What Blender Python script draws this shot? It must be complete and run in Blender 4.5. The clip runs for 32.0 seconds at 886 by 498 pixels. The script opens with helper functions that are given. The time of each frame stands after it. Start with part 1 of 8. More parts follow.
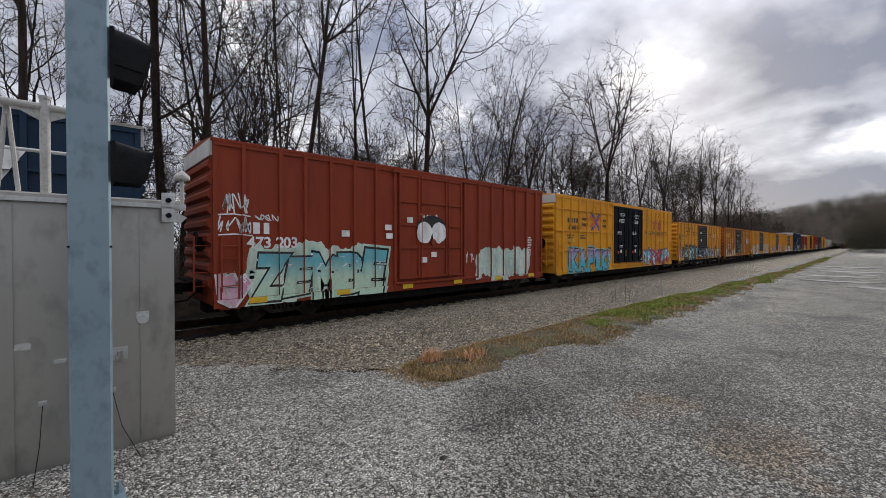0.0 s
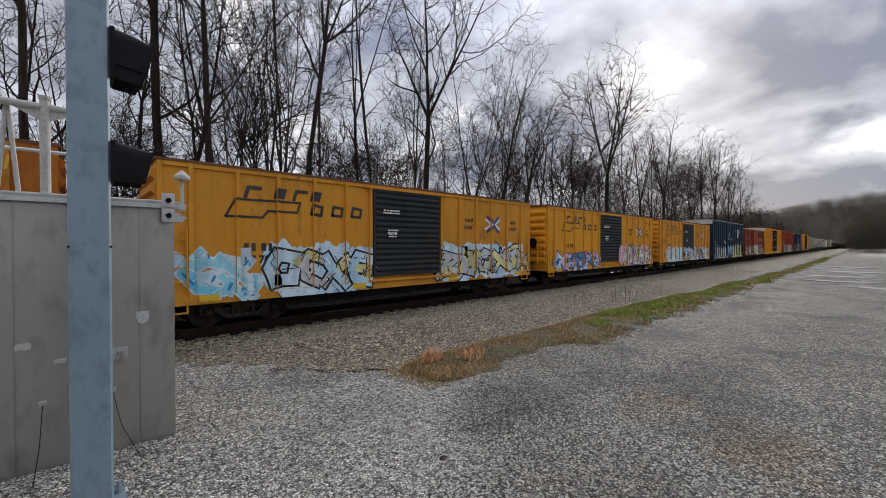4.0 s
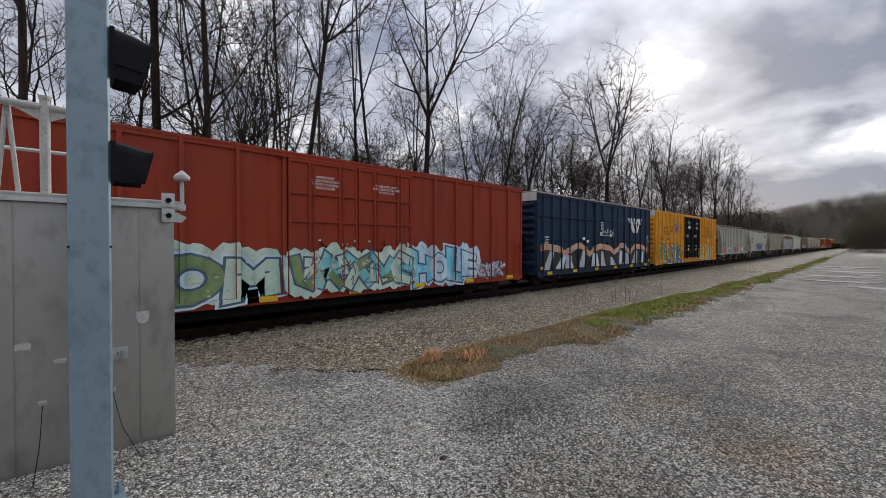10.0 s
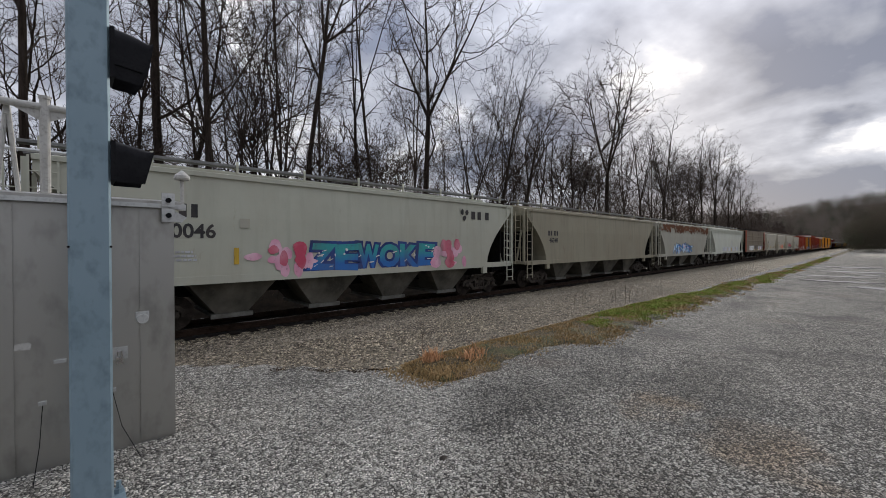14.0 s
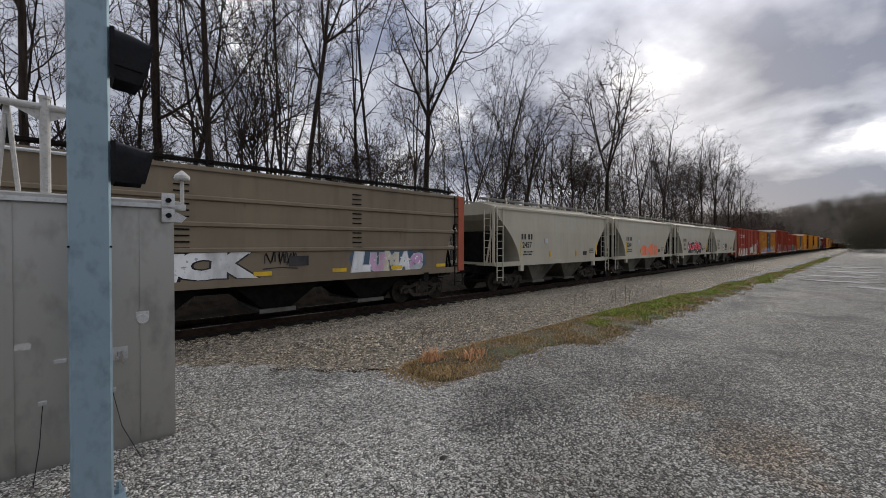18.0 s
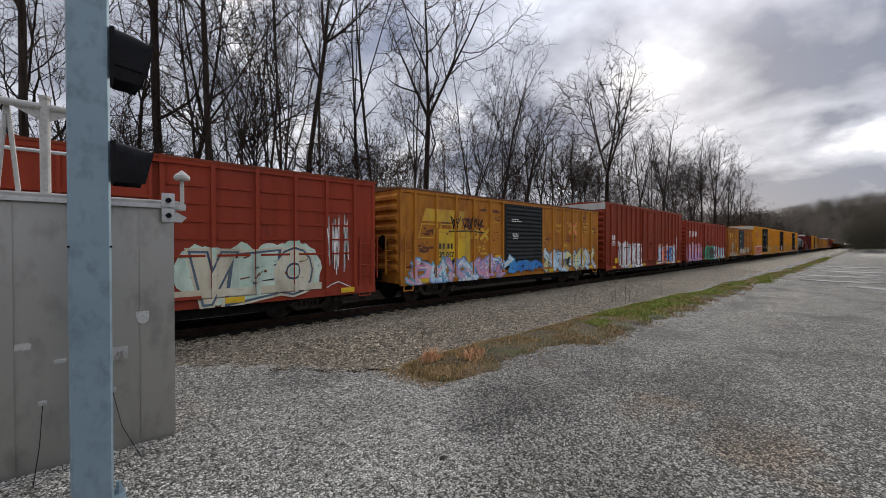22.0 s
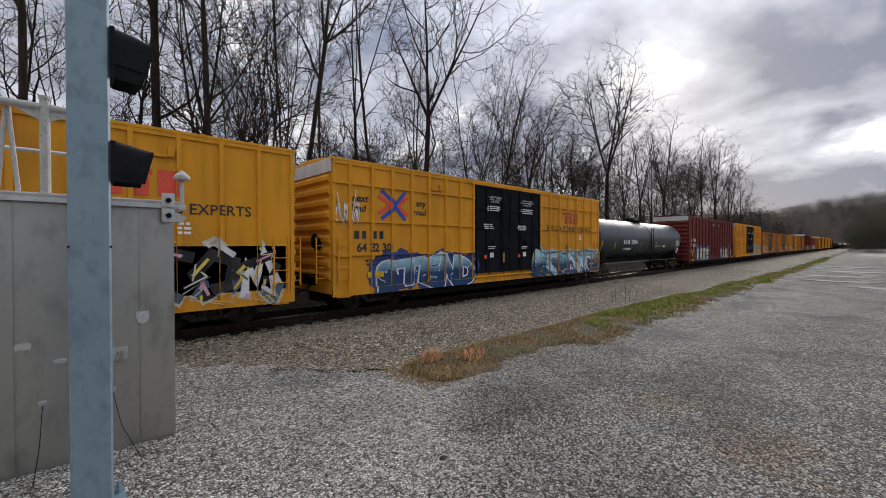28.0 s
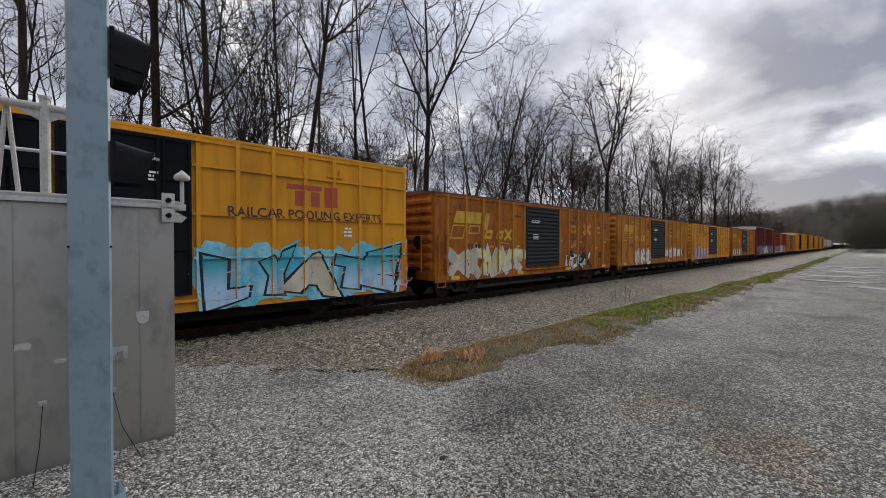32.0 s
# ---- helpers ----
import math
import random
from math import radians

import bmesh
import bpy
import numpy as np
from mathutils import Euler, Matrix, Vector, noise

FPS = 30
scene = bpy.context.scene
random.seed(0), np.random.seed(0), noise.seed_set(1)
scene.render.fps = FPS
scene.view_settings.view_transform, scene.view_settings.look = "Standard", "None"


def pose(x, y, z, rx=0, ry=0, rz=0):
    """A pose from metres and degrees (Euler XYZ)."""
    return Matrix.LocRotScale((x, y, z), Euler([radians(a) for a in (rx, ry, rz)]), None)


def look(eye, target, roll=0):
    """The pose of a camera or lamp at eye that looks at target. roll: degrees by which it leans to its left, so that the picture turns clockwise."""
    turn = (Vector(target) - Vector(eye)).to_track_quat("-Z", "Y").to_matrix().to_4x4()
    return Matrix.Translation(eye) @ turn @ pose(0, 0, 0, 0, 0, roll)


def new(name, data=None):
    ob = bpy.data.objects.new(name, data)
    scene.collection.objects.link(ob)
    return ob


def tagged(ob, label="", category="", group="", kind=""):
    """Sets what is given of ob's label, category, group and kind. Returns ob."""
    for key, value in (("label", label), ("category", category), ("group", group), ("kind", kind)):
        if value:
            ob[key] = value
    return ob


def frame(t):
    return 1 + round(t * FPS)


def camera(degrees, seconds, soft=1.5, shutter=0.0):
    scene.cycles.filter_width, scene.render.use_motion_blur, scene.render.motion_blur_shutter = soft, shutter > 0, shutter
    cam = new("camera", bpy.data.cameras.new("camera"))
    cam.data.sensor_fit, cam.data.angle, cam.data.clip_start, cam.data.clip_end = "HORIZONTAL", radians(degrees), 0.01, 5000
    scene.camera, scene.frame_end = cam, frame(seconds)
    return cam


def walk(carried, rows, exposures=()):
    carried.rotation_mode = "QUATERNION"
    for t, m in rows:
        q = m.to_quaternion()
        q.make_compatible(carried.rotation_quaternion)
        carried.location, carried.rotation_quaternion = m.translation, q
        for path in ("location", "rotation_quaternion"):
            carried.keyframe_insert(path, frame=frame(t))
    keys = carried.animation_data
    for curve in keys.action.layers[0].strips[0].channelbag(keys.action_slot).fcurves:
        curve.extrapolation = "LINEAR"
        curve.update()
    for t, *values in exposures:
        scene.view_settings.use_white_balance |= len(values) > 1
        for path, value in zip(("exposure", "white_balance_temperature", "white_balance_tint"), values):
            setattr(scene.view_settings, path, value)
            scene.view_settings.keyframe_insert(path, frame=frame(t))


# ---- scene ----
cam = camera(96.5, 32.0, soft=0.5)
EYE = Vector((0.0, 0.0, 2.10))
HEAD = radians(46.82)
AIM = EYE + Vector((math.cos(HEAD), math.sin(HEAD), -0.0121))
walk(cam, [(0.0, look(EYE, AIM)), (32.0, look(EYE, AIM))], exposures=[(0.0, 0.50, 6600, 10), (12.0, 0.50, 6600, 10), (13.0, 0.46, 6600, 10), (14.0, 0.36, 6600, 10), (17.0, 0.34, 6600, 10), (18.0, 0.40, 6600, 10), (20.0, 0.45, 6600, 10), (22.0, 0.48, 6600, 10), (32.0, 0.48, 6600, 10)])

# ---------------------------------------------------------------- world and sun
SUN_AZ = radians(16.5)
SUN_EL = radians(20)
SUN_DIR = Vector((math.cos(SUN_AZ) * math.cos(SUN_EL), math.sin(SUN_AZ) * math.cos(SUN_EL), math.sin(SUN_EL)))

CLOUDS = tuple(((0.975, cy, cz), (0.667, ry, rz), k) for (cy, cz), (ry, rz), k in (((0.026, 0.156), (0.2, 0.042), 0.18), ((0.028, 0.214), (0.034, 0.019), -0.3), ((0.096, 0.10), (0.16, 0.04), -0.2), ((0.033, 0.275), (0.12, 0.05), -0.1),
               ((0.145, 0.30), (0.10, 0.09), -0.13), ((0.21, 0.26), (0.09, 0.07), -0.10))) + (((0.35, 0.9, 0.3), (0.6, 0.5, 0.45), 0.085),)


def make_world():
    w = bpy.data.worlds.new("overcast_sky")
    scene.world = w
    w.use_nodes = True
    nt = w.node_tree
    nt.nodes.clear()
    N, L = nt.nodes.new, nt.links.new
    out, bg = N("ShaderNodeOutputWorld"), N("ShaderNodeBackground")
    sky = N("ShaderNodeTexSky")
    sky.sky_type, sky.sun_disc = "NISHITA", False
    sky.sun_elevation, sky.sun_rotation = SUN_EL, radians(90) - SUN_AZ
    tc = N("ShaderNodeTexCoord")
    # cloud layer: the direction is flattened so that clouds bunch up towards the horizon
    sep, addz = N("ShaderNodeSeparateXYZ"), N("ShaderNodeMath")
    L(tc.outputs["Generated"], sep.inputs[0])
    addz.operation = "ADD"
    addz.inputs[1].default_value = 0.32
    L(sep.outputs["Z"], addz.inputs[0])
    absz = N("ShaderNodeMath")
    absz.operation = "MAXIMUM"
    absz.inputs[1].default_value = 0.12
    L(addz.outputs[0], absz.inputs[0])
    div = N("ShaderNodeVectorMath")
    div.operation = "DIVIDE"
    comb = N("ShaderNodeCombineXYZ")
    for k in range(3):
        L(absz.outputs[0], comb.inputs[k])
    L(tc.outputs["Generated"], div.inputs[0])
    L(comb.outputs[0], div.inputs[1])
    big, fine = N("ShaderNodeTexNoise"), N("ShaderNodeTexNoise")
    big.inputs["Scale"].default_value, big.inputs["Detail"].default_value = 1.9, 7
    big.inputs["Distortion"].default_value = 0.5
    fine.inputs["Scale"].default_value, fine.inputs["Detail"].default_value = 4.2, 7
    L(div.outputs[0], big.inputs["Vector"])
    L(div.outputs[0], fine.inputs["Vector"])
    mixn = N("ShaderNodeMath")
    mixn.operation = "MULTIPLY_ADD"
    mixn.inputs[1].default_value = 0.72
    L(fine.outputs["Fac"], mixn.inputs[0])
    L(big.outputs["Fac"], mixn.inputs[2])
    # brighter where the sun stands behind the cloud
    dot = N("ShaderNodeVectorMath")
    dot.operation = "DOT_PRODUCT"
    L(tc.outputs["Generated"], dot.inputs[0])
    dot.inputs[1].default_value = SUN_DIR
    glow = N("ShaderNodeMapRange")
    glow.inputs[1].default_value, glow.inputs[2].default_value = 0.987, 0.9998
    glow.inputs[3].default_value, glow.inputs[4].default_value = -0.085, 0.115
    L(dot.outputs["Value"], glow.inputs[0])
    add = N("ShaderNodeMath")
    add.operation = "ADD"
    L(mixn.outputs[0], add.inputs[0])
    L(glow.outputs[0], add.inputs[1])
    # a bright break low in the cloud, and grey banks round it
    warp = N("ShaderNodeVectorMath")
    warp.operation = "MULTIPLY_ADD"
    warp.inputs[1].default_value = (0.09, 0.09, 0.09)
    L(fine.outputs["Color"], warp.inputs[0])
    L(tc.outputs["Generated"], warp.inputs[2])
    total = add.outputs[0]
    for (cx, cy, cz), (rx, ry, rz), amount in CLOUDS:
        sub, scl, length, lobe, sm = (N(k) for k in ("ShaderNodeVectorMath", "ShaderNodeVectorMath", "ShaderNodeVectorMath", "ShaderNodeMapRange", "ShaderNodeMath"))
        sub.operation, scl.operation, length.operation, sm.operation = "SUBTRACT", "MULTIPLY", "LENGTH", "ADD"
        L(warp.outputs[0], sub.inputs[0])
        sub.inputs[1].default_value = (cx + 0.045, cy + 0.045, cz + 0.045)
        scl.inputs[1].default_value = (1 / rx, 1 / ry, 1 / rz)
        L(sub.outputs[0], scl.inputs[0])
        L(scl.outputs[0], length.inputs[0])
        lobe.interpolation_type = "SMOOTHSTEP"
        lobe.inputs[1].default_value, lobe.inputs[2].default_value = 0.2, 1.6
        lobe.inputs[3].default_value, lobe.inputs[4].default_value = amount, 0.0
        L(length.outputs["Value"], lobe.inputs[0])
        L(total, sm.inputs[0])
        L(lobe.outputs[0], sm.inputs[1])
        total = sm.outputs[0]
    ramp = N("ShaderNodeValToRGB")
    e = ramp.color_ramp.elements
    e[0].position, e[0].color = 0.60, (0.175, 0.195, 0.26, 1)
    e[1].position, e[1].color = 1.0, (0.80, 0.80, 0.83, 1)
    for p, c in ((0.71, (0.285, 0.302, 0.36, 1)), (0.815, (0.38, 0.40, 0.467, 1)), (0.91, (0.49, 0.51, 0.577, 1)), (0.96, (0.615, 0.625, 0.675, 1))):
        q = ramp.color_ramp.elements.new(p)
        q.color = c
    L(total, ramp.inputs[0])
    mul = N("ShaderNodeVectorMath")
    mul.operation = "SCALE"
    mul.inputs["Scale"].default_value = 0.10
    L(sky.outputs[0], mul.inputs[0])
    mix = N("ShaderNodeMix")
    mix.data_type = "RGBA"
    mix.inputs[0].default_value = 0.95
    L(mul.outputs[0], mix.inputs[6])
    L(ramp.outputs[0], mix.inputs[7])
    # an overcast sky is brightest overhead
    lift = N("ShaderNodeMapRange")
    lift.inputs[1].default_value, lift.inputs[2].default_value = 0.35, 1.0
    lift.inputs[3].default_value, lift.inputs[4].default_value = 1.0, 3.0
    L(sep.outputs["Z"], lift.inputs[0])
    dome = N("ShaderNodeVectorMath")
    dome.operation = "SCALE"
    L(mix.outputs[2], dome.inputs[0])
    L(lift.outputs[0], dome.inputs["Scale"])
    L(dome.outputs[0], bg.inputs["Color"])
    bg.inputs["Strength"].default_value = 1.0
    L(bg.outputs[0], out.inputs[0])


make_world()
sun_data = bpy.data.lights.new("sun", "SUN")
sun_data.energy, sun_data.angle, sun_data.color = 1.9, radians(25), (1.0, 0.95, 0.88)
sun = new("sun", sun_data)
sun.matrix_world = look(EYE + SUN_DIR * 60, EYE)


# ---------------------------------------------------------------- materials
MATS = {}


def mix_rgb(nt, fac, a, b, mode="MIX"):
    m = nt.nodes.new("ShaderNodeMix")
    m.data_type, m.blend_type = "RGBA", mode
    for sock, val in ((m.inputs[0], fac), (m.inputs[6], a), (m.inputs[7], b)):
        if isinstance(val, (int, float)):
            sock.default_value = val
        elif isinstance(val, tuple):
            sock.default_value = (*val[:3], 1)
        else:
            nt.links.new(val, sock)
    return m.outputs[2]


def noise_fac(nt, scale, detail=4, lo=0.4, hi=0.6, stretch=(1, 1, 1), coords="Object", rough=0.55):
    tc, mp, n, r = (nt.nodes.new(k) for k in ("ShaderNodeTexCoord", "ShaderNodeMapping", "ShaderNodeTexNoise", "ShaderNodeMapRange"))
    mp.inputs["Scale"].default_value = stretch
    nt.links.new(tc.outputs[coords], mp.inputs["Vector"])
    nt.links.new(mp.outputs[0], n.inputs["Vector"])
    n.inputs["Scale"].default_value, n.inputs["Detail"].default_value, n.inputs["Roughness"].default_value = scale, detail, rough
    r.inputs[1].default_value, r.inputs[2].default_value = lo, hi
    nt.links.new(n.outputs["Fac"], r.inputs[0])
    return r.outputs[0]


def base_mat(name):
    m = bpy.data.materials.new(name)
    m.use_nodes = True
    nt = m.node_tree
    return m, nt, nt.nodes["Principled BSDF"]


def bump(nt, bsdf, height, strength=0.3, dist=0.01):
    b = nt.nodes.new("ShaderNodeBump")
    b.inputs["Strength"].default_value, b.inputs["Distance"].default_value = strength, dist
    nt.links.new(height, b.inputs["Height"])
    nt.links.new(b.outputs[0], bsdf.inputs["Normal"])


def paint(name, col, worn=0.25, rust=(0.16, 0.06, 0.03), rough=0.55, grime=0.5, metal=0.0, gloss=0.11):
    """Weathered coat of paint: fading in clouds, streaks that run down, rust spots."""
    if name in MATS:
        return MATS[name]
    m, nt, bsdf = base_mat(name)
    if max(col) - min(col) > 0.5 * max(col):
        col = (col[0] * 1.06, col[1], col[2] * 0.8)
    fade = tuple(min(1, c * 0.9 + 0.008) for c in col)
    dark = tuple(c * 0.55 for c in col)
    c = mix_rgb(nt, noise_fac(nt, 0.9, 5, 0.35, 0.7), tuple(col), fade)
    streak = noise_fac(nt, 3.0, 5, 0.5, 0.75, (1, 1, 0.12))
    s = nt.nodes.new("ShaderNodeMath")
    s.operation = "MULTIPLY"
    s.inputs[1].default_value = grime
    nt.links.new(streak, s.inputs[0])
    c = mix_rgb(nt, s.outputs[0], c, dark)
    c = mix_rgb(nt, noise_fac(nt, 0.45, 6, 0.45, 0.85, (1, 1, 0.6)), c, mix_rgb(nt, 0.5, c, rust))
    spots = noise_fac(nt, 2.2, 9, 0.66 - worn * 0.2, 0.80 - worn * 0.14, (1, 1, 0.32), rough=0.7)
    c = mix_rgb(nt, spots, c, rust)
    nt.links.new(c, bsdf.inputs["Base Color"])
    bsdf.inputs["Roughness"].default_value, bsdf.inputs["Metallic"].default_value = rough, metal
    bsdf.inputs["Specular IOR Level"].default_value = gloss
    bump(nt, bsdf, noise_fac(nt, 5, 4, 0.2, 0.8), 0.12, 0.01)
    MATS[name] = m
    return m


def spray(name, a, b=None, rise=None):
    """Sprayed paint with uneven cover, from colour a to colour b, in clouds or, with rise, from the height rise[0] up to rise[1]."""
    if name in MATS:
        return MATS[name]
    m, nt, bsdf = base_mat(name)
    a = tuple(min(0.85, x * 1.18) for x in a)
    b = tuple(min(0.85, x * 1.18) for x in b) if b else tuple(x * 0.7 for x in a)
    if rise:
        tc, sx, mr, wob = (nt.nodes.new(k) for k in ("ShaderNodeTexCoord", "ShaderNodeSeparateXYZ", "ShaderNodeMapRange", "ShaderNodeMath"))
        nt.links.new(tc.outputs["Object"], sx.inputs[0])
        wob.operation = "MULTIPLY_ADD"
        wob.inputs[1].default_value = 0.3
        nt.links.new(noise_fac(nt, 1.3, 3, 0.2, 0.8), wob.inputs[0])
        nt.links.new(sx.outputs["Z"], wob.inputs[2])
        mr.inputs[1].default_value, mr.inputs[2].default_value = rise[0] + 0.15, rise[1] + 0.15
        nt.links.new(wob.outputs[0], mr.inputs[0])
        c = mix_rgb(nt, mr.outputs[0], tuple(a), tuple(b))
    else:
        c = mix_rgb(nt, noise_fac(nt, 1.1, 3, 0.38, 0.62), tuple(a), tuple(b))
    c = mix_rgb(nt, noise_fac(nt, 9, 4, 0.6, 0.78), c, tuple(x * 0.5 + 0.04 for x in a))
    c = mix_rgb(nt, noise_fac(nt, 2.6, 6, 0.48, 0.8, (1, 1, 0.3)), c, mix_rgb(nt, 0.55, c, (0.10, 0.085, 0.07)))
    nt.links.new(c, bsdf.inputs["Base Color"])
    bsdf.inputs["Roughness"].default_value = 0.6
    bsdf.inputs["Specular IOR Level"].default_value = 0.2
    MATS[name] = m
    return m


def stains(nt, c, spots):
    """Damp or soiled areas with ragged edges: (x, y, radii, tint)."""
    tc, ns, wp = nt.nodes.new("ShaderNodeTexCoord"), nt.nodes.new("ShaderNodeTexNoise"), nt.nodes.new("ShaderNodeVectorMath")
    ns.inputs["Scale"].default_value, ns.inputs["Detail"].default_value = 1.6, 6
    nt.links.new(tc.outputs["Object"], ns.inputs["Vector"])
    wp.operation = "MULTIPLY_ADD"
    wp.inputs[1].default_value = (1.6, 1.6, 0)
    nt.links.new(ns.outputs["Color"], wp.inputs[0])
    nt.links.new(tc.outputs["Object"], wp.inputs[2])
    for x, y, rx, ry, col in spots:
        sub, scl, length, lobe = (nt.nodes.new(k) for k in ("ShaderNodeVectorMath", "ShaderNodeVectorMath", "ShaderNodeVectorMath", "ShaderNodeMapRange"))
        sub.operation, scl.operation, length.operation = "SUBTRACT", "MULTIPLY", "LENGTH"
        nt.links.new(wp.outputs[0], sub.inputs[0])
        sub.inputs[1].default_value = (x + 0.8, y + 0.8, 0)
        scl.inputs[1].default_value = (1 / rx, 1 / ry, 0)
        nt.links.new(sub.outputs[0], scl.inputs[0])
        nt.links.new(scl.outputs[0], length.inputs[0])
        lobe.inputs[1].default_value, lobe.inputs[2].default_value = 0.35, 1.25
        lobe.inputs[3].default_value, lobe.inputs[4].default_value = 1.0, 0.0
        nt.links.new(length.outputs["Value"], lobe.inputs[0])
        c = mix_rgb(nt, lobe.outputs[0], c, mix_rgb(nt, 1.0, c, col, "MULTIPLY"))
    return c


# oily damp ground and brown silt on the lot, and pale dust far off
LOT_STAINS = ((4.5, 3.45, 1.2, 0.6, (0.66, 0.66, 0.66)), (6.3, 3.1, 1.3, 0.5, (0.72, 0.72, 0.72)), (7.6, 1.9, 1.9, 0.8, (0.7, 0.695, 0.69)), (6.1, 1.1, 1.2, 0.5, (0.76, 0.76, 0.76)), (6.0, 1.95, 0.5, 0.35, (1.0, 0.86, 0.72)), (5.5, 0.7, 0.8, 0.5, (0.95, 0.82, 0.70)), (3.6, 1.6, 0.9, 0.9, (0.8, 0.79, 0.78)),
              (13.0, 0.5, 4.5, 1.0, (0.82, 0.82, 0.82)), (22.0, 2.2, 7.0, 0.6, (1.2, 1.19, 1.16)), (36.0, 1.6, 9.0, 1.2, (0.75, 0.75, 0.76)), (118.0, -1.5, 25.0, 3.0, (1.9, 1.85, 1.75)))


def stony(name, c1, c2, c3, scale, strength, dist, patch=None, worn=None, gap=0.22):
    """Loose stones: cells of differing grey with dark gaps, and patches of another tone."""
    m, nt, bsdf = base_mat(name)
    tc, vo = nt.nodes.new("ShaderNodeTexCoord"), nt.nodes.new("ShaderNodeTexVoronoi")
    vo.inputs["Scale"].default_value = scale
    nt.links.new(tc.outputs["Object"], vo.inputs["Vector"])
    vd = nt.nodes.new("ShaderNodeTexVoronoi")
    vd.feature = "DISTANCE_TO_EDGE"
    vd.inputs["Scale"].default_value = scale
    nt.links.new(tc.outputs["Object"], vd.inputs["Vector"])
    sep = nt.nodes.new("ShaderNodeSeparateColor")
    nt.links.new(vo.outputs["Color"], sep.inputs[0])
    ramp = nt.nodes.new("ShaderNodeValToRGB")
    e = ramp.color_ramp.elements
    e[0].color, e[1].color = (*c1, 1), (*c3, 1)
    e.new(0.5).color = (*c2, 1)
    nt.links.new(sep.outputs[0], ramp.inputs[0])
    c = ramp.outputs[0]
    if worn:
        sx = nt.nodes.new("ShaderNodeSeparateXYZ")
        nt.links.new(tc.outputs["Object"], sx.inputs[0])
        run = nt.nodes.new("ShaderNodeMath")
        run.operation = "MULTIPLY_ADD"
        run.inputs[1].default_value = -1.1
        nt.links.new(sx.outputs["Y"], run.inputs[0])
        nt.links.new(sx.outputs["X"], run.inputs[2])
        wob = nt.nodes.new("ShaderNodeMath")
        wob.operation = "MULTIPLY_ADD"
        wob.inputs[1].default_value = 2.4
        nt.links.new(noise_fac(nt, 0.8, 5, 0.2, 0.8), wob.inputs[0])
        nt.links.new(run.outputs[0], wob.inputs[2])
        mr = nt.nodes.new("ShaderNodeMapRange")
        mr.interpolation_type = "SMOOTHSTEP"
        mr.inputs[1].default_value, mr.inputs[2].default_value = 0.1, 2.2
        nt.links.new(wob.outputs[0], mr.inputs[0])
        c = mix_rgb(nt, mr.outputs[0], c, mix_rgb(nt, 1.0, c, worn, "MULTIPLY"))
    if patch:
        for k, (col, sc, lo, hi) in enumerate(patch):
            c = mix_rgb(nt, noise_fac(nt, sc, 5, lo, hi), c, mix_rgb(nt, 0.6, c, col))
    if worn:
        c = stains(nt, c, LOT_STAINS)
    edge = nt.nodes.new("ShaderNodeMapRange")
    edge.inputs[1].default_value, edge.inputs[2].default_value = 0.02, 0.2
    edge.inputs[3].default_value, edge.inputs[4].default_value = gap, 1.0
    nt.links.new(vd.outputs["Distance"], edge.inputs[0])
    c = mix_rgb(nt, 1.0, c, edge.outputs[0], "MULTIPLY")
    nt.links.new(c, bsdf.inputs["Base Color"])
    bsdf.inputs["Roughness"].default_value = 0.8
    bsdf.inputs["Specular IOR Level"].default_value = 0.2
    h = nt.nodes.new("ShaderNodeMath")
    h.operation = "MULTIPLY_ADD"
    h.inputs[1].default_value = 1.2
    nt.links.new(vd.outputs["Distance"], h.inputs[0])
    nt.links.new(sep.outputs[1], h.inputs[2])
    bump(nt, bsdf, h.outputs[0], strength, dist)
    MATS[name] = m
    return m


def two_tone(name, a, b, scale=4, rough=0.7, metal=0.0, stretch=(1, 1, 1), bumpy=0.2, rnd=False):
    if name in MATS:
        return MATS[name]
    m, nt, bsdf = base_mat(name)
    c = mix_rgb(nt, noise_fac(nt, scale, 5, 0.35, 0.65, stretch), tuple(a), tuple(b))
    c = mix_rgb(nt, noise_fac(nt, scale * 7, 3, 0.5, 0.8, stretch), c, tuple(x * 0.7 for x in a))
    if rnd:
        oi = nt.nodes.new("ShaderNodeObjectInfo")
        mr = nt.nodes.new("ShaderNodeMapRange")
        mr.inputs[3].default_value, mr.inputs[4].default_value = 0.7, 1.25
        nt.links.new(oi.outputs["Random"], mr.inputs[0])
        c = mix_rgb(nt, 1.0, c, mr.outputs[0], "MULTIPLY")
    nt.links.new(c, bsdf.inputs["Base Color"])
    bsdf.inputs["Roughness"].default_value, bsdf.inputs["Metallic"].default_value = rough, metal
    bsdf.inputs["Specular IOR Level"].default_value = 0.5 if rough < 0.5 else 0.07
    bump(nt, bsdf, noise_fac(nt, scale * 5, 4, 0.2, 0.8, stretch), bumpy, 0.01)
    MATS[name] = m
    return m


M_LOT = stony("lot_gravel", (0.10, 0.095, 0.083), (0.40, 0.381, 0.332), (0.86, 0.83, 0.745), 32, 1.0, 0.035,
              [((0.07, 0.068, 0.064), 0.5, 0.5, 0.66), ((0.20, 0.155, 0.12), 0.35, 0.58, 0.72)], (0.6, 0.595, 0.59), 0.1)
M_BALLAST = stony("ballast_stone", (0.075, 0.061, 0.042), (0.29, 0.242, 0.166), (0.78, 0.665, 0.475), 21, 1.0, 0.05,
                  [((0.09, 0.075, 0.065), 0.5, 0.5, 0.75)], gap=0.05)


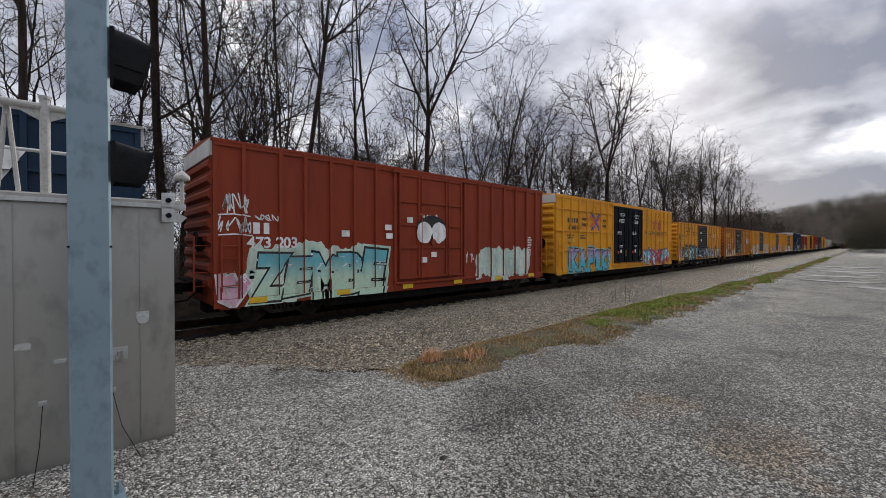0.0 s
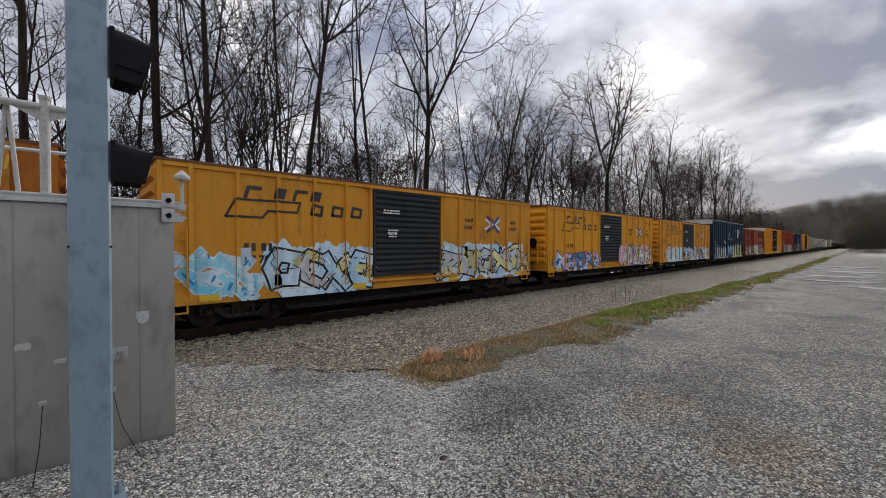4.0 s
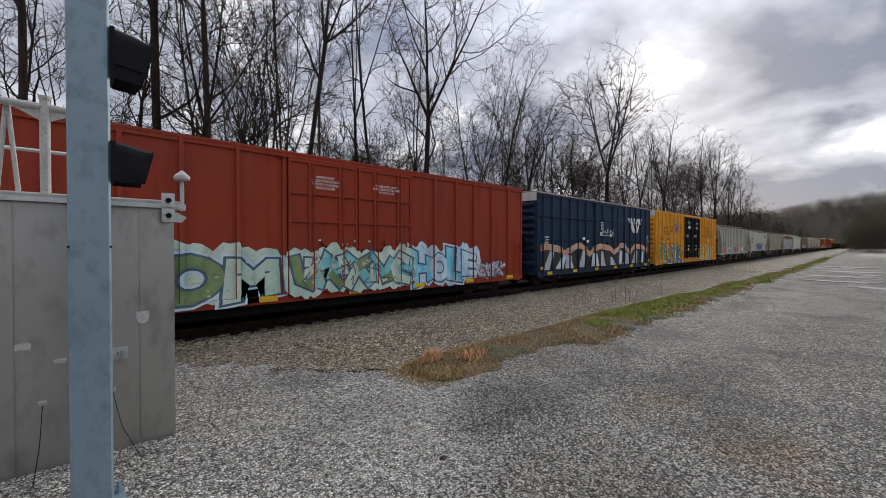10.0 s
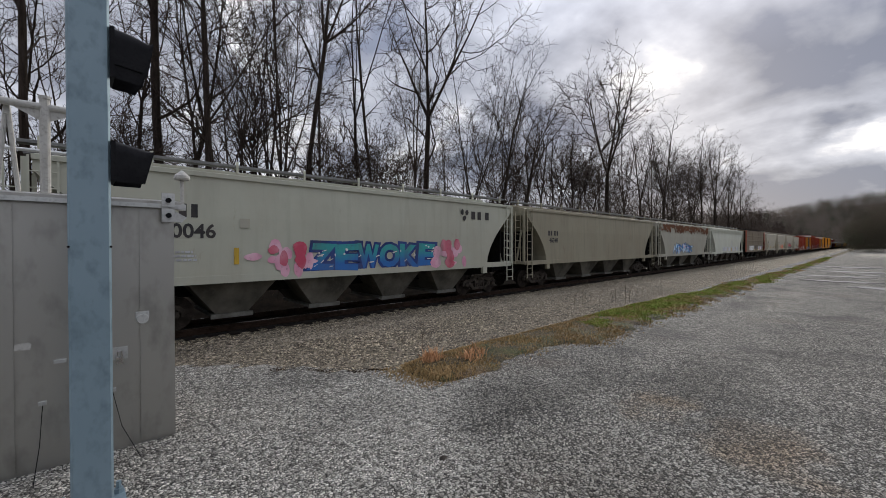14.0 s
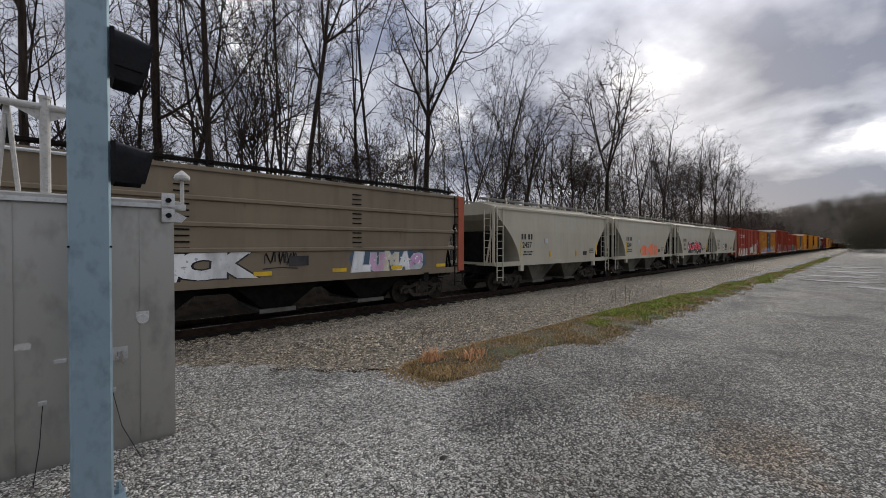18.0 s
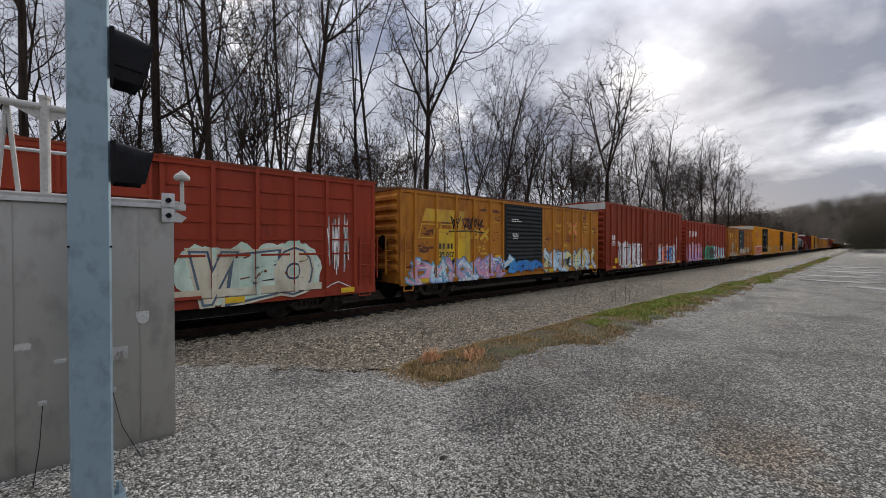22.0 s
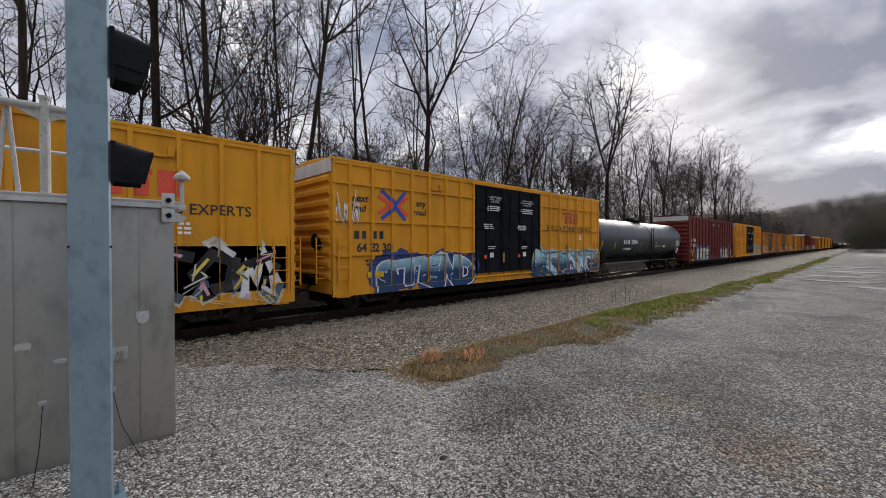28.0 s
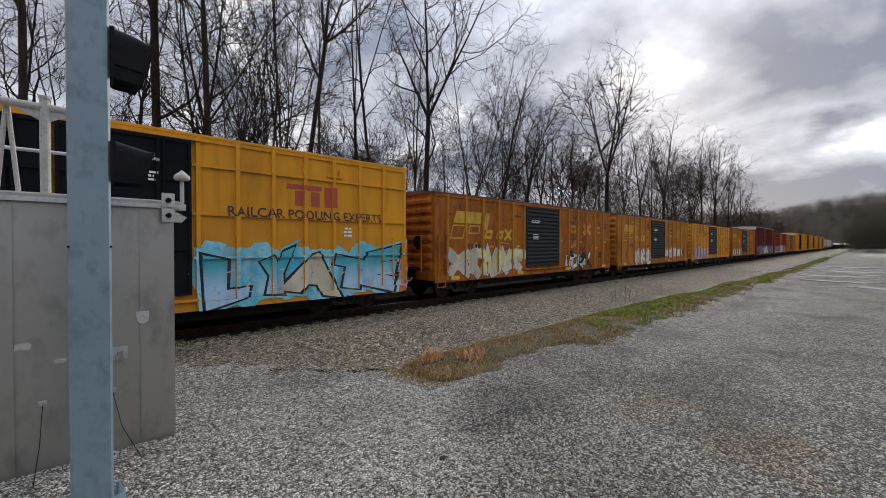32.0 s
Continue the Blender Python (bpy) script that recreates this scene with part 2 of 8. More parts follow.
def pebble(name, lo, hi, spots=None):
    m, nt, bsdf = base_mat(name)
    ge, ramp = nt.nodes.new("ShaderNodeNewGeometry"), nt.nodes.new("ShaderNodeValToRGB")
    e = ramp.color_ramp.elements
    e[0].color, e[1].color = (*lo, 1), (*hi, 1)
    nt.links.new(ge.outputs["Random Per Island"], ramp.inputs[0])
    c = mix_rgb(nt, noise_fac(nt, 40, 3, 0.35, 0.65), ramp.outputs[0], mix_rgb(nt, 0.35, ramp.outputs[0], (0.08, 0.075, 0.07)))
    if spots:
        c = stains(nt, c, spots)
    nt.links.new(c, bsdf.inputs["Base Color"])
    bsdf.inputs["Roughness"].default_value = 0.85
    bsdf.inputs["Specular IOR Level"].default_value = 0.15
    return m


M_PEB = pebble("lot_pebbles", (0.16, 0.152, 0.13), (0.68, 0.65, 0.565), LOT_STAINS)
M_ROCK = pebble("ballast_rocks", (0.07, 0.058, 0.041), (0.43, 0.37, 0.28))
# oily ballast, made near black for the shade under the train
M_BED = stony("shaded_oily_bed", (0.007, 0.0065, 0.006), (0.018, 0.016, 0.014), (0.042, 0.037, 0.031), 17, 1.0, 0.05)
M_GATE = two_tone("outlet_gate_zinc", (0.153, 0.149, 0.131), (0.090, 0.086, 0.074), 3, 0.7)
M_THICK = two_tone("grey_thicket", (0.05, 0.042, 0.032), (0.08, 0.067, 0.05), 1, 0.95)
M_LONE = two_tone("dark_broken_stone", (0.03, 0.026, 0.022), (0.085, 0.07, 0.058), 9, 0.9, bumpy=0.6)
M_LITTER = two_tone("wet_dead_leaves", (0.028, 0.020, 0.012), (0.07, 0.045, 0.026), 3, 0.9, bumpy=0.6)
M_SOIL = two_tone("leaf_litter", (0.014, 0.011, 0.008), (0.034, 0.025, 0.017), 3, 0.9, bumpy=0.6)
M_GRASS = two_tone("green_grass", (0.145, 0.215, 0.03), (0.24, 0.24, 0.06), 3, 0.7)
M_STRAW = two_tone("dry_grass", (0.36, 0.24, 0.115), (0.25, 0.175, 0.08), 3, 0.8)
M_VERGE = stony("verge_litter", (0.05, 0.036, 0.014), (0.115, 0.082, 0.034), (0.22, 0.155, 0.075), 30, 1.0, 0.03,
                [((0.07, 0.10, 0.025), 0.9, 0.46, 0.6), ((0.05, 0.04, 0.025), 1.6, 0.5, 0.62), ((0.30, 0.20, 0.12), 0.7, 0.56, 0.68)])
M_TUFT = two_tone("rust_straw", (0.56, 0.30, 0.16), (0.48, 0.27, 0.14), 3, 0.8)
# matt and pale: stands in for the sky's sheen on the puddles
M_SHEEN = two_tone("puddle_pale_sheen", (0.16, 0.158, 0.152), (0.21, 0.207, 0.2), 2, 0.6, bumpy=0.0)
M_STEEL = two_tone("rail_steel", (0.30, 0.28, 0.26), (0.42, 0.40, 0.38), 6, 0.25, 0.9)
M_RUST = two_tone("rusty_steel", (0.022, 0.014, 0.01), (0.045, 0.029, 0.021), 6, 0.8, 0.2)
M_TIE = two_tone("old_timber", (0.014, 0.012, 0.01), (0.032, 0.027, 0.022), 5, 0.9, 0, (0.2, 1, 1), 0.6, True)
M_UNDER = two_tone("grimy_black", (0.006, 0.0055, 0.005), (0.014, 0.0125, 0.011), 4, 0.75, 0.0)
M_ZINC = two_tone("weathered_zinc", (0.14, 0.14, 0.135), (0.22, 0.22, 0.21), 3, 0.6, 0.2)
M_TRUCK = two_tone("dusty_iron", (0.034, 0.029, 0.024), (0.085, 0.071, 0.058), 5, 0.8, 0.1)
M_WHEEL = two_tone("wheel_iron", (0.022, 0.018, 0.015), (0.05, 0.04, 0.033), 5, 0.6, 0.3)
M_BARK = two_tone("grey_bark", (0.024, 0.018, 0.014), (0.046, 0.036, 0.029), 3, 0.95, 0, (3, 3, 0.4), 0.6, True)
M_TWIG = two_tone("bare_twig", (0.032, 0.023, 0.018), (0.056, 0.041, 0.032), 1, 0.95, 0, rnd=True)
M_BRUSH = two_tone("brown_brush", (0.055, 0.042, 0.034), (0.10, 0.078, 0.062), 1, 0.95, 0, rnd=True)
M_WEED = two_tone("dead_weed", (0.13, 0.105, 0.08), (0.19, 0.155, 0.12), 2, 0.95)
# paler than the near brush: air haze is put into this colour
M_FAR = two_tone("haze_paled_brush", (0.10, 0.086, 0.072), (0.135, 0.115, 0.096), 0.12, 0.95)


def lets_light_through(mat, share=0.5):
    """Half the light goes through: sprays of twigs too fine to build."""
    nt = mat.node_tree
    bsdf, out = nt.nodes["Principled BSDF"], nt.nodes["Material Output"]
    tr, mx = nt.nodes.new("ShaderNodeBsdfTranslucent"), nt.nodes.new("ShaderNodeMixShader")
    nt.links.new(bsdf.inputs["Base Color"].links[0].from_socket, tr.inputs["Color"])
    mx.inputs[0].default_value = share
    nt.links.new(bsdf.outputs[0], mx.inputs[1])
    nt.links.new(tr.outputs[0], mx.inputs[2])
    nt.links.new(mx.outputs[0], out.inputs["Surface"])


lets_light_through(M_FAR)
lets_light_through(M_THICK)
M_EVER = two_tone("dark_evergreen", (0.03, 0.042, 0.022), (0.06, 0.075, 0.04), 1, 0.9, 0, rnd=True)
M_GALV = two_tone("galvanised_steel", (0.205, 0.277, 0.315), (0.232, 0.305, 0.343), 1.6, 0.5, 0.25, (1, 1, 0.6), 0.05)
M_ALU = two_tone("brushed_aluminium", (0.375, 0.365, 0.335), (0.40, 0.39, 0.36), 0.8, 0.34, 0.8, (1, 1, 0.5), 0.01)
M_TRIM = two_tone("pale_aluminium", (0.46, 0.46, 0.44), (0.54, 0.54, 0.52), 4, 0.4, 0.5, bumpy=0.05)
M_PIPE = two_tone("white_pipe_paint", (0.40, 0.385, 0.35), (0.50, 0.485, 0.45), 4, 0.5, bumpy=0.05)
M_HOOD = two_tone("black_hood", (0.008, 0.008, 0.009), (0.013, 0.013, 0.014), 6, 0.55, bumpy=0.05)
M_CONC = two_tone("concrete", (0.38, 0.37, 0.34), (0.30, 0.29, 0.27), 6, 0.9, bumpy=0.4)


# ---------------------------------------------------------------- mesh helpers
class Mb:
    """Gathers vertices and faces for one mesh."""

    def __init__(self):
        self.v, self.f = [], []

    def box(self, x0, x1, y0, y1, z0, z1):
        return self.prism([(x0, z0), (x1, z0), (x1, z1), (x0, z1)], y0, y1)

    def prism(self, pts, y0, y1, swap=None):
        """A polygon in x and z, drawn out from y0 to y1; swap 'x': polygon in y and z, drawn out along x; 'z': in x and y, along z."""
        n, k = len(pts), len(self.v)
        for y in (y0, y1):
            for a, b in pts:
                self.v.append((a, y, b) if swap is None else ((y, a, b) if swap == "x" else (a, b, y)))
        self.f.append(tuple(range(k, k + n)))
        self.f.append(tuple(range(k + 2 * n - 1, k + n - 1, -1)))
        for i in range(n):
            j = (i + 1) % n
            self.f.append((k + j, k + i, k + n + i, k + n + j))
        return self

    def tube(self, pts, radii, n=6, cap=True):
        pts = [Vector(p) for p in pts]
        if not isinstance(radii, (list, tuple)):
            radii = [radii] * len(pts)
        k = len(self.v)
        for i, p in enumerate(pts):
            d = (pts[min(i + 1, len(pts) - 1)] - pts[max(i - 1, 0)]).normalized()
            a = d.cross(Vector((0, 0, 1)) if abs(d.z) < 0.9 else Vector((1, 0, 0))).normalized()
            b = d.cross(a)
            for j in range(n):
                w = 2 * math.pi * j / n
                self.v.append(tuple(p + (a * math.cos(w) + b * math.sin(w)) * radii[i]))
        for i in range(len(pts) - 1):
            for j in range(n):
                q, r = k + i * n + j, k + i * n + (j + 1) % n
                self.f.append((q, r, r + n, q + n))
        if cap:
            self.f.append(tuple(range(k + n - 1, k - 1, -1)))
            e = k + (len(pts) - 1) * n
            self.f.append(tuple(range(e, e + n)))
        return self

    def mesh(self, name, mat, smooth=False):
        me = bpy.data.meshes.new(name)
        me.from_pydata(self.v, [], self.f)
        bm = bmesh.new()
        bm.from_mesh(me)
        bmesh.ops.recalc_face_normals(bm, faces=bm.faces)
        bm.to_mesh(me)
        bm.free()
        me.materials.append(mat)
        if smooth:
            for p in me.polygons:
                p.use_smooth = True
        return me


SHARED = {}


def part(name, mb, mat, parent=None, label="", at=(0, 0, 0), key=None, smooth=False):
    """Links one mesh under a thing or under a part. With a key, alike pieces share one mesh."""
    if key is not None:
        full = (key, mat.name)
        if full not in SHARED:
            SHARED[full] = (mb() if callable(mb) else mb).mesh(name, mat, smooth)
        me = SHARED[full]
    else:
        me = mb.mesh(name, mat, smooth)
    ob = new(name, me)
    ob.location = at
    ob.parent = parent
    if name.startswith(("graffiti", "stencil", "door_stencil", "spray_tag", "owner_initials", "owner_mark")):
        ob["kind"] = "stuff"
    if label:
        ob["label"] = label
    return ob


# ---------------------------------------------------------------- ground and track
TRACK_Y = 13.32
RAIL_Z = -0.21
LOT_Z = -0.12


def smooth_step(a, b, x):
    t = min(1, max(0, (x - a) / (b - a)))
    return t * t * (3 - 2 * t)


def ground_z(x, y):
    """Lot, then the ballast bank with its hollow at the foot, then the wood behind the line."""
    edge = 9.0 - 3.4 * min(1, max(0, (x - 1.2) / 3.0))
    z = LOT_Z + 0.03 * noise.noise(Vector((x * 0.3, y * 0.3, 0)))
    hollow = smooth_step(edge, edge + 0.6, y) * (1 - smooth_step(edge + 1.4, edge + 3.4, y))
    z -= 0.16 * hollow
    bank = smooth_step(8.0, 11.2, y)
    z = z * (1 - bank) + (-0.49 + 0.05 * smooth_step(11.5, 12.1, y) - 0.06 * smooth_step(14.1, 14.8, y)) * bank
    z += 0.96 * smooth_step(14.7, 17.0, y) + 0.8 * smooth_step(18.5, 30, y)
    return z


def grid_mesh(xs, ys, zf):
    mb = Mb()
    for x in xs:
        for y in ys:
            mb.v.append((x, y, zf(x, y)))
    n = len(ys)
    for i in range(len(xs) - 1):
        for j in range(n - 1):
            a = i * n + j
            mb.f.append((a, a + n, a + n + 1, a + 1))
    return mb


def spaced(pts):
    out = []
    for a, b, step in pts:
        k = max(1, round((b - a) / step))
        out += [a + (b - a) * i / k for i in range(k)]
    return out + [pts[-1][1]]


xs = spaced([(-3000, -300, 900), (-300, -30, 30), (-30, 40, 0.5), (40, 120, 2), (120, 400, 10), (400, 3000, 650)])
ys = spaced([(-3000, -200, 700), (-200, -20, 20), (-20, 0, 2), (0, 22, 0.35), (22, 60, 4), (60, 300, 40), (300, 3000, 900)])
ground = part("ground", grid_mesh(xs, ys, ground_z), M_LOT, smooth=True)
tagged(ground, "grey crushed gravel lot with damp darker patches", "ground", kind="structure")


def strip(name, y0, y1, mat, label, xr, lift, steps=0.35, along=0.6):
    px = spaced([(xr[0], -12, 20), (-12, 40, along), (40, 140, 3), (140, xr[1], 25)])
    py = spaced([(y0, y1, steps)])
    ob = part(name, grid_mesh(px, py, lambda x, y: ground_z(x, y) + lift(x, y)), mat, smooth=True)
    return tagged(ob, label, "ground", kind="structure")


def bank_edge(x):
    """Where the lot's gravel meets the ballast."""
    return 9.0 - 3.3 * min(1, max(0, (x - 1.2) / 3.0)) + 0.15 * math.sin(x * 1.1)


def ballast_lift(x, y):
    inside = smooth_step(bank_edge(x) - 0.35, bank_edge(x) + 0.1, y) - smooth_step(14.7, 15.1, y)
    return -0.06 + 0.09 * inside + 0.02 * noise.noise(Vector((x * 2.1, y * 2.1, 3)))


strip("ballast", 5.0, 15.6, M_BALLAST, "coarse grey-brown crushed stone ballast bank", (-120, 1200), ballast_lift)
strip("track_bed", 11.9, 14.9, M_BED, "oily ballast between and beside the rails, darkened for the train's shade", (-120, 1200), lambda x, y: 0.035 + 0.02 * noise.noise(Vector((x * 2.1, y * 2.1, 3))) - 0.08 * (1 - smooth_step(11.9, 12.15, y + 0.2 * noise.noise(Vector((x * 1.3, 0, 5))))), 0.2)
strip("wood_floor", 14.7, 90.7, M_SOIL, "brown leaf litter under the bare trees", (-120, 1200), lambda x, y: 0.05 + 0.05 * noise.noise(Vector((x * 0.9, y * 0.9, 4))), 2.0)


def grass_lift(x, y):
    a, b = 4.05 + 0.6 * (1 - smooth_step(4.0, 9.0, x)) - 0.008 * max(0, x - 12), 4.3 + 1.75 * math.exp(-max(0, x - 13) / 16)
    wob = 0.5 * noise.noise(Vector((x * 0.35, 0, 7))) + 0.3 * noise.noise(Vector((x * 1.1, y * 0.5, 17))) + 0.25 * noise.noise(Vector((x * 2.3, y, 8)))
    k = smooth_step(a - 0.1 + wob, a + 0.25 + wob, y) * (1 - smooth_step(b - 0.2 + wob, b + 0.3 + wob, y)) * smooth_step(3.9, 4.9, x + 0.8 * noise.noise(Vector((x, y, 1))))
    return -0.10 + 0.16 * k


strip("grass_verge", 2.6, 7.2, M_VERGE, "strip of dead grass and soil beside the ballast", (-20, 420), grass_lift, 0.12, 0.2)


def blades(name, n, spot, size, mat, label, seed, loose=0.05):
    """Grass: single bent blades, thick in tufts."""
    rd = random.Random(seed)
    mb = Mb()
    while len(mb.f) < n * 2:
        x, y, k = spot(rd)
        if k <= 0:
            continue
        for _ in range(5):
            px, py = x + rd.gauss(0, loose), y + rd.gauss(0, loose)
            z = ground_z(px, py) + max(0.0, grass_lift(px, py)) - 0.01
            h, a = size * rd.uniform(0.5, 1.3) * k, rd.uniform(0, 6.28)
            w, ln = 0.006 + 0.0006 * x, rd.uniform(0.2, 0.9) * h
            dx, dy = math.cos(a), math.sin(a)
            i = len(mb.v)
            mb.v += [(px - dy * w, py + dx * w, z), (px + dy * w, py - dx * w, z), (px + dx * ln * 0.4 - dy * w * 0.8, py + dy * ln * 0.4 + dx * w * 0.8, z + h * 0.7),
                     (px + dx * ln * 0.4 + dy * w * 0.8, py + dy * ln * 0.4 - dx * w * 0.8, z + h * 0.7), (px + dx * ln, py + dy * ln, z + h)]
            mb.f += [(i, i + 1, i + 3, i + 2), (i + 2, i + 3, i + 4)]
    me = bpy.data.meshes.new(name)
    me.from_pydata(mb.v, [], mb.f)
    me.materials.append(mat)
    return tagged(new(name, me), label, "grass", kind="stuff")


def green_spot(rd):
    x = 8 + 85 * rd.random() ** 2.0
    y = rd.gauss(5.2, 0.45) if x < 26 else rd.uniform(3.7, 5.9)
    k = noise.noise(Vector((x * 0.5, y * 1.2, 4))) + 0.4 * noise.noise(Vector((x * 2.5, y * 2.5, 6)))
    return x, y, 0.5 + 0.8 * max(0, k) if k > -0.15 - 0.3 * (11 < x < 24) and x > 11.0 - 3 * noise.noise(Vector((x, y, 2))) and grass_lift(x, y) > -0.05 else 0


def straw_spot(rd):
    x = 3.8 + 75 * rd.random() ** 2.4
    y = rd.uniform(3.0, 6.5)
    return x, y, 1.0 if grass_lift(x, y) > -0.07 and noise.noise(Vector((x * 0.9, y * 1.5, 9))) + 0.4 * noise.noise(Vector((x * 3, y * 3, 5))) > 0.0 else 0


def tuft_spot(rd):
    cx, cy = rd.choice(((4.9, 5.55), (4.9, 5.55), (4.86, 5.5), (5.5, 5.1), (5.9, 5.3)))
    return cx + rd.gauss(0, 0.08), cy + rd.gauss(0, 0.08), rd.uniform(0.3, 1.0)


blades("green_grass", 30000, green_spot, 0.075, M_GRASS, "short bright green grass on the verge", 1, 0.1)
blades("dry_grass", 22000, straw_spot, 0.045, M_STRAW, "short dead straw-coloured grass on the verge", 2, 0.14)
blades("dry_tufts", 330, tuft_spot, 0.24, M_TUFT, "rust-coloured dead grass tufts at the verge's end", 3)


def litter_spot(rd):
    t = rd.random()
    return 2.4 + 2.3 * t + rd.gauss(0, 0.03), 7.15 - 1.75 * t + 0.12 * math.sin(t * 9) + rd.gauss(0, 0.02 + 0.07 * t * t), rd.uniform(0.3, 1.0)


blades("leaf_litter_line", 2600, litter_spot, 0.016, M_LITTER, "dark dead leaves and twigs along the foot of the bank", 4, 0.06)

# tall thin weeds on the bank
for k, (x, y, hh) in enumerate(((15.0, 6.45, 1.1), (14.1, 7.3, 1.0), (14.4, 7.1, 0.8), (15.6, 6.3, 1.05), (16.2, 6.4, 0.8), (13.7, 7.4, 0.75), (14.7, 6.9, 0.9), (13.9, 7.1, 0.6), (15.3, 6.7, 0.7), (5.1, 6.0, 0.8))):
    rd = random.Random(70 + k)
    w = tagged(new("weed"), "tall thin dead weed stem on the ballast edge", "weed", "dead weeds")
    g = ground_z(x, y)
    stem = [Vector((x, y, g - 0.03)), Vector((x + rd.uniform(-0.05, 0.05), y, g + hh * 0.5)), Vector((x + rd.uniform(-0.35, 0.35), y + rd.uniform(-0.2, 0.2), g + hh))]
    part("stem", Mb().tube(stem, [0.007, 0.006, 0.004], 4), M_WEED, w)
    for q in range(9):
        p = stem[1].lerp(stem[2], rd.uniform(-0.3, 0.95))
        part("side_stem", Mb().tube([p, p + Vector((rd.uniform(-0.3, 0.3), rd.uniform(-0.2, 0.2), rd.uniform(0.05, 0.25)))], [0.0045, 0.003], 4), M_WEED, w)

# puddles lying in the far lot, their sky sheen put into a matt pale colour
for k, (x, y, rx, ry) in enumerate(((29.2, -0.4, 0.8, 0.9), (33.0, 0.9, 0.5, 1.7), (38.0, 1.2, 0.6, 2.0), (45.0, 0.8, 0.9, 2.8), (54.0, 0.6, 1.2, 3.0), (41.0, -0.4, 0.5, 1.5), (48.5, 2.2, 0.5, 1.4))):
    rd = random.Random(90 + k)
    ring = [(x + rx * math.cos(t) * s, y + ry * math.sin(t) * s) for t, s in ((2 * math.pi * i / 28, rd.uniform(0.5, 1.2)) for i in range(28))]
    mb = Mb()
    top = max(ground_z(p, q) for p, q in ring) + 0.012
    mb.prism(ring, top - 0.05, top, "z")
    tagged(part("puddle", mb, M_SHEEN), "shallow rain puddle on the gravel lot, sky sheen in its colour", "puddle", kind="structure")


def loose_stones(name, n, spot, size, mat, label, seed):
    """Loose angular stones lying on the surface."""
    rd = random.Random(seed)
    vs, fs = [], []
    for _ in range(n):
        x, y = spot(rd)
        r = size * rd.uniform(0.5, 1.35)
        z = ground_z(x, y) + max(0, (ballast_lift(x, y) if y > bank_edge(x) else 0)) + r * 0.2
        a = rd.uniform(0, 6.28)
        ca, sa = math.cos(a) * r, math.sin(a) * r
        k, q = len(vs), rd.uniform(0.6, 1.0)
        vs += [(x + ca, y + sa, z), (x - sa * q, y + ca * q, z + r * rd.uniform(-0.1, 0.3)), (x - ca, y - sa, z), (x + sa * q, y - ca * q, z + r * rd.uniform(-0.1, 0.3)),
               (x + rd.uniform(-0.3, 0.3) * r, y + rd.uniform(-0.3, 0.3) * r, z + r * rd.uniform(0.45, 0.8))]
        fs += [(k, k + 1, k + 4), (k + 1, k + 2, k + 4), (k + 2, k + 3, k + 4), (k + 3, k, k + 4)]
    me = bpy.data.meshes.new(name)
    me.from_pydata(vs, [], fs)
    me.materials.append(mat)
    return tagged(new(name, me), label, "stones", kind="stuff")


def lot_spot(rd):
    while True:
        d, b = 10.5 * rd.random() ** 0.7, radians(rd.gauss(46, 36))
        x, y = d * math.cos(b), d * math.sin(b)
        if rd.random() < smooth_step(5.0, 10.5, d):
            continue
        if y < bank_edge(x) and y < 8.8 and grass_lift(x, y) < -0.02:
            return x, y


def bank_spot(rd):
    while True:
        x, y = rd.uniform(-1, 22) if rd.random() < 0.7 else rd.uniform(20, 45), rd.uniform(5.6, 11.7)
        if y > bank_edge(x) and grass_lift(x, y) < 0.0:
            return x, y


loose_stones("lot_stones", 46000, lot_spot, 0.0145, M_PEB, "loose pale gravel stones on the lot", 11)
loose_stones("ballast_stones", 30000, bank_spot, 0.034, M_ROCK, "loose angular ballast stones on the bank", 12)

lone = part("dark_stone", Mb().tube([(0, 0, -0.01), (0.005, 0, 0.015), (-0.004, 0.006, 0.04), (0, 0, 0.055)], [0.05, 0.062, 0.045, 0.012], 7), M_LONE)
lone.matrix_world = Matrix.Translation((2.77, 2.95, ground_z(2.77, 2.95))) @ Matrix.Diagonal((0.85, 0.5, 0.6, 1))
tagged(lone, "dark broken stone lying on pale gravel", "stone")

# rails and sleepers
rail_profile = [(-0.07, -0.18), (0.07, -0.18), (0.07, -0.165), (0.012, -0.14), (0.012, -0.045), (0.036, -0.035), (0.036, -0.004),
                (0.028, 0.0), (-0.028, 0.0), (-0.036, -0.004), (-0.036, -0.035), (-0.012, -0.045), (-0.012, -0.14), (-0.07, -0.165)]
track = tagged(new("railway_track"), "steel rails on dark timber sleepers in ballast", "railway track")
for side in (-1, 1):
    cy = TRACK_Y + side * 0.755
    mb = Mb().prism([(cy + a, b) for a, b in rail_profile], -120, 1200, "x")
    part("rail", mb, M_RUST, track)
    part("rail_head", Mb().box(-120, 1200, cy - 0.027, cy + 0.027, -0.003, 0.002), M_STEEL, track, "bright worn running surface")
for i in range(230):
    x = -14 + i * 0.54 + random.uniform(-0.04, 0.04)
    ob = part("sleeper", lambda: Mb().box(-0.115, 0.115, -1.32, 1.32, -0.36, -0.18), M_TIE, track, at=(x, TRACK_Y + random.uniform(-0.06, 0.06), 0), key="sleeper")
    ob.rotation_euler.z = random.uniform(-0.02, 0.02)
track.location.z = RAIL_Z


# ---------------------------------------------------------------- signal cabin, mast and pipe rail beside the lot
CAB_Y, CAB_X1, CAB_TOP = 5.46, 0.86, 2.52


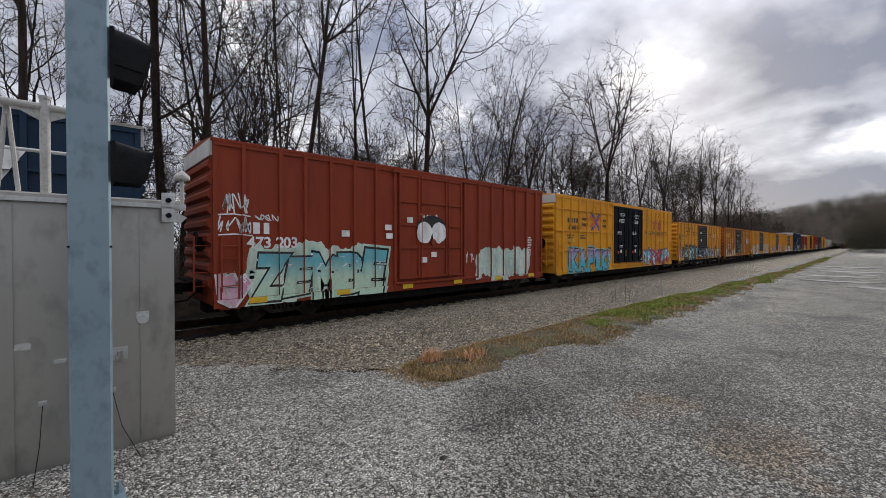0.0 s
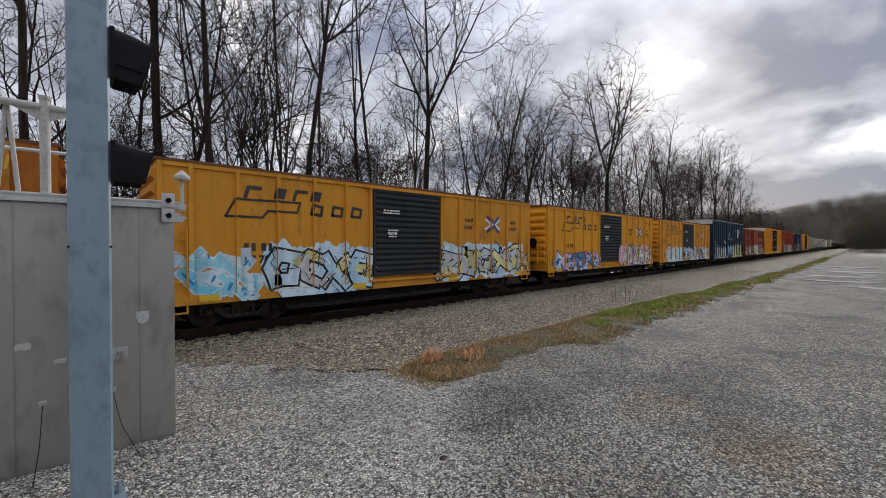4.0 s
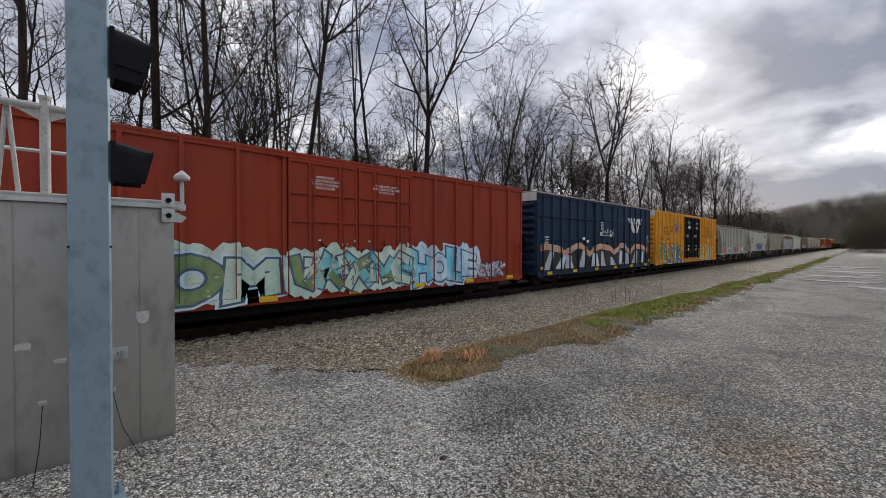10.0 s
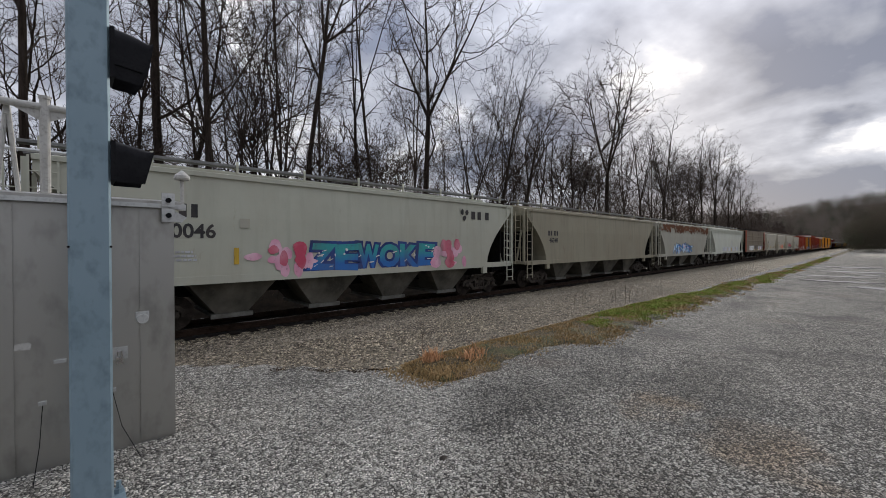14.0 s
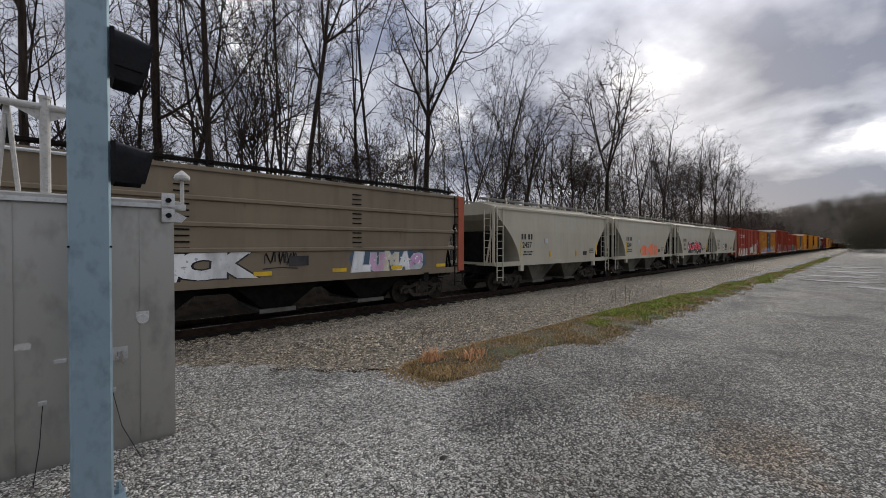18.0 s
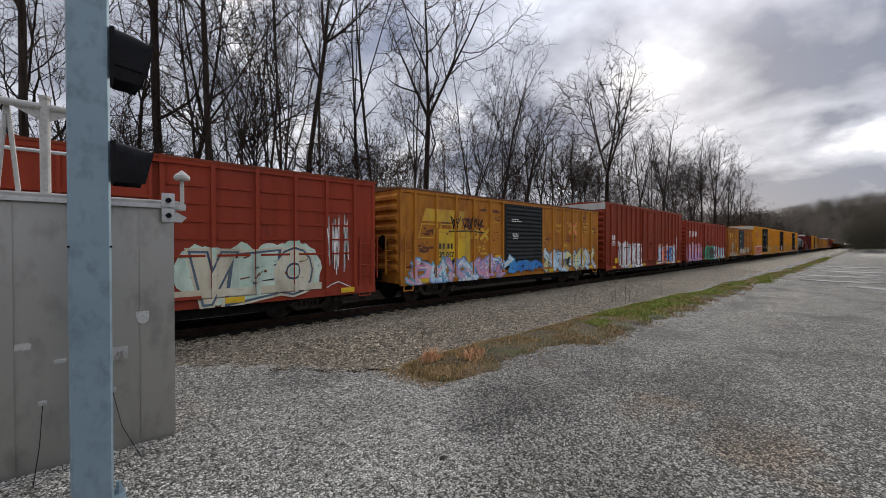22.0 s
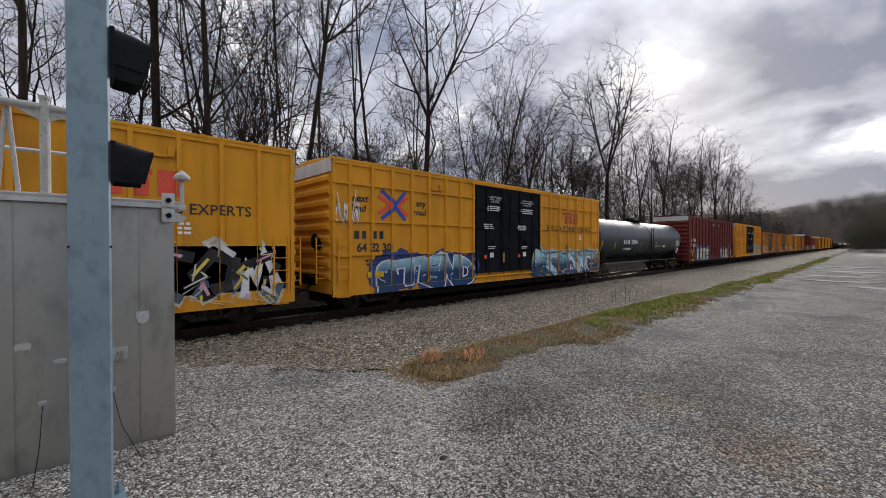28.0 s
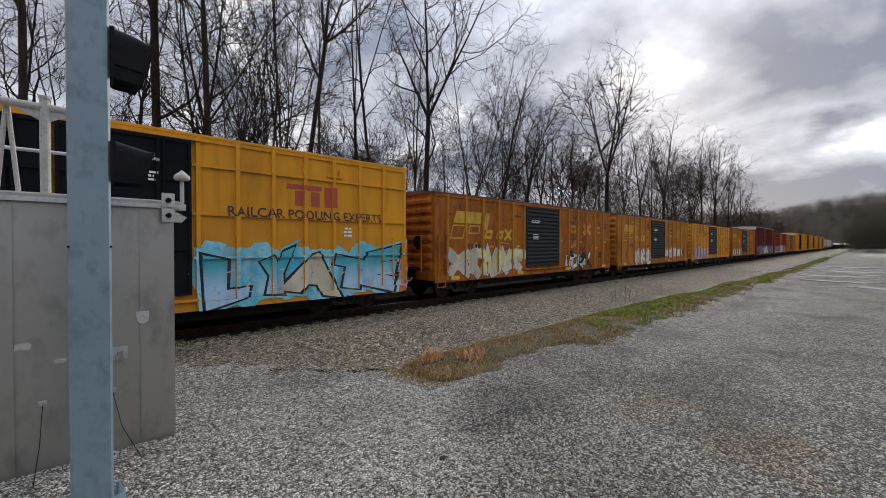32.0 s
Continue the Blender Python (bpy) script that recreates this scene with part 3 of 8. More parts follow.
def cabin():
    c = tagged(new("signal_cabinet"), "large brushed aluminium signal equipment cabinet on the gravel", "cabinet")
    x0, x1, y0, y1, z0, z1 = -2.6, CAB_X1, CAB_Y, CAB_Y + 1.5, LOT_Z - 0.05, CAB_TOP
    part("body", Mb().box(x0, x1, y0, y1, z0, z1), M_ALU, c)
    # sheets of the front, each a little proud
    for a, b in ((x0 + 0.01, -1.32), (-1.31, -0.40), (-0.39, 0.53), (0.54, x1 - 0.005)):
        part("panel", Mb().box(a, b - 0.008, y0 - 0.012, y0, z0 + 0.1, z1 - 0.03), M_ALU, c)
    part("roof", Mb().prism([(y0 - 0.07, z1), (y0 - 0.07, z1 + 0.06), (y0 + 0.1, z1 + 0.09), (y1, z1 + 0.16), (y1 + 0.05, z1)], x0 - 0.05, x1 + 0.06, "x"), M_ALU, c)
    part("gutter", Mb().box(x0 - 0.05, x1 + 0.07, y0 - 0.10, y0 - 0.07, z1 - 0.015, z1 + 0.03), M_TRIM, c)
    for dz in (0.0, -0.17):
        lug = part("lifting_lug", Mb().box(x1 - 0.13, x1 - 0.01, y0 - 0.13, y0 - 0.105, z1 + dz, z1 + dz + 0.15), M_TRIM, c)
        part("lug_bolt", Mb().tube([(x1 - 0.07, y0 - 0.16, z1 + dz + 0.07), (x1 - 0.07, y0 - 0.12, z1 + dz + 0.07)], 0.028, 10), M_HOOD, lug)
    part("vent_cup", Mb().tube([(x1 - 0.30, y0 - 0.05, 1.28), (x1 - 0.30, y0 - 0.01, 1.28)], [0.05, 0.06], 14).box(x1 - 0.36, x1 - 0.24, y0 - 0.03, y0 - 0.012, 1.29, 1.36), M_TRIM, c)
    hasp = part("hasp", Mb().box(0.27, 0.43, y0 - 0.03, y0 - 0.012, 0.87, 1.0), M_TRIM, c)
    part("padlock", Mb().box(0.33, 0.39, y0 - 0.07, y0 - 0.035, 0.83, 0.90).tube([(0.34, y0 - 0.05, 0.90), (0.345, y0 - 0.05, 0.96), (0.375, y0 - 0.05, 0.96), (0.38, y0 - 0.05, 0.90)], 0.008, 6), M_STEEL, hasp)
    part("door_handle", Mb().box(-0.14, -0.05, y0 - 0.05, y0 - 0.012, 0.93, 0.96), M_TRIM, c)
    part("paper_sticker", Mb().prism([(-0.41, 1.10), (-0.30, 1.09), (-0.29, 1.14), (-0.31, 1.165), (-0.40, 1.155)], y0 - 0.016, y0 - 0.012), M_PIPE, c)
    ant = part("antenna", Mb().tube([(x1 + 0.10, y0 + 0.1, z1 + 0.05), (x1 + 0.10, y0 + 0.1, z1 + 0.36)], 0.022, 10), M_PIPE, c)
    part("antenna_dome", Mb().tube([(x1 + 0.10, y0 + 0.1, z1 + a) for a in (0.34, 0.36, 0.39, 0.43, 0.455)], [0.075, 0.085, 0.08, 0.035, 0.01], 16), M_PIPE, ant)
    part("antenna_bracket", Mb().box(x1 - 0.02, x1 + 0.13, y0 + 0.05, y0 + 0.15, z1 - 0.02, z1 + 0.05).prism([(x1 + 0.0, z1 - 0.16), (x1 + 0.07, z1 - 0.17), (x1 + 0.12, z1 - 0.11), (x1 + 0.0, z1 - 0.04)], y0 - 0.05, y0 + 0.1), M_TRIM, ant)
    # pipe railing on the roof
    r = tagged(new("pipe_railing"), "white-painted pipe railing on the cabinet roof", "railing")
    py = y0 + 0.25
    part("post", Mb().tube([(-0.19, py, z1 + 0.1), (-0.19, py, z1 + 1.04), (-0.19, py, z1 + 1.08)], [0.042, 0.042, 0.036], 14), M_PIPE, r)
    part("post_cap", Mb().tube([(-0.19, py, z1 + 1.05), (-0.19, py, z1 + 1.08)], 0.05, 14), M_PIPE, r)
    part("top_rail", Mb().tube([(-2.4, py, z1 + 0.97), (0.14, py, z1 + 0.97)], 0.036, 14), M_PIPE, r)
    for x in (-1.7,):
        part("post", Mb().tube([(x, py, z1 + 0.1), (x, py, z1 + 0.97)], 0.042, 14), M_PIPE, r)
    for a, b in ((-0.385, -0.45), (-0.53, -0.465)):
        part("brace", Mb().tube([(a, py + 0.08, z1 + 0.1), (b, py + 0.08, z1 + 0.93)], 0.02, 8), M_PIPE, r)
    part("brace_plate", Mb().box(-0.48, -0.435, py + 0.04, py + 0.07, z1 + 0.86, z1 + 0.97), M_PIPE, r)
    for sd in (-1, 1):
        part("gusset", Mb().prism([(-0.19 + sd * 0.035, z1 + 0.945), (-0.19 + sd * 0.24, z1 + 0.945), (-0.19 + sd * 0.035, z1 + 0.83)], py - 0.006, py + 0.006), M_PIPE, r)
    part("lower_rail", Mb().tube([(-2.4, py + 0.6, z1 + 0.62), (0.14, py + 0.6, z1 + 0.62)], 0.02, 10), M_TRIM, r)


cabin()
MAST_X, MAST_Y = 0.104, 4.27


def mast():
    m = tagged(new("signal_mast"), "broad galvanised steel signal mast bolted to concrete", "signal mast")
    w = 0.1285
    pts = [(-w, -w + 0.016), (-w + 0.016, -w), (w - 0.016, -w), (w, -w + 0.016), (w, w - 0.016), (w - 0.016, w), (-w + 0.016, w), (-w, w - 0.016)]
    part("shaft", Mb().prism(pts, LOT_Z + 0.05, 7.5, "z"), M_GALV, m)
    part("base_plate", Mb().box(-0.22, 0.22, -0.22, 0.22, LOT_Z + 0.01, LOT_Z + 0.05), M_GALV, m)
    for a in (-1, 1):
        for b in (-1, 1):
            x, y = a * 0.178, b * 0.178
            part("anchor_bolt", Mb().tube([(x, y, LOT_Z + 0.05), (x, y, LOT_Z + 0.09), (x, y, LOT_Z + 0.091), (x, y, LOT_Z + 0.15)], [0.036, 0.036, 0.02, 0.02], 6), M_GALV, m)
    for z, (dx, dz) in ((2.08, (0.125, 0)), (2.08, (-0.125, 0))):
        part("rivet", Mb().tube([(dx, -w - 0.004, z), (dx, -w + 0.01, z)], 0.009, 8), M_HOOD, m)
    # signal heads: a black housing against the mast under a deep rounded hood with a slanting mouth
    for stations in (((0.0, 3.43, 3.86), (0.10, 3.42, 3.845), (0.155, 3.41, 3.83), (0.185, 3.47, 3.82), (0.215, 3.51, 3.812), (0.255, 3.77, 3.797)), ((0.0, 2.60, 2.95), (0.19, 2.60, 2.905), (0.25, 2.85, 2.885))):
        zb, zt = stations[0][1:]
        hd = part("signal_head", Mb().box(w, w + 0.03, -0.155, 0.155, zb + 0.01, zt - 0.02), M_HOOD, m)
        shell = Mb()
        for dx, b, t in stations:
            k = min(0.1, (t - b) * 0.4)
            for y, z in ((-0.15, b), (-0.155, t - k), (-0.14, t - k * 0.45), (-0.09, t - k * 0.1), (0, t), (0.09, t - k * 0.1), (0.14, t - k * 0.45), (0.155, t - k), (0.15, b)):
                shell.v.append((w + 0.028 + dx, y, z))
        for q in range(len(stations) - 1):
            for p in range(8):
                a = q * 9 + p
                shell.f.append((a, a + 1, a + 10, a + 9))
        part("hood", shell, M_HOOD, hd, smooth=True)
        part("lens", Mb().tube([(w + 0.03, 0, (zb + zt) / 2), (w + 0.05, 0, (zb + zt) / 2)], 0.11, 20), M_HOOD, hd)
    part("hood_lip", Mb().prism([(w + 0.03, 3.55), (w + 0.21, 3.525), (w + 0.21, 3.518), (w + 0.03, 3.54)], -0.162, -0.15), M_HOOD, m)
    m.matrix_world = Matrix.Translation((MAST_X, MAST_Y, 0))
    f = tagged(new("mast_footing"), "pale concrete footing under the signal mast", "footing")
    part("footing", Mb().box(MAST_X - 0.28, MAST_X + 0.28, MAST_Y - 0.28, MAST_Y + 0.28, LOT_Z - 0.3, LOT_Z + 0.012), M_CONC, f)
    # thin guy wires down to the ground
    for x, dx in ((-0.22, -0.06), (0.30, 0.22)):
        wv = tagged(new("ground_wire"), "thin dark grounding wire by the mast", "wire")
        part("wire", Mb().tube([(x, 5.44, 0.55), (x + dx * 0.3, 5.3, 0.2), (x + dx, 5.1, LOT_Z - 0.02)], 0.0035, 5), M_HOOD, wv)
        part("clip", Mb().box(x - 0.03, x + 0.03, 5.42, 5.458, 0.54, 0.575), M_TRIM, wv)


mast()


# ---------------------------------------------------------------- the train
SPEED = 18.4
TRAIN = []
HALF = 1.62


def flat_text(body, size, key="", bold=0.0):
    """A mesh of flat lettering in the x-z plane, in the middle of its own width."""
    k = ("text", body, size, bold)
    if k not in SHARED:
        cu = bpy.data.curves.new("lettering", "FONT")
        cu.body, cu.size, cu.align_x, cu.align_y = body, size, "CENTER", "CENTER"
        cu.offset, cu.resolution_u = bold, 3
        ob = bpy.data.objects.new("lettering", cu)
        me = bpy.data.meshes.new_from_object(ob)
        bpy.data.objects.remove(ob)
        SHARED[k] = ([tuple(v.co) for v in me.vertices], [tuple(p.vertices) for p in me.polygons])
        bpy.data.meshes.remove(me)
    return SHARED[k]


def lettering(name, body, size, x, z, mat, car, y=None, slant=0.0, bold=0.0, label=""):
    v, f = flat_text(body, size, bold=bold)
    mb = Mb()
    mb.v, mb.f = [(a + slant * b, 0, b) for a, b, _ in v], list(f)
    me = bpy.data.meshes.new(name)
    me.from_pydata(mb.v, [], mb.f)
    me.materials.append(mat)
    ob = new(name, me)
    ob["kind"] = "stuff"
    ob.location, ob.parent = (x, face_at(car, x) - 0.006 if y is None else y, z), car
    if label:
        ob["label"] = label
    return ob


def stencil_bars(car, x, z, w, h, rows, mat, seed=0, y=None, name="stencil"):
    """Small lettering too fine to read: rows of short bars."""
    rnd = random.Random(seed)
    mb = Mb()
    y = face_at(car, x) - 0.006 if y is None else y
    for r in range(rows):
        zz = z + h / 2 - (r + 0.5) * h / rows
        xx = x - w / 2 + rnd.uniform(0, 0.12) * w
        end = x + w / 2 - rnd.uniform(0, 0.25) * w
        while xx < end:
            k = rnd.uniform(0.5, 1.6) * h / rows
            mb.box(xx, min(end, xx + k), y - 0.001, y + 0.002, zz - 0.28 * h / rows, zz + 0.28 * h / rows)
            xx += k + 0.3 * h / rows
    return part(name, mb, mat, car)


def face_at(car, x):
    """The outermost surface of the near side at x: posts, or a door that stands proud."""
    if "door_a" in car.keys() and car["door_a"] < x < car["door_b"]:
        return -HALF - 0.150
    return car["face"]


def plain_sheet(mb, pts, y):
    k = len(mb.v)
    mb.v += [(a, y, b) for a, b in pts]
    mb.f.append(tuple(range(k, k + len(pts))))


def stroke(mb, pts, w, y):
    """A brush stroke of even width along a line of points: one flat ribbon with mitred bends."""
    if len(pts) > 2 and math.hypot(pts[0][0] - pts[-1][0], pts[0][1] - pts[-1][1]) < 1e-4:
        pts = list(pts[:-1]) + [(pts[-1][0] * 0.98 + pts[-2][0] * 0.02, pts[-1][1] * 0.98 + pts[-2][1] * 0.02)]
    n = len(pts)
    dirs = []
    for (x0, z0), (x1, z1) in zip(pts, pts[1:]):
        d = math.hypot(x1 - x0, z1 - z0) or 1e-6
        dirs.append(((x1 - x0) / d, (z1 - z0) / d))
    k = len(mb.v)
    for i, (x, z) in enumerate(pts):
        a, b = dirs[max(0, i - 1)], dirs[min(n - 2, i)]
        nx, nz = -(a[1] + b[1]), a[0] + b[0]
        ln = math.hypot(nx, nz)
        if ln < 0.4:
            nx, nz, ln = -a[1], a[0], 1.0
            s = w / 2
        else:
            s = min(w, w / 2 * 2 / ln)
        nx, nz = nx / ln * s, nz / ln * s
        ex = 0.4 * w * (-1 if i == 0 else 1 if i == n - 1 else 0)
        px, pz = x + b[0] * ex, z + b[1] * ex
        mb.v += [(px + nx, y, pz + nz), (px - nx, y, pz - nz)]
    for i in range(n - 1):
        mb.f.append((k + 2 * i, k + 2 * i + 1, k + 2 * i + 3, k + 2 * i + 2))


def blob(mb, x, z, rx, rz, y, rnd, n=14, rough=0.2):
    plain_sheet(mb, [(x + rx * math.cos(a) * k, z + rz * math.sin(a) * k) for a, k in
                     ((2 * math.pi * i / n, 1 + rnd.uniform(-rough, rough)) for i in range(n))], y)


GLYPHS = [  # interlocking hooks, bars and zigzags in a unit square, as strokes
    [[(0.05, 0.1), (0.3, 0.95), (0.55, 0.25), (0.95, 0.9)], [(0.6, 0.05), (0.95, 0.2)]],
    [[(0.1, 0.95), (0.85, 0.75), (0.2, 0.4), (0.9, 0.05)], [(0.05, 0.1), (0.35, 0.2)]],
    [[(0.15, 0), (0.05, 0.6), (0.5, 1), (0.95, 0.6), (0.75, 0.1)], [(0.4, 0.2), (0.5, 0.6)]],
    [[(0.95, 0.85), (0.4, 1), (0.05, 0.55), (0.35, 0.1), (0.9, 0.0)], [(0.45, 0.45), (0.95, 0.5), (0.85, 0.3)]],
    [[(0.1, 1), (0.25, 0.15), (0.7, 0.0), (0.95, 0.55)], [(0.5, 0.9), (0.6, 0.4), (0.95, 0.85)]],
    [[(0.05, 0.05), (0.2, 0.9), (0.65, 0.6), (0.3, 0.4)], [(0.5, 0.3), (0.95, 0.0)], [(0.75, 0.95), (0.95, 0.45)]],
    [[(0.0, 0.8), (0.5, 1.0), (1.0, 0.85)], [(0.35, 0.9), (0.3, 0.3), (0.7, 0.0)]],
    [[(0.3, 0.0), (0.05, 0.5), (0.35, 1.0), (0.9, 0.8), (0.8, 0.2), (0.45, 0.1)]],
    [[(0.05, 0.0), (0.2, 0.75), (0.45, 0.3), (0.65, 1.0), (0.95, 0.1)]],
    [[(0.05, 0.95), (0.5, 0.5), (0.95, 0.0)], [(0.95, 0.95), (0.7, 0.7)], [(0.05, 0.05), (0.3, 0.35)]],
]


def graffiti(car, x0, x1, z0, z1, fill, line, halo=None, n=5, style="block", seed=1, accents=(), body=None, label="", spots=None):
    """Sprayed lettering over the stretch x0 to x1 from z0 to z1: halo, outline, fill and shine, each a thin coat over the last."""
    rnd = random.Random(seed)
    z0 -= car.get("drop", 0.0) if z0 < 1.3 else 0.0
    base, face = car["face"], -0.005
    w, h = (x1 - x0) / n, z1 - z0

    def off(pts):
        return face_at(car, sum(p[0] for p in pts) / len(pts))
    ob = None
    if halo is not None:
        mb = Mb()
        for i in range(n * 3):
            t = (i + 0.5) / (n * 3)
            blob(mb, x0 + t * (x1 - x0), z0 + h * (0.5 + rnd.uniform(-0.08, 0.1)), w * 0.42, h * rnd.uniform(0.5, 0.62), face_at(car, x0 + t * (x1 - x0)) + face - 0.0002 * i, rnd, 22, 0.07)
        ob = part("graffiti_halo", mb, halo, car)
        face -= 0.0002 * n * 3 + 0.001
    paths = []
    th = min(w, h) * (0.34 if style == "block" else 0.32 if style == "bubble" else 0.25)
    for i in range(n):
        g = GLYPHS[rnd.randrange(len(GLYPHS))]
        sx, sz, tilt = w * rnd.uniform(0.86, 1.12), h * rnd.uniform(0.78, 0.96), rnd.uniform(-0.22, 0.22)
        ox, oz = x0 + i * w + (w - sx) / 2, z0 + (h - sz) * rnd.uniform(0.2, 0.8)
        for st in g:
            pts = []
            for a, b in st:
                jx, jz = rnd.uniform(-0.07, 0.07), rnd.uniform(-0.07, 0.07)
                bb = 0.13 + 0.74 * (b + jz)
                pts.append((ox + (a + jx) * sx + tilt * (bb - 0.5) * h, oz + bb * sz))
            if style == "bubble":
                fine = []
                for p, q in zip(pts, pts[1:]):
                    fine += [p, ((p[0] + q[0]) / 2 + rnd.uniform(-0.04, 0.04) * w, (p[1] + q[1]) / 2)]
                pts = fine + [pts[-1]]
            paths.append((pts, th * rnd.uniform(0.8, 1.25)))
        if style == "wild":
            for _ in range(4):
                a = (ox + rnd.uniform(-0.1, 1.1) * sx, oz + rnd.uniform(0.05, 0.95) * sz)
                b = (a[0] + rnd.uniform(-0.7, 0.7) * sx, min(z1, max(z0, a[1] + rnd.uniform(-0.5, 0.5) * sz)))
                c = (b[0] + rnd.uniform(-0.3, 0.3) * sx, min(z1, max(z0, b[1] + rnd.uniform(-0.3, 0.3) * sz)))
                paths.append(([a, b, c], th * rnd.uniform(0.4, 0.9)))
    outline = Mb()
    for k, (pts, t) in enumerate(paths):
        stroke(outline, pts, t + min(0.13, th * 0.5), off(pts) + face - 0.00025 * k)
    ob = part("graffiti_outline", outline, line, car)
    face -= 0.00025 * len(paths) + 0.001
    fills = fill if isinstance(fill, (list, tuple)) else [fill]
    for m_i, mat in enumerate(fills):
        mb = Mb()
        for k, (pts, t) in enumerate(paths):
            if k % len(fills) == m_i:
                stroke(mb, pts, t, off(pts) + face - 0.00025 * k)
        part("graffiti_lettering", mb, mat, car, label)
    face -= 0.00025 * len(paths) + 0.001
    for mat in accents:
        mb = Mb()
        for pts, t in paths:
            face -= 0.0002
            if rnd.random() < 0.75:
                p, q = rnd.choice(list(zip(pts, pts[1:])))
                o = rnd.uniform(-0.2, 0.2) * t
                k = rnd.uniform(0.3, 0.9)
                stroke(mb, [(p[0] + o, p[1] + o), (p[0] + (q[0] - p[0]) * k + o, p[1] + (q[1] - p[1]) * k + o)], t * rnd.uniform(0.15, 0.4), off(pts) + face)
        for _ in range(2 * n):
            bx = rnd.uniform(x0, x1)
            face -= 0.0002
            blob(mb, bx, rnd.uniform(z0, z1), rnd.uniform(0.02, 0.09), rnd.uniform(0.02, 0.09), face_at(car, bx) + face, rnd, 8)
        face -= 0.001
        part("graffiti_shine", mb, mat, car)
    lines = Mb()
    for i in range(n * 6):
        p0, t0 = rnd.choice(paths)
        (ax, az), (bx, bz) = rnd.choice(list(zip(p0, p0[1:])))
        u, o = rnd.random(), rnd.uniform(-0.5, 0.5) * t0
        mx, mz = ax + (bx - ax) * u + o, az + (bz - az) * u + rnd.uniform(-0.4, 0.4) * t0
        face -= 0.0002
        stroke(lines, [(mx, mz), (mx + rnd.uniform(-0.3, 0.3) * w, mz + rnd.uniform(-0.18, 0.18) * h), (mx + rnd.uniform(-0.4, 0.4) * w, mz + rnd.uniform(-0.3, 0.3) * h)], rnd.uniform(0.018, 0.045), face_at(car, mx) + face)
    part("graffiti_line_work", lines, line, car)
    face -= 0.001
    if spots is not None:
        mb = Mb()
        for i in range(16):
            blob(mb, rnd.uniform(x0, x1), z1 + rnd.uniform(-0.15, 0.25) * h, rnd.uniform(0.02, 0.07), rnd.uniform(0.02, 0.07), base + face - 0.0005, rnd, 8)
        part("graffiti_drips", mb, spots, car)
    return ob


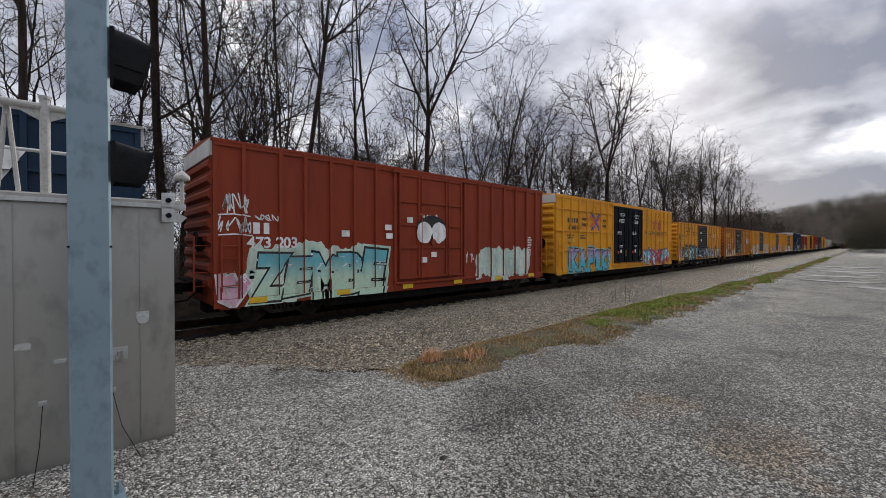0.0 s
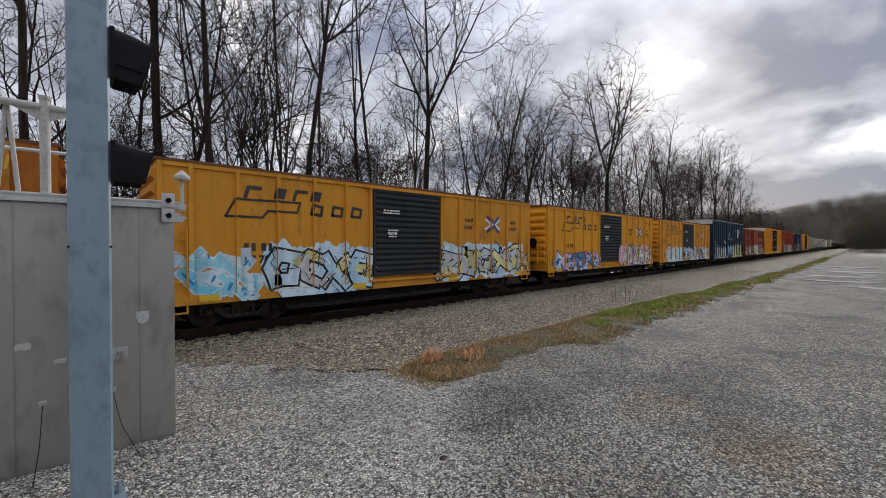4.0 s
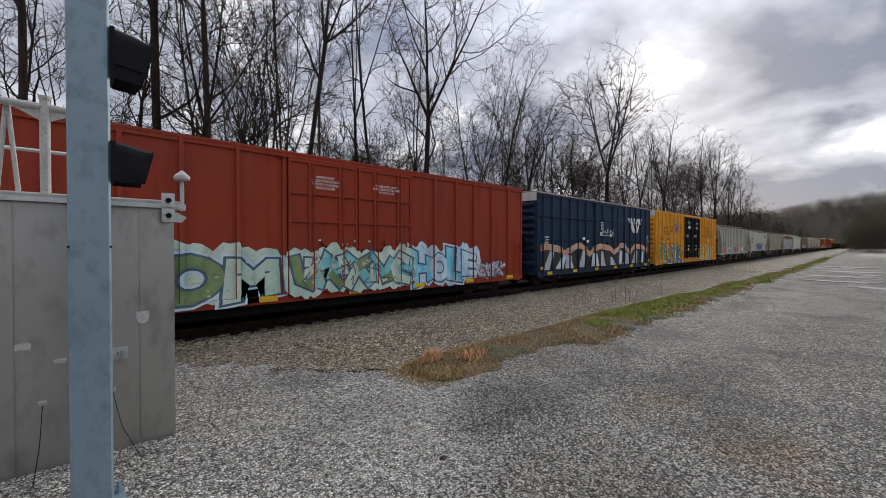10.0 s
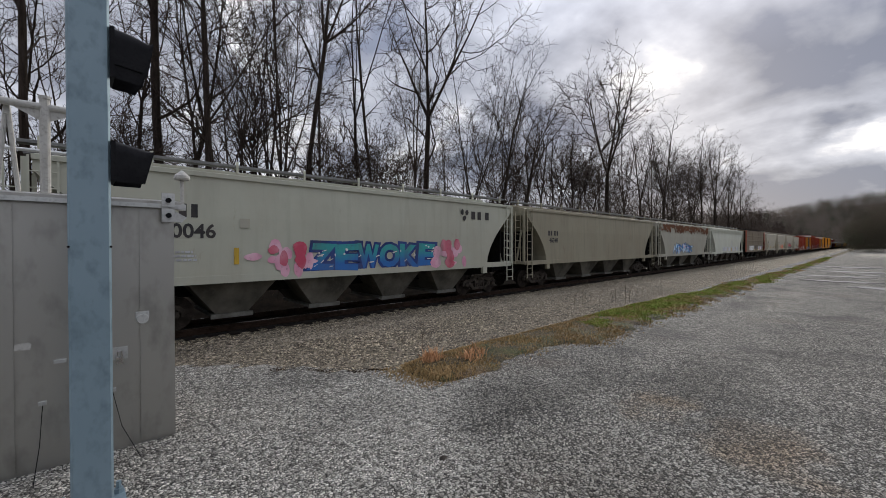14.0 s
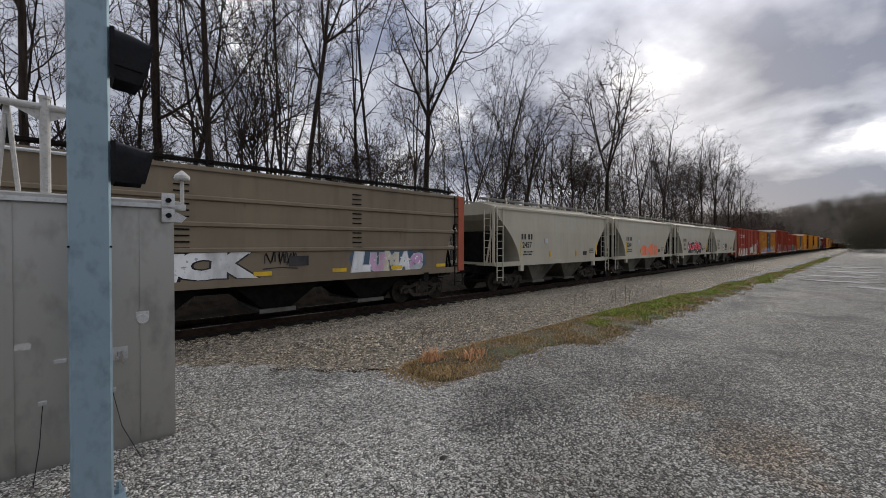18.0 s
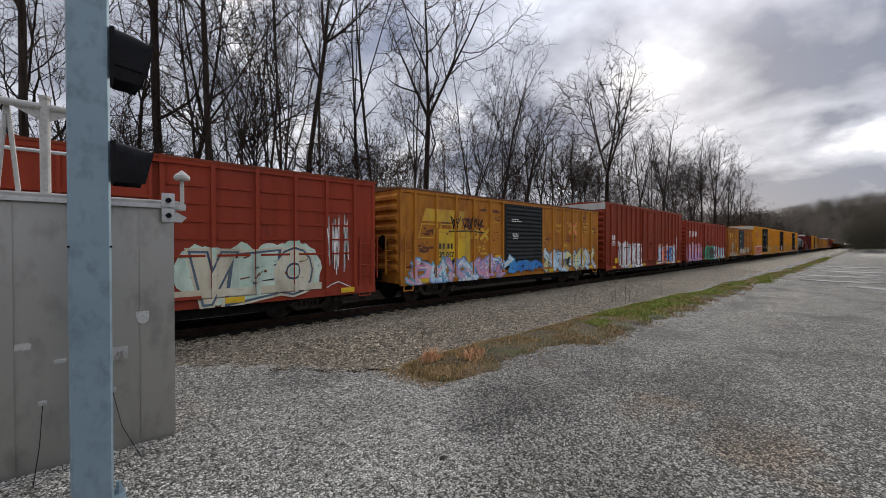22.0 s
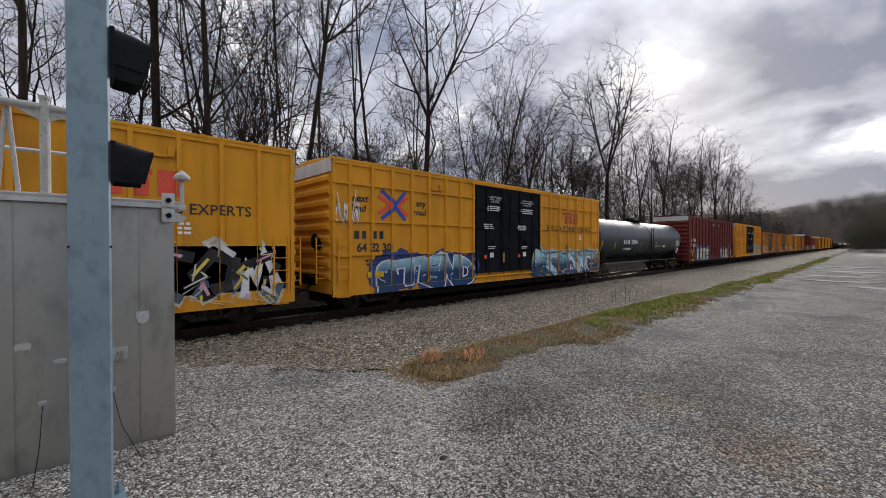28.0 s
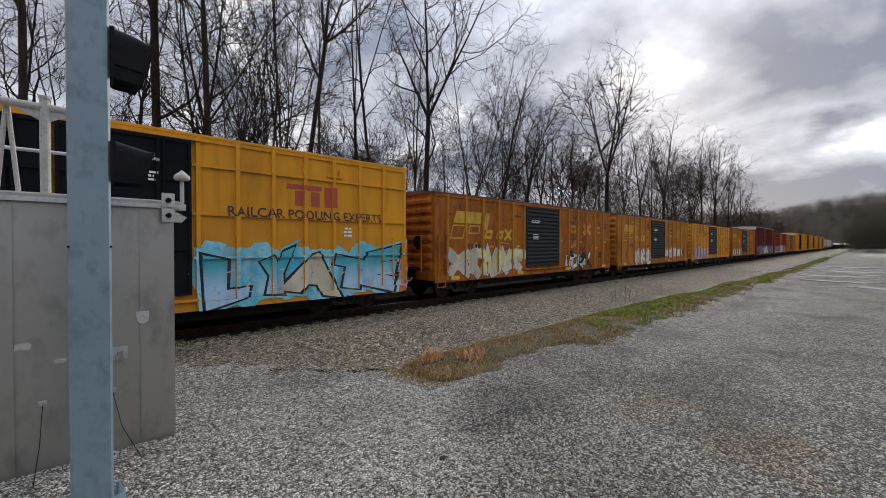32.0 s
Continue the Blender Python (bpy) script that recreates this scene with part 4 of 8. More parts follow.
def piece(car, body, x0, x1, z0, z1, fills, line, halo=None, seed=1, shine=None, lean=0.08, fat=0.1, cloud=None, squeeze=1.08, wild=0.1):
    """Sprayed block letters that fill a stretch of the car's side: each letter is bent a little in its own way, over an outline and a halo."""
    rnd = random.Random(seed)
    z0 -= car.get("drop", 0.0) if z0 < 1.3 else 0.0
    fat *= 0.72
    n, h = len(body), z1 - z0
    w = (x1 - x0) / n
    layers = [(0.085, halo, "graffiti_halo"), (0.042, line, "graffiti_outline")]
    fills = fills if isinstance(fills, (list, tuple)) else [fills]
    cells = []
    for i in range(n):
        tl, tr, bl, br = ((rnd.uniform(-wild, wild) * w, rnd.uniform(-wild, wild) * h) for _ in range(4))
        cells.append((x0 + (i + 0.5) * w, tl, tr, bl, br, rnd.uniform(-0.1, 0.1) + lean))

    def bent(i, bold, y):
        v, f = flat_text(body[i], 1.0, bold=bold)
        core = flat_text(body[i], 1.0, bold=fat * 0.85)[0]
        xa, xb = min(p[0] for p in core), max(p[0] for p in core)
        za, zb = min(p[1] for p in core), max(p[1] for p in core)
        cx, tl, tr, bl, br, sh = cells[i]
        out = []
        for px, pz, _ in v:
            u, t = (px - xa) / max(0.05, xb - xa), (pz - za) / max(0.05, zb - za)
            ww = w * squeeze * (0.62 if body[i] in "I1" else 1.0)
            dx = (tl[0] * (1 - u) + tr[0] * u) * t + (bl[0] * (1 - u) + br[0] * u) * (1 - t)
            dz = (tl[1] * (1 - u) + tr[1] * u) * t + (bl[1] * (1 - u) + br[1] * u) * (1 - t)
            out.append((cx + (u - 0.5) * ww + dx + sh * (t - 0.5) * h, face_at(car, cx) + y, z0 + t * h * 0.97 + dz))
        return out, f
    if cloud is not None:
        mb = Mb()
        for i in range(n * 3):
            t = (i + 0.5) / (n * 3)
            x = x0 + t * (x1 - x0)
            blob(mb, x, z0 + h * (0.55 + rnd.uniform(-0.1, 0.12)), w * 0.45, h * rnd.uniform(0.5, 0.66), face_at(car, x) - 0.004 - 0.00015 * i, rnd, 20, 0.09)
        part("graffiti_cloud", mb, cloud, car)
    y = -0.008
    for bold, mat, nm in layers:
        if mat is None:
            continue
        mb = Mb()
        for i in range(n):
            v, f = bent(i, fat * 0.85 + bold, y - 0.0003 * i)
            k = len(mb.v)
            mb.v += v
            mb.f += [tuple(k + q for q in face) for face in f]
        part(nm, mb, mat, car)
        y -= 0.0035
    for m_i, mat in enumerate(fills):
        mb = Mb()
        for i in range(n):
            if i % len(fills) == m_i:
                v, f = bent(i, fat * 0.85, y - 0.0003 * i)
                k = len(mb.v)
                mb.v += v
                mb.f += [tuple(k + q for q in face) for face in f]
        part("graffiti_lettering", mb, mat, car)
    y -= 0.0035
    if shine is not None:
        mb = Mb()
        for i in range(n * 4):
            x, z = x0 + rnd.random() * (x1 - x0), z0 + h * rnd.uniform(0.1, 0.95)
            if rnd.random() < 0.55:
                stroke(mb, [(x, z), (x + rnd.uniform(0.05, 0.2) * w, z + rnd.uniform(-0.02, 0.12) * h)], rnd.uniform(0.02, 0.04), face_at(car, x) + y - 0.0002 * i)
            else:
                blob(mb, x, z, rnd.uniform(0.02, 0.05), rnd.uniform(0.02, 0.05), face_at(car, x) + y - 0.0002 * i, rnd, 8)
        part("graffiti_shine", mb, shine, car)


def tag(car, x, z, w, h, mat, seed, n=4, t=0.03):
    """A quick thin signature of looping strokes, no letters that can be read."""
    rnd = random.Random(seed)
    mb = Mb()
    for i in range(n):
        ctrl = [(x + (i + rnd.uniform(-0.15, 1.15)) * w / n, z + h * (0.5 + (0.5 if q % 2 else -0.5) * rnd.uniform(0.3, 1.0))) for q in range(rnd.choice((4, 5, 6)))]
        pts = []
        for q in range(len(ctrl) - 1):
            p0, p1, p2, p3 = ctrl[max(0, q - 1)], ctrl[q], ctrl[q + 1], ctrl[min(len(ctrl) - 1, q + 2)]
            for k in range(5):
                u = k / 5
                pts.append(tuple(0.5 * (2 * p1[c] + (p2[c] - p0[c]) * u + (2 * p0[c] - 5 * p1[c] + 4 * p2[c] - p3[c]) * u * u + (3 * p1[c] - p0[c] - 3 * p2[c] + p3[c]) * u ** 3) for c in (0, 1)))
        stroke(mb, pts + [ctrl[-1]], t, face_at(car, x + w / 2) - 0.012 - 0.0004 * i)
    if n > 3:
        stroke(mb, [(x - 0.05 * w, z - 0.12 * h), (x + 0.5 * w, z - 0.05 * h), (x + 1.05 * w, z - 0.14 * h)], t, face_at(car, x + w / 2) - 0.012 - 0.0004 * n)
    part("spray_tag", mb, mat, car)


# ---- running gear shared by all cars
def truck_frame():
    """Cast side frame: arched top chord, dropped bottom chord, columns and pedestal jaws over the bearings."""
    top = [(-1.12, 0.58), (-0.98, 0.70), (-0.58, 0.71), (-0.36, 0.81), (0.36, 0.81), (0.58, 0.71), (0.98, 0.70), (1.12, 0.58), (1.10, 0.50), (0.90, 0.585), (0.52, 0.58), (0.30, 0.67),
           (-0.30, 0.67), (-0.52, 0.58), (-0.90, 0.585), (-1.10, 0.50)]
    low = [(-0.78, 0.56), (-0.70, 0.42), (-0.45, 0.23), (0.45, 0.23), (0.70, 0.42), (0.78, 0.56), (0.60, 0.58), (0.40, 0.34), (-0.40, 0.34), (-0.60, 0.58)]
    mb = Mb().prism(top, -0.075, 0.06).prism(low, -0.075, 0.06)
    mb.prism([(-1.10, 0.505), (1.10, 0.505), (1.10, 0.53), (-1.10, 0.53)], -0.02, 0.03)
    for sx in (-1, 1):
        mb.box(sx * 0.27 - 0.045, sx * 0.27 + 0.045, -0.06, 0.06, 0.33, 0.68)
        for k in (-1, 1):
            mb.box(sx * 0.889 + k * 0.17 - 0.03, sx * 0.889 + k * 0.17 + 0.03, -0.06, 0.06, 0.40, 0.60)
    return mb.box(-0.2, 0.2, -0.13, -0.06, 0.69, 0.77)


def spring_nest():
    mb = Mb()
    for k in range(3):
        cx = -0.12 + 0.12 * k
        mb.tube([(cx, 0, 0.28), (cx, 0, 0.52)], 0.045, 8)
        for j in range(4):
            mb.tube([(cx, 0, 0.30 + j * 0.06), (cx, 0, 0.33 + j * 0.06)], 0.056, 8)
    return mb.box(-0.26, 0.26, -0.08, 0.08, 0.52, 0.66)


def wheel_disc():
    mb = Mb()
    mb.tube([(0, -0.07, 0.457), (0, -0.065, 0.457)], [0.40, 0.455], 28)
    mb.tube([(0, -0.065, 0.457), (0, 0.05, 0.457)], [0.455, 0.457], 28)
    mb.tube([(0, 0.05, 0.457), (0, 0.07, 0.457)], [0.485, 0.475], 28)
    mb.tube([(0, -0.10, 0.457), (0, 0.0, 0.457)], [0.13, 0.15], 14)
    return mb


def hub_cap():
    return Mb().tube([(0, -0.11, 0.457), (0, -0.09, 0.457), (0, 0.05, 0.457)], [0.05, 0.095, 0.105], 12)


def add_truck(car, x):
    tr = part("truck", lambda: Mb().box(-0.2, 0.2, -1.05, 1.05, 0.45, 0.72).box(-0.25, 0.25, -0.3, 0.3, 0.72, 1.02), M_TRUCK, car, at=(x, 0, RAIL_Z), key="bolster")
    for side in (-1, 1):
        part("side_frame", truck_frame, M_TRUCK, tr, at=(0, side * 1.0, 0), key="side_frame")
        part("spring", spring_nest, M_TRUCK, tr, at=(0, side * 1.0, 0), key="springs")
        for wx in (-0.889, 0.889):
            ob = part("wheel", wheel_disc, M_WHEEL, tr, at=(wx, side * 0.76, 0), key="wheel")
            ob2 = part("bearing_cap", hub_cap, M_TRUCK, tr, at=(wx, side * 1.05, 0), key="hub")
            if side > 0:
                ob.rotation_euler.z = ob2.rotation_euler.z = math.pi
    for wx in (-0.889, 0.889):
        part("axle", lambda: Mb().tube([(0, -0.95, 0.457), (0, 0.95, 0.457)], 0.08, 10), M_TRUCK, tr, at=(wx, 0, 0), key="axle")


def coupler():
    return (Mb().box(0, 0.55, -0.09, 0.09, 0.74, 0.98).prism([(0.50, -0.17), (0.72, -0.19), (0.86, -0.06), (0.76, 0.02), (0.80, 0.17), (0.5, 0.17)], 0.70, 1.02, "z")
            .box(-0.12, 0.12, -0.45, 0.45, 0.70, 1.12).tube([(0.1, 0.45, 0.85), (0.45, 0.5, 0.55), (0.8, 0.35, 0.5)], 0.03, 6))


def running_gear(car, half, trucks, sill=(0.62, 1.0)):
    for sx in (-1, 1):
        add_truck(car, sx * trucks)
        ob = part("coupler", coupler, M_UNDER, car, at=(sx * (half - 0.05), 0, 0), key="coupler")
        if sx < 0:
            ob.rotation_euler.z = math.pi
    part("centre_sill", Mb().box(-half + 0.1, half - 0.1, -0.35, 0.35, sill[0], sill[1]), M_UNDER, car)


def ladder_mesh(h, w=0.42, step=0.36):
    mb = Mb()
    for x in (-w / 2, w / 2):
        mb.box(x - 0.02, x + 0.02, -0.015, 0.015, 0, h)
    for i in range(int(h / step)):
        z = 0.16 + i * step
        mb.tube([(-w / 2, 0, z), (w / 2, 0, z)], 0.014, 6)
    return mb


def stirrup():
    return Mb().box(-0.24, -0.20, -0.02, 0.02, 0.36, 0.95).box(0.20, 0.24, -0.02, 0.02, 0.36, 0.95).box(-0.24, 0.24, -0.02, 0.02, 0.34, 0.38)


P_YEL = spray("reflective_yellow", (0.62, 0.40, 0.02), (0.52, 0.33, 0.03))
P_WHT = spray("stencil_white", (0.72, 0.71, 0.68), (0.6, 0.59, 0.56))
P_BLK = spray("stencil_black", (0.025, 0.025, 0.025), (0.045, 0.04, 0.04))


def new_car(name, left, right, label, category, group=""):
    car = tagged(new(name), label, category, group or "cars of the freight train")
    car["face"] = -HALF
    TRAIN.append((car, (left + right) / 2))
    return car


POST_W, POST_D = 0.055, 0.088


def box_car(left, right, label, col_mat, top=4.86, low=0.62, posts=(), rails=(), doors=(), door_mat=None, door_kind="panel", end_mat=None,
            cap_mat=None, roof_mat=None, ladder=True, stripes=5, name="boxcar", post_mat=None):
    """A boxcar. posts, rails and doors are given as distances from its leading end, heights over the datum; the sills hang low."""
    car = new_car(name, left, right, label, "freight car")
    low -= 0.25
    car["drop"] = 0.2
    ln = right - left
    h = ln / 2
    car["face"] = -HALF - POST_D
    car["posts"], car["rails"], car["sill_top"] = [p - h for p in posts] + [-h, h], list(rails) + [-5.0], low + 0.252
    if doors:
        car["door_a"], car["door_b"] = doors[0][0] - h, doors[-1][1] - h
    end_mat, roof_mat = end_mat or col_mat, roof_mat or col_mat
    part("body", Mb().box(-h, h, -HALF, HALF, low + 0.1, top), col_mat, car)
    # roof: low gable of pressed sheets with seams and overhanging eaves
    mb = Mb()
    prof = [(-HALF - 0.06, top - 0.02), (-HALF - 0.06, top + 0.05), (0, top + 0.17), (HALF + 0.06, top + 0.05), (HALF + 0.06, top - 0.02)]
    mb.prism(prof, -h - 0.05, h + 0.05, "x")
    k = round(ln / 1.2)
    for i in range(1, k):
        x = -h + ln * i / k
        mb.prism([(-HALF - 0.03, top + 0.05), (-HALF - 0.03, top + 0.075), (0, top + 0.2), (HALF + 0.03, top + 0.075), (HALF + 0.03, top + 0.05), (0, top + 0.17)], x - 0.04, x + 0.04, "x")
    part("roof", mb, roof_mat, car)
    # side posts
    pm = ("post", round(top, 2), round(low, 2))
    tall_post = lambda: Mb().prism([(-0.058, 0), (-0.05, -POST_D), (0.05, -POST_D), (0.058, 0)], low + 0.12, top - 0.03, "z")
    for p in posts:
        part("side_post", tall_post, post_mat or col_mat, car, at=(p - h, -HALF + 0.002, 0), key=pm)
    for p in posts:
        part("far_side_post", lambda: Mb().box(-0.05, 0.05, 0, 0.05, low + 0.12, top - 0.03), col_mat, car, at=(p - h, HALF, 0), key=("farpost", round(top, 2), round(low, 2)))
    spans, edge = [], -h
    for a, b in doors:
        spans.append((edge, a - h))
        edge = b - h
    spans.append((edge, h))
    for z in rails:
        for a, b in spans:
            part("side_rail", Mb().box(a + 0.02, b - 0.02, -HALF - 0.07, -HALF + 0.01, z - 0.035, z + 0.035), col_mat, car)
    # corner posts and sills
    for sx in (-1, 1):
        part("corner_post", Mb().box(sx * h - (0.0 if sx < 0 else 0.11), sx * h + (0.11 if sx < 0 else 0.0), -HALF - 0.035, -HALF + 0.01, low + 0.05, top - 0.01), col_mat, car)
    part("top_chord", Mb().box(-h, h, -HALF - 0.045, -HALF + 0.01, top - 0.13, top - 0.01), col_mat, car)
    part("side_sill", Mb().box(-h, h, -HALF - 0.05, -HALF + 0.03, low + 0.02, low + 0.25), col_mat, car)
    belly = [(-h + 2.3, low + 0.06), (-h + 3.3, low - 0.26), (h - 3.3, low - 0.26), (h - 2.3, low + 0.06)]
    part("belly_sill", Mb().prism(belly, -HALF + 0.16, -HALF + 0.26), M_UNDER, car)
    part("belly_sill", Mb().prism(belly, HALF - 0.26, HALF - 0.16), M_UNDER, car)
    # ends pressed into deep horizontal ribs
    for sx in (-1, 1):
        n = 9 if top > 4.6 else 8
        z0, z1 = low + 0.5, top - (0.42 if cap_mat else 0.15)
        d = (z1 - z0) / n
        prof = [(sx * (h - 0.03), z0)]
        for i in range(n):
            z = z0 + d * (i + 0.5)
            prof += [(sx * (h + 0.012), z - d * 0.40), (sx * (h + 0.10), z - d * 0.15), (sx * (h + 0.10), z + d * 0.15), (sx * (h + 0.012), z + d * 0.40)]
        prof.append((sx * (h - 0.03), z1))
        mb = Mb().prism(prof, -HALF + 0.12, HALF - 0.12)
        part("pressed_end", mb, end_mat, car)
        if cap_mat:
            part("end_cap", Mb().box(min(sx * h, sx * (h + 0.06)), max(sx * h, sx * (h + 0.06)), -HALF + 0.02, HALF - 0.02, top - 0.42, top + 0.02), cap_mat, car, "white top panel of the car end")
    # end platform, brake gear and steps
    part("end_platform", Mb().box(-h - 0.38, -h - 0.09, -0.9, 0.9, 1.05, 1.09), M_UNDER, car)
    part("brake_wheel", Mb().tube([(-h - 0.22, -0.85, 2.2), (-h - 0.26, -0.85, 2.2)], [0.26, 0.24], 14).box(-h - 0.2, -h - 0.05, -0.95, -0.75, 1.9, 2.3), M_UNDER, car)
    for x in (-h + 0.4, h - 0.4):
        part("step", stirrup, col_mat, car, at=(x, -HALF, 0), key="stirrup")
        if ladder:
            part("ladder", lambda: ladder_mesh(1.5), col_mat, car, at=(x, -HALF - 0.075, low + 0.45), key="boxladder")
            part("end_ladder", lambda: ladder_mesh(1.5), end_mat, car, at=(x + (0.55 if x > 0 else -0.55), -HALF + 0.38, low + 0.45), key="endladder")
    # doors
    dm = door_mat or col_mat
    for i, (a, b) in enumerate(doors):
        x0, x1, w = a - h, b - h, b - a
        zb, zt = low + 0.45, top - 0.16
        base = Mb().box(x0, x1, -HALF - 0.09, -HALF - 0.02, zb, zt)
        d = part("door", base, dm, car)
        y = -HALF - 0.09
        frame_bars = Mb()
        frame_bars.box(x0, x0 + 0.07, y - 0.04, y, zb, zt).box(x1 - 0.07, x1, y - 0.04, y, zb, zt).box(x0 + 0.07, x1 - 0.07, y - 0.04, y, zt - 0.08, zt).box(x0 + 0.07, x1 - 0.07, y - 0.04, y, zb, zb + 0.08)
        part("door_frame", frame_bars, dm, d)
        if door_kind == "ribbed":
            for q in range(14):
                z = zb + 0.14 + (zt - zb - 0.28) * (q + 0.5) / 14
                mb = Mb().prism([(y, z - 0.085), (y - 0.055, z - 0.03), (y - 0.055, z + 0.03), (y, z + 0.085)], x0 + 0.09, x1 - 0.09, "x")
                part("door_rib", mb, dm, d)
        else:
            for fr in (0.30, 0.52, 0.74):
                z = zb + (zt - zb) * fr
                part("door_rib", Mb().box(x0 + 0.07, x1 - 0.07, y - 0.05, y, z - 0.04, z + 0.04), dm, d)
            for fr in (0.28, 0.72) if door_kind == "plug" else (0.5,):
                x = x0 + w * fr
                part("door_stile", Mb().box(x - 0.035, x + 0.035, y - 0.06, y, zb + 0.08, zt - 0.08), dm, d)
                if door_kind == "plug":
                    part("lock_rod", Mb().tube([(x + 0.12, y - 0.07, zb - 0.1), (x + 0.12, y - 0.07, zt)], 0.022, 6), dm, d)
            if door_kind == "plug":
                part("door_crank", Mb().tube([(x0 + w * 0.5, y - 0.03, zb + 1.35), (x0 + w * 0.5, y - 0.10, zb + 1.35)], 0.13, 10), dm, d)
    if doors:
        a, b = doors[0][0] - h, doors[-1][1] - h
        w = b - a
        part("door_track", Mb().box(max(-h + 0.3, a - 0.15), min(h - 0.3, b + (0.15 if len(doors) > 1 else 1.0)), -HALF - 0.14, -HALF, low + 0.27, low + 0.345), col_mat, car)
        part("upper_door_track", Mb().box(max(-h + 0.3, a - 0.3), min(h - 0.3, b + 0.3), -HALF - 0.13, -HALF, top - 0.15, top - 0.08), col_mat, car)
    for i in range(stripes):
        x = -h + 1.1 + (ln - 2.2) * i / max(1, stripes - 1)
        part("reflector", lambda: Mb().box(-0.24, 0.24, -0.004, 0.004, -0.08, 0.08), P_YEL, car, at=(x, -HALF - 0.10, low + 0.17), key="reflector")
    running_gear(car, h, h - 2.1, (low - 0.25, 1.1))
    part("floor_frame", Mb().box(-h + 0.1, h - 0.1, -HALF + 0.1, HALF - 0.1, low + 0.02, low + 0.1), M_UNDER, car)
    return car




def drape(car):
    """Sets sprayed paint back into the panels between the posts of a boxcar, so that it lies on the ribbed side."""
    posts, bands = list(car["posts"]), [(-9, car["sill_top"])] + [(z - 0.037, z + 0.037) for z in car["rails"]]
    for ob in car.children:
        if not ob.name.startswith(("graffiti", "spray_tag", "lettering", "car_number", "stencil", "initial_bar", "painted_arrow", "owner_mark")):
            continue
        ox = ob.location.x
        bm = bmesh.new()
        bm.from_mesh(ob.data)
        lo, hi = min(v.co.x for v in bm.verts) + ox, max(v.co.x for v in bm.verts) + ox
        cuts = [p + sd * POST_W for p in posts for sd in (-1, 1)]
        cuts = [q - ox for q in cuts + ([car["door_a"], car["door_b"]] if "door_a" in car.keys() else []) if lo < q < hi]
        for q in cuts:
            bmesh.ops.bisect_plane(bm, geom=bm.verts[:] + bm.edges[:] + bm.faces[:], dist=1e-5, plane_co=(q, 0, 0), plane_no=(1, 0, 0))
        bmesh.ops.split_edges(bm, edges=[e for e in bm.edges if any(abs(e.verts[0].co.x - q) < 2e-5 and abs(e.verts[1].co.x - q) < 2e-5 for q in cuts)])
        zcuts = [z for b in bands for z in b] + [car["sill_top"] - 0.235]
        for q in zcuts:
            bmesh.ops.bisect_plane(bm, geom=bm.verts[:] + bm.edges[:] + bm.faces[:], dist=1e-5, plane_co=(0, 0, q - ob.location.z), plane_no=(0, 0, 1))
        bmesh.ops.split_edges(bm, edges=[e for e in bm.edges if any(abs(e.verts[0].co.z + ob.location.z - q) < 2e-5 and abs(e.verts[1].co.z + ob.location.z - q) < 2e-5 for q in zcuts)])
        below = [f for f in bm.faces if f.calc_center_median().z + ob.location.z < car["sill_top"] - 0.235]
        bmesh.ops.delete(bm, geom=below, context="FACES")
        moved = set()
        for v in bm.verts:
            v.co.y = min(v.co.y, -HALF - POST_D - 0.004 - ob.location.y)
        for f in bm.faces:
            x = f.calc_center_median().x + ox
            if "door_a" in car.keys() and car["door_a"] < x < car["door_b"]:
                continue
            z = f.calc_center_median().z + ob.location.z
            if all(abs(x - p) > POST_W for p in posts) and not any(a < z < b for a, b in bands):
                moved.update(f.verts)
        for v in moved:
            v.co.y = min(v.co.y + POST_D - 0.006, -HALF - 0.004 - ob.location.y)
        bm.to_mesh(ob.data)
        bm.free()


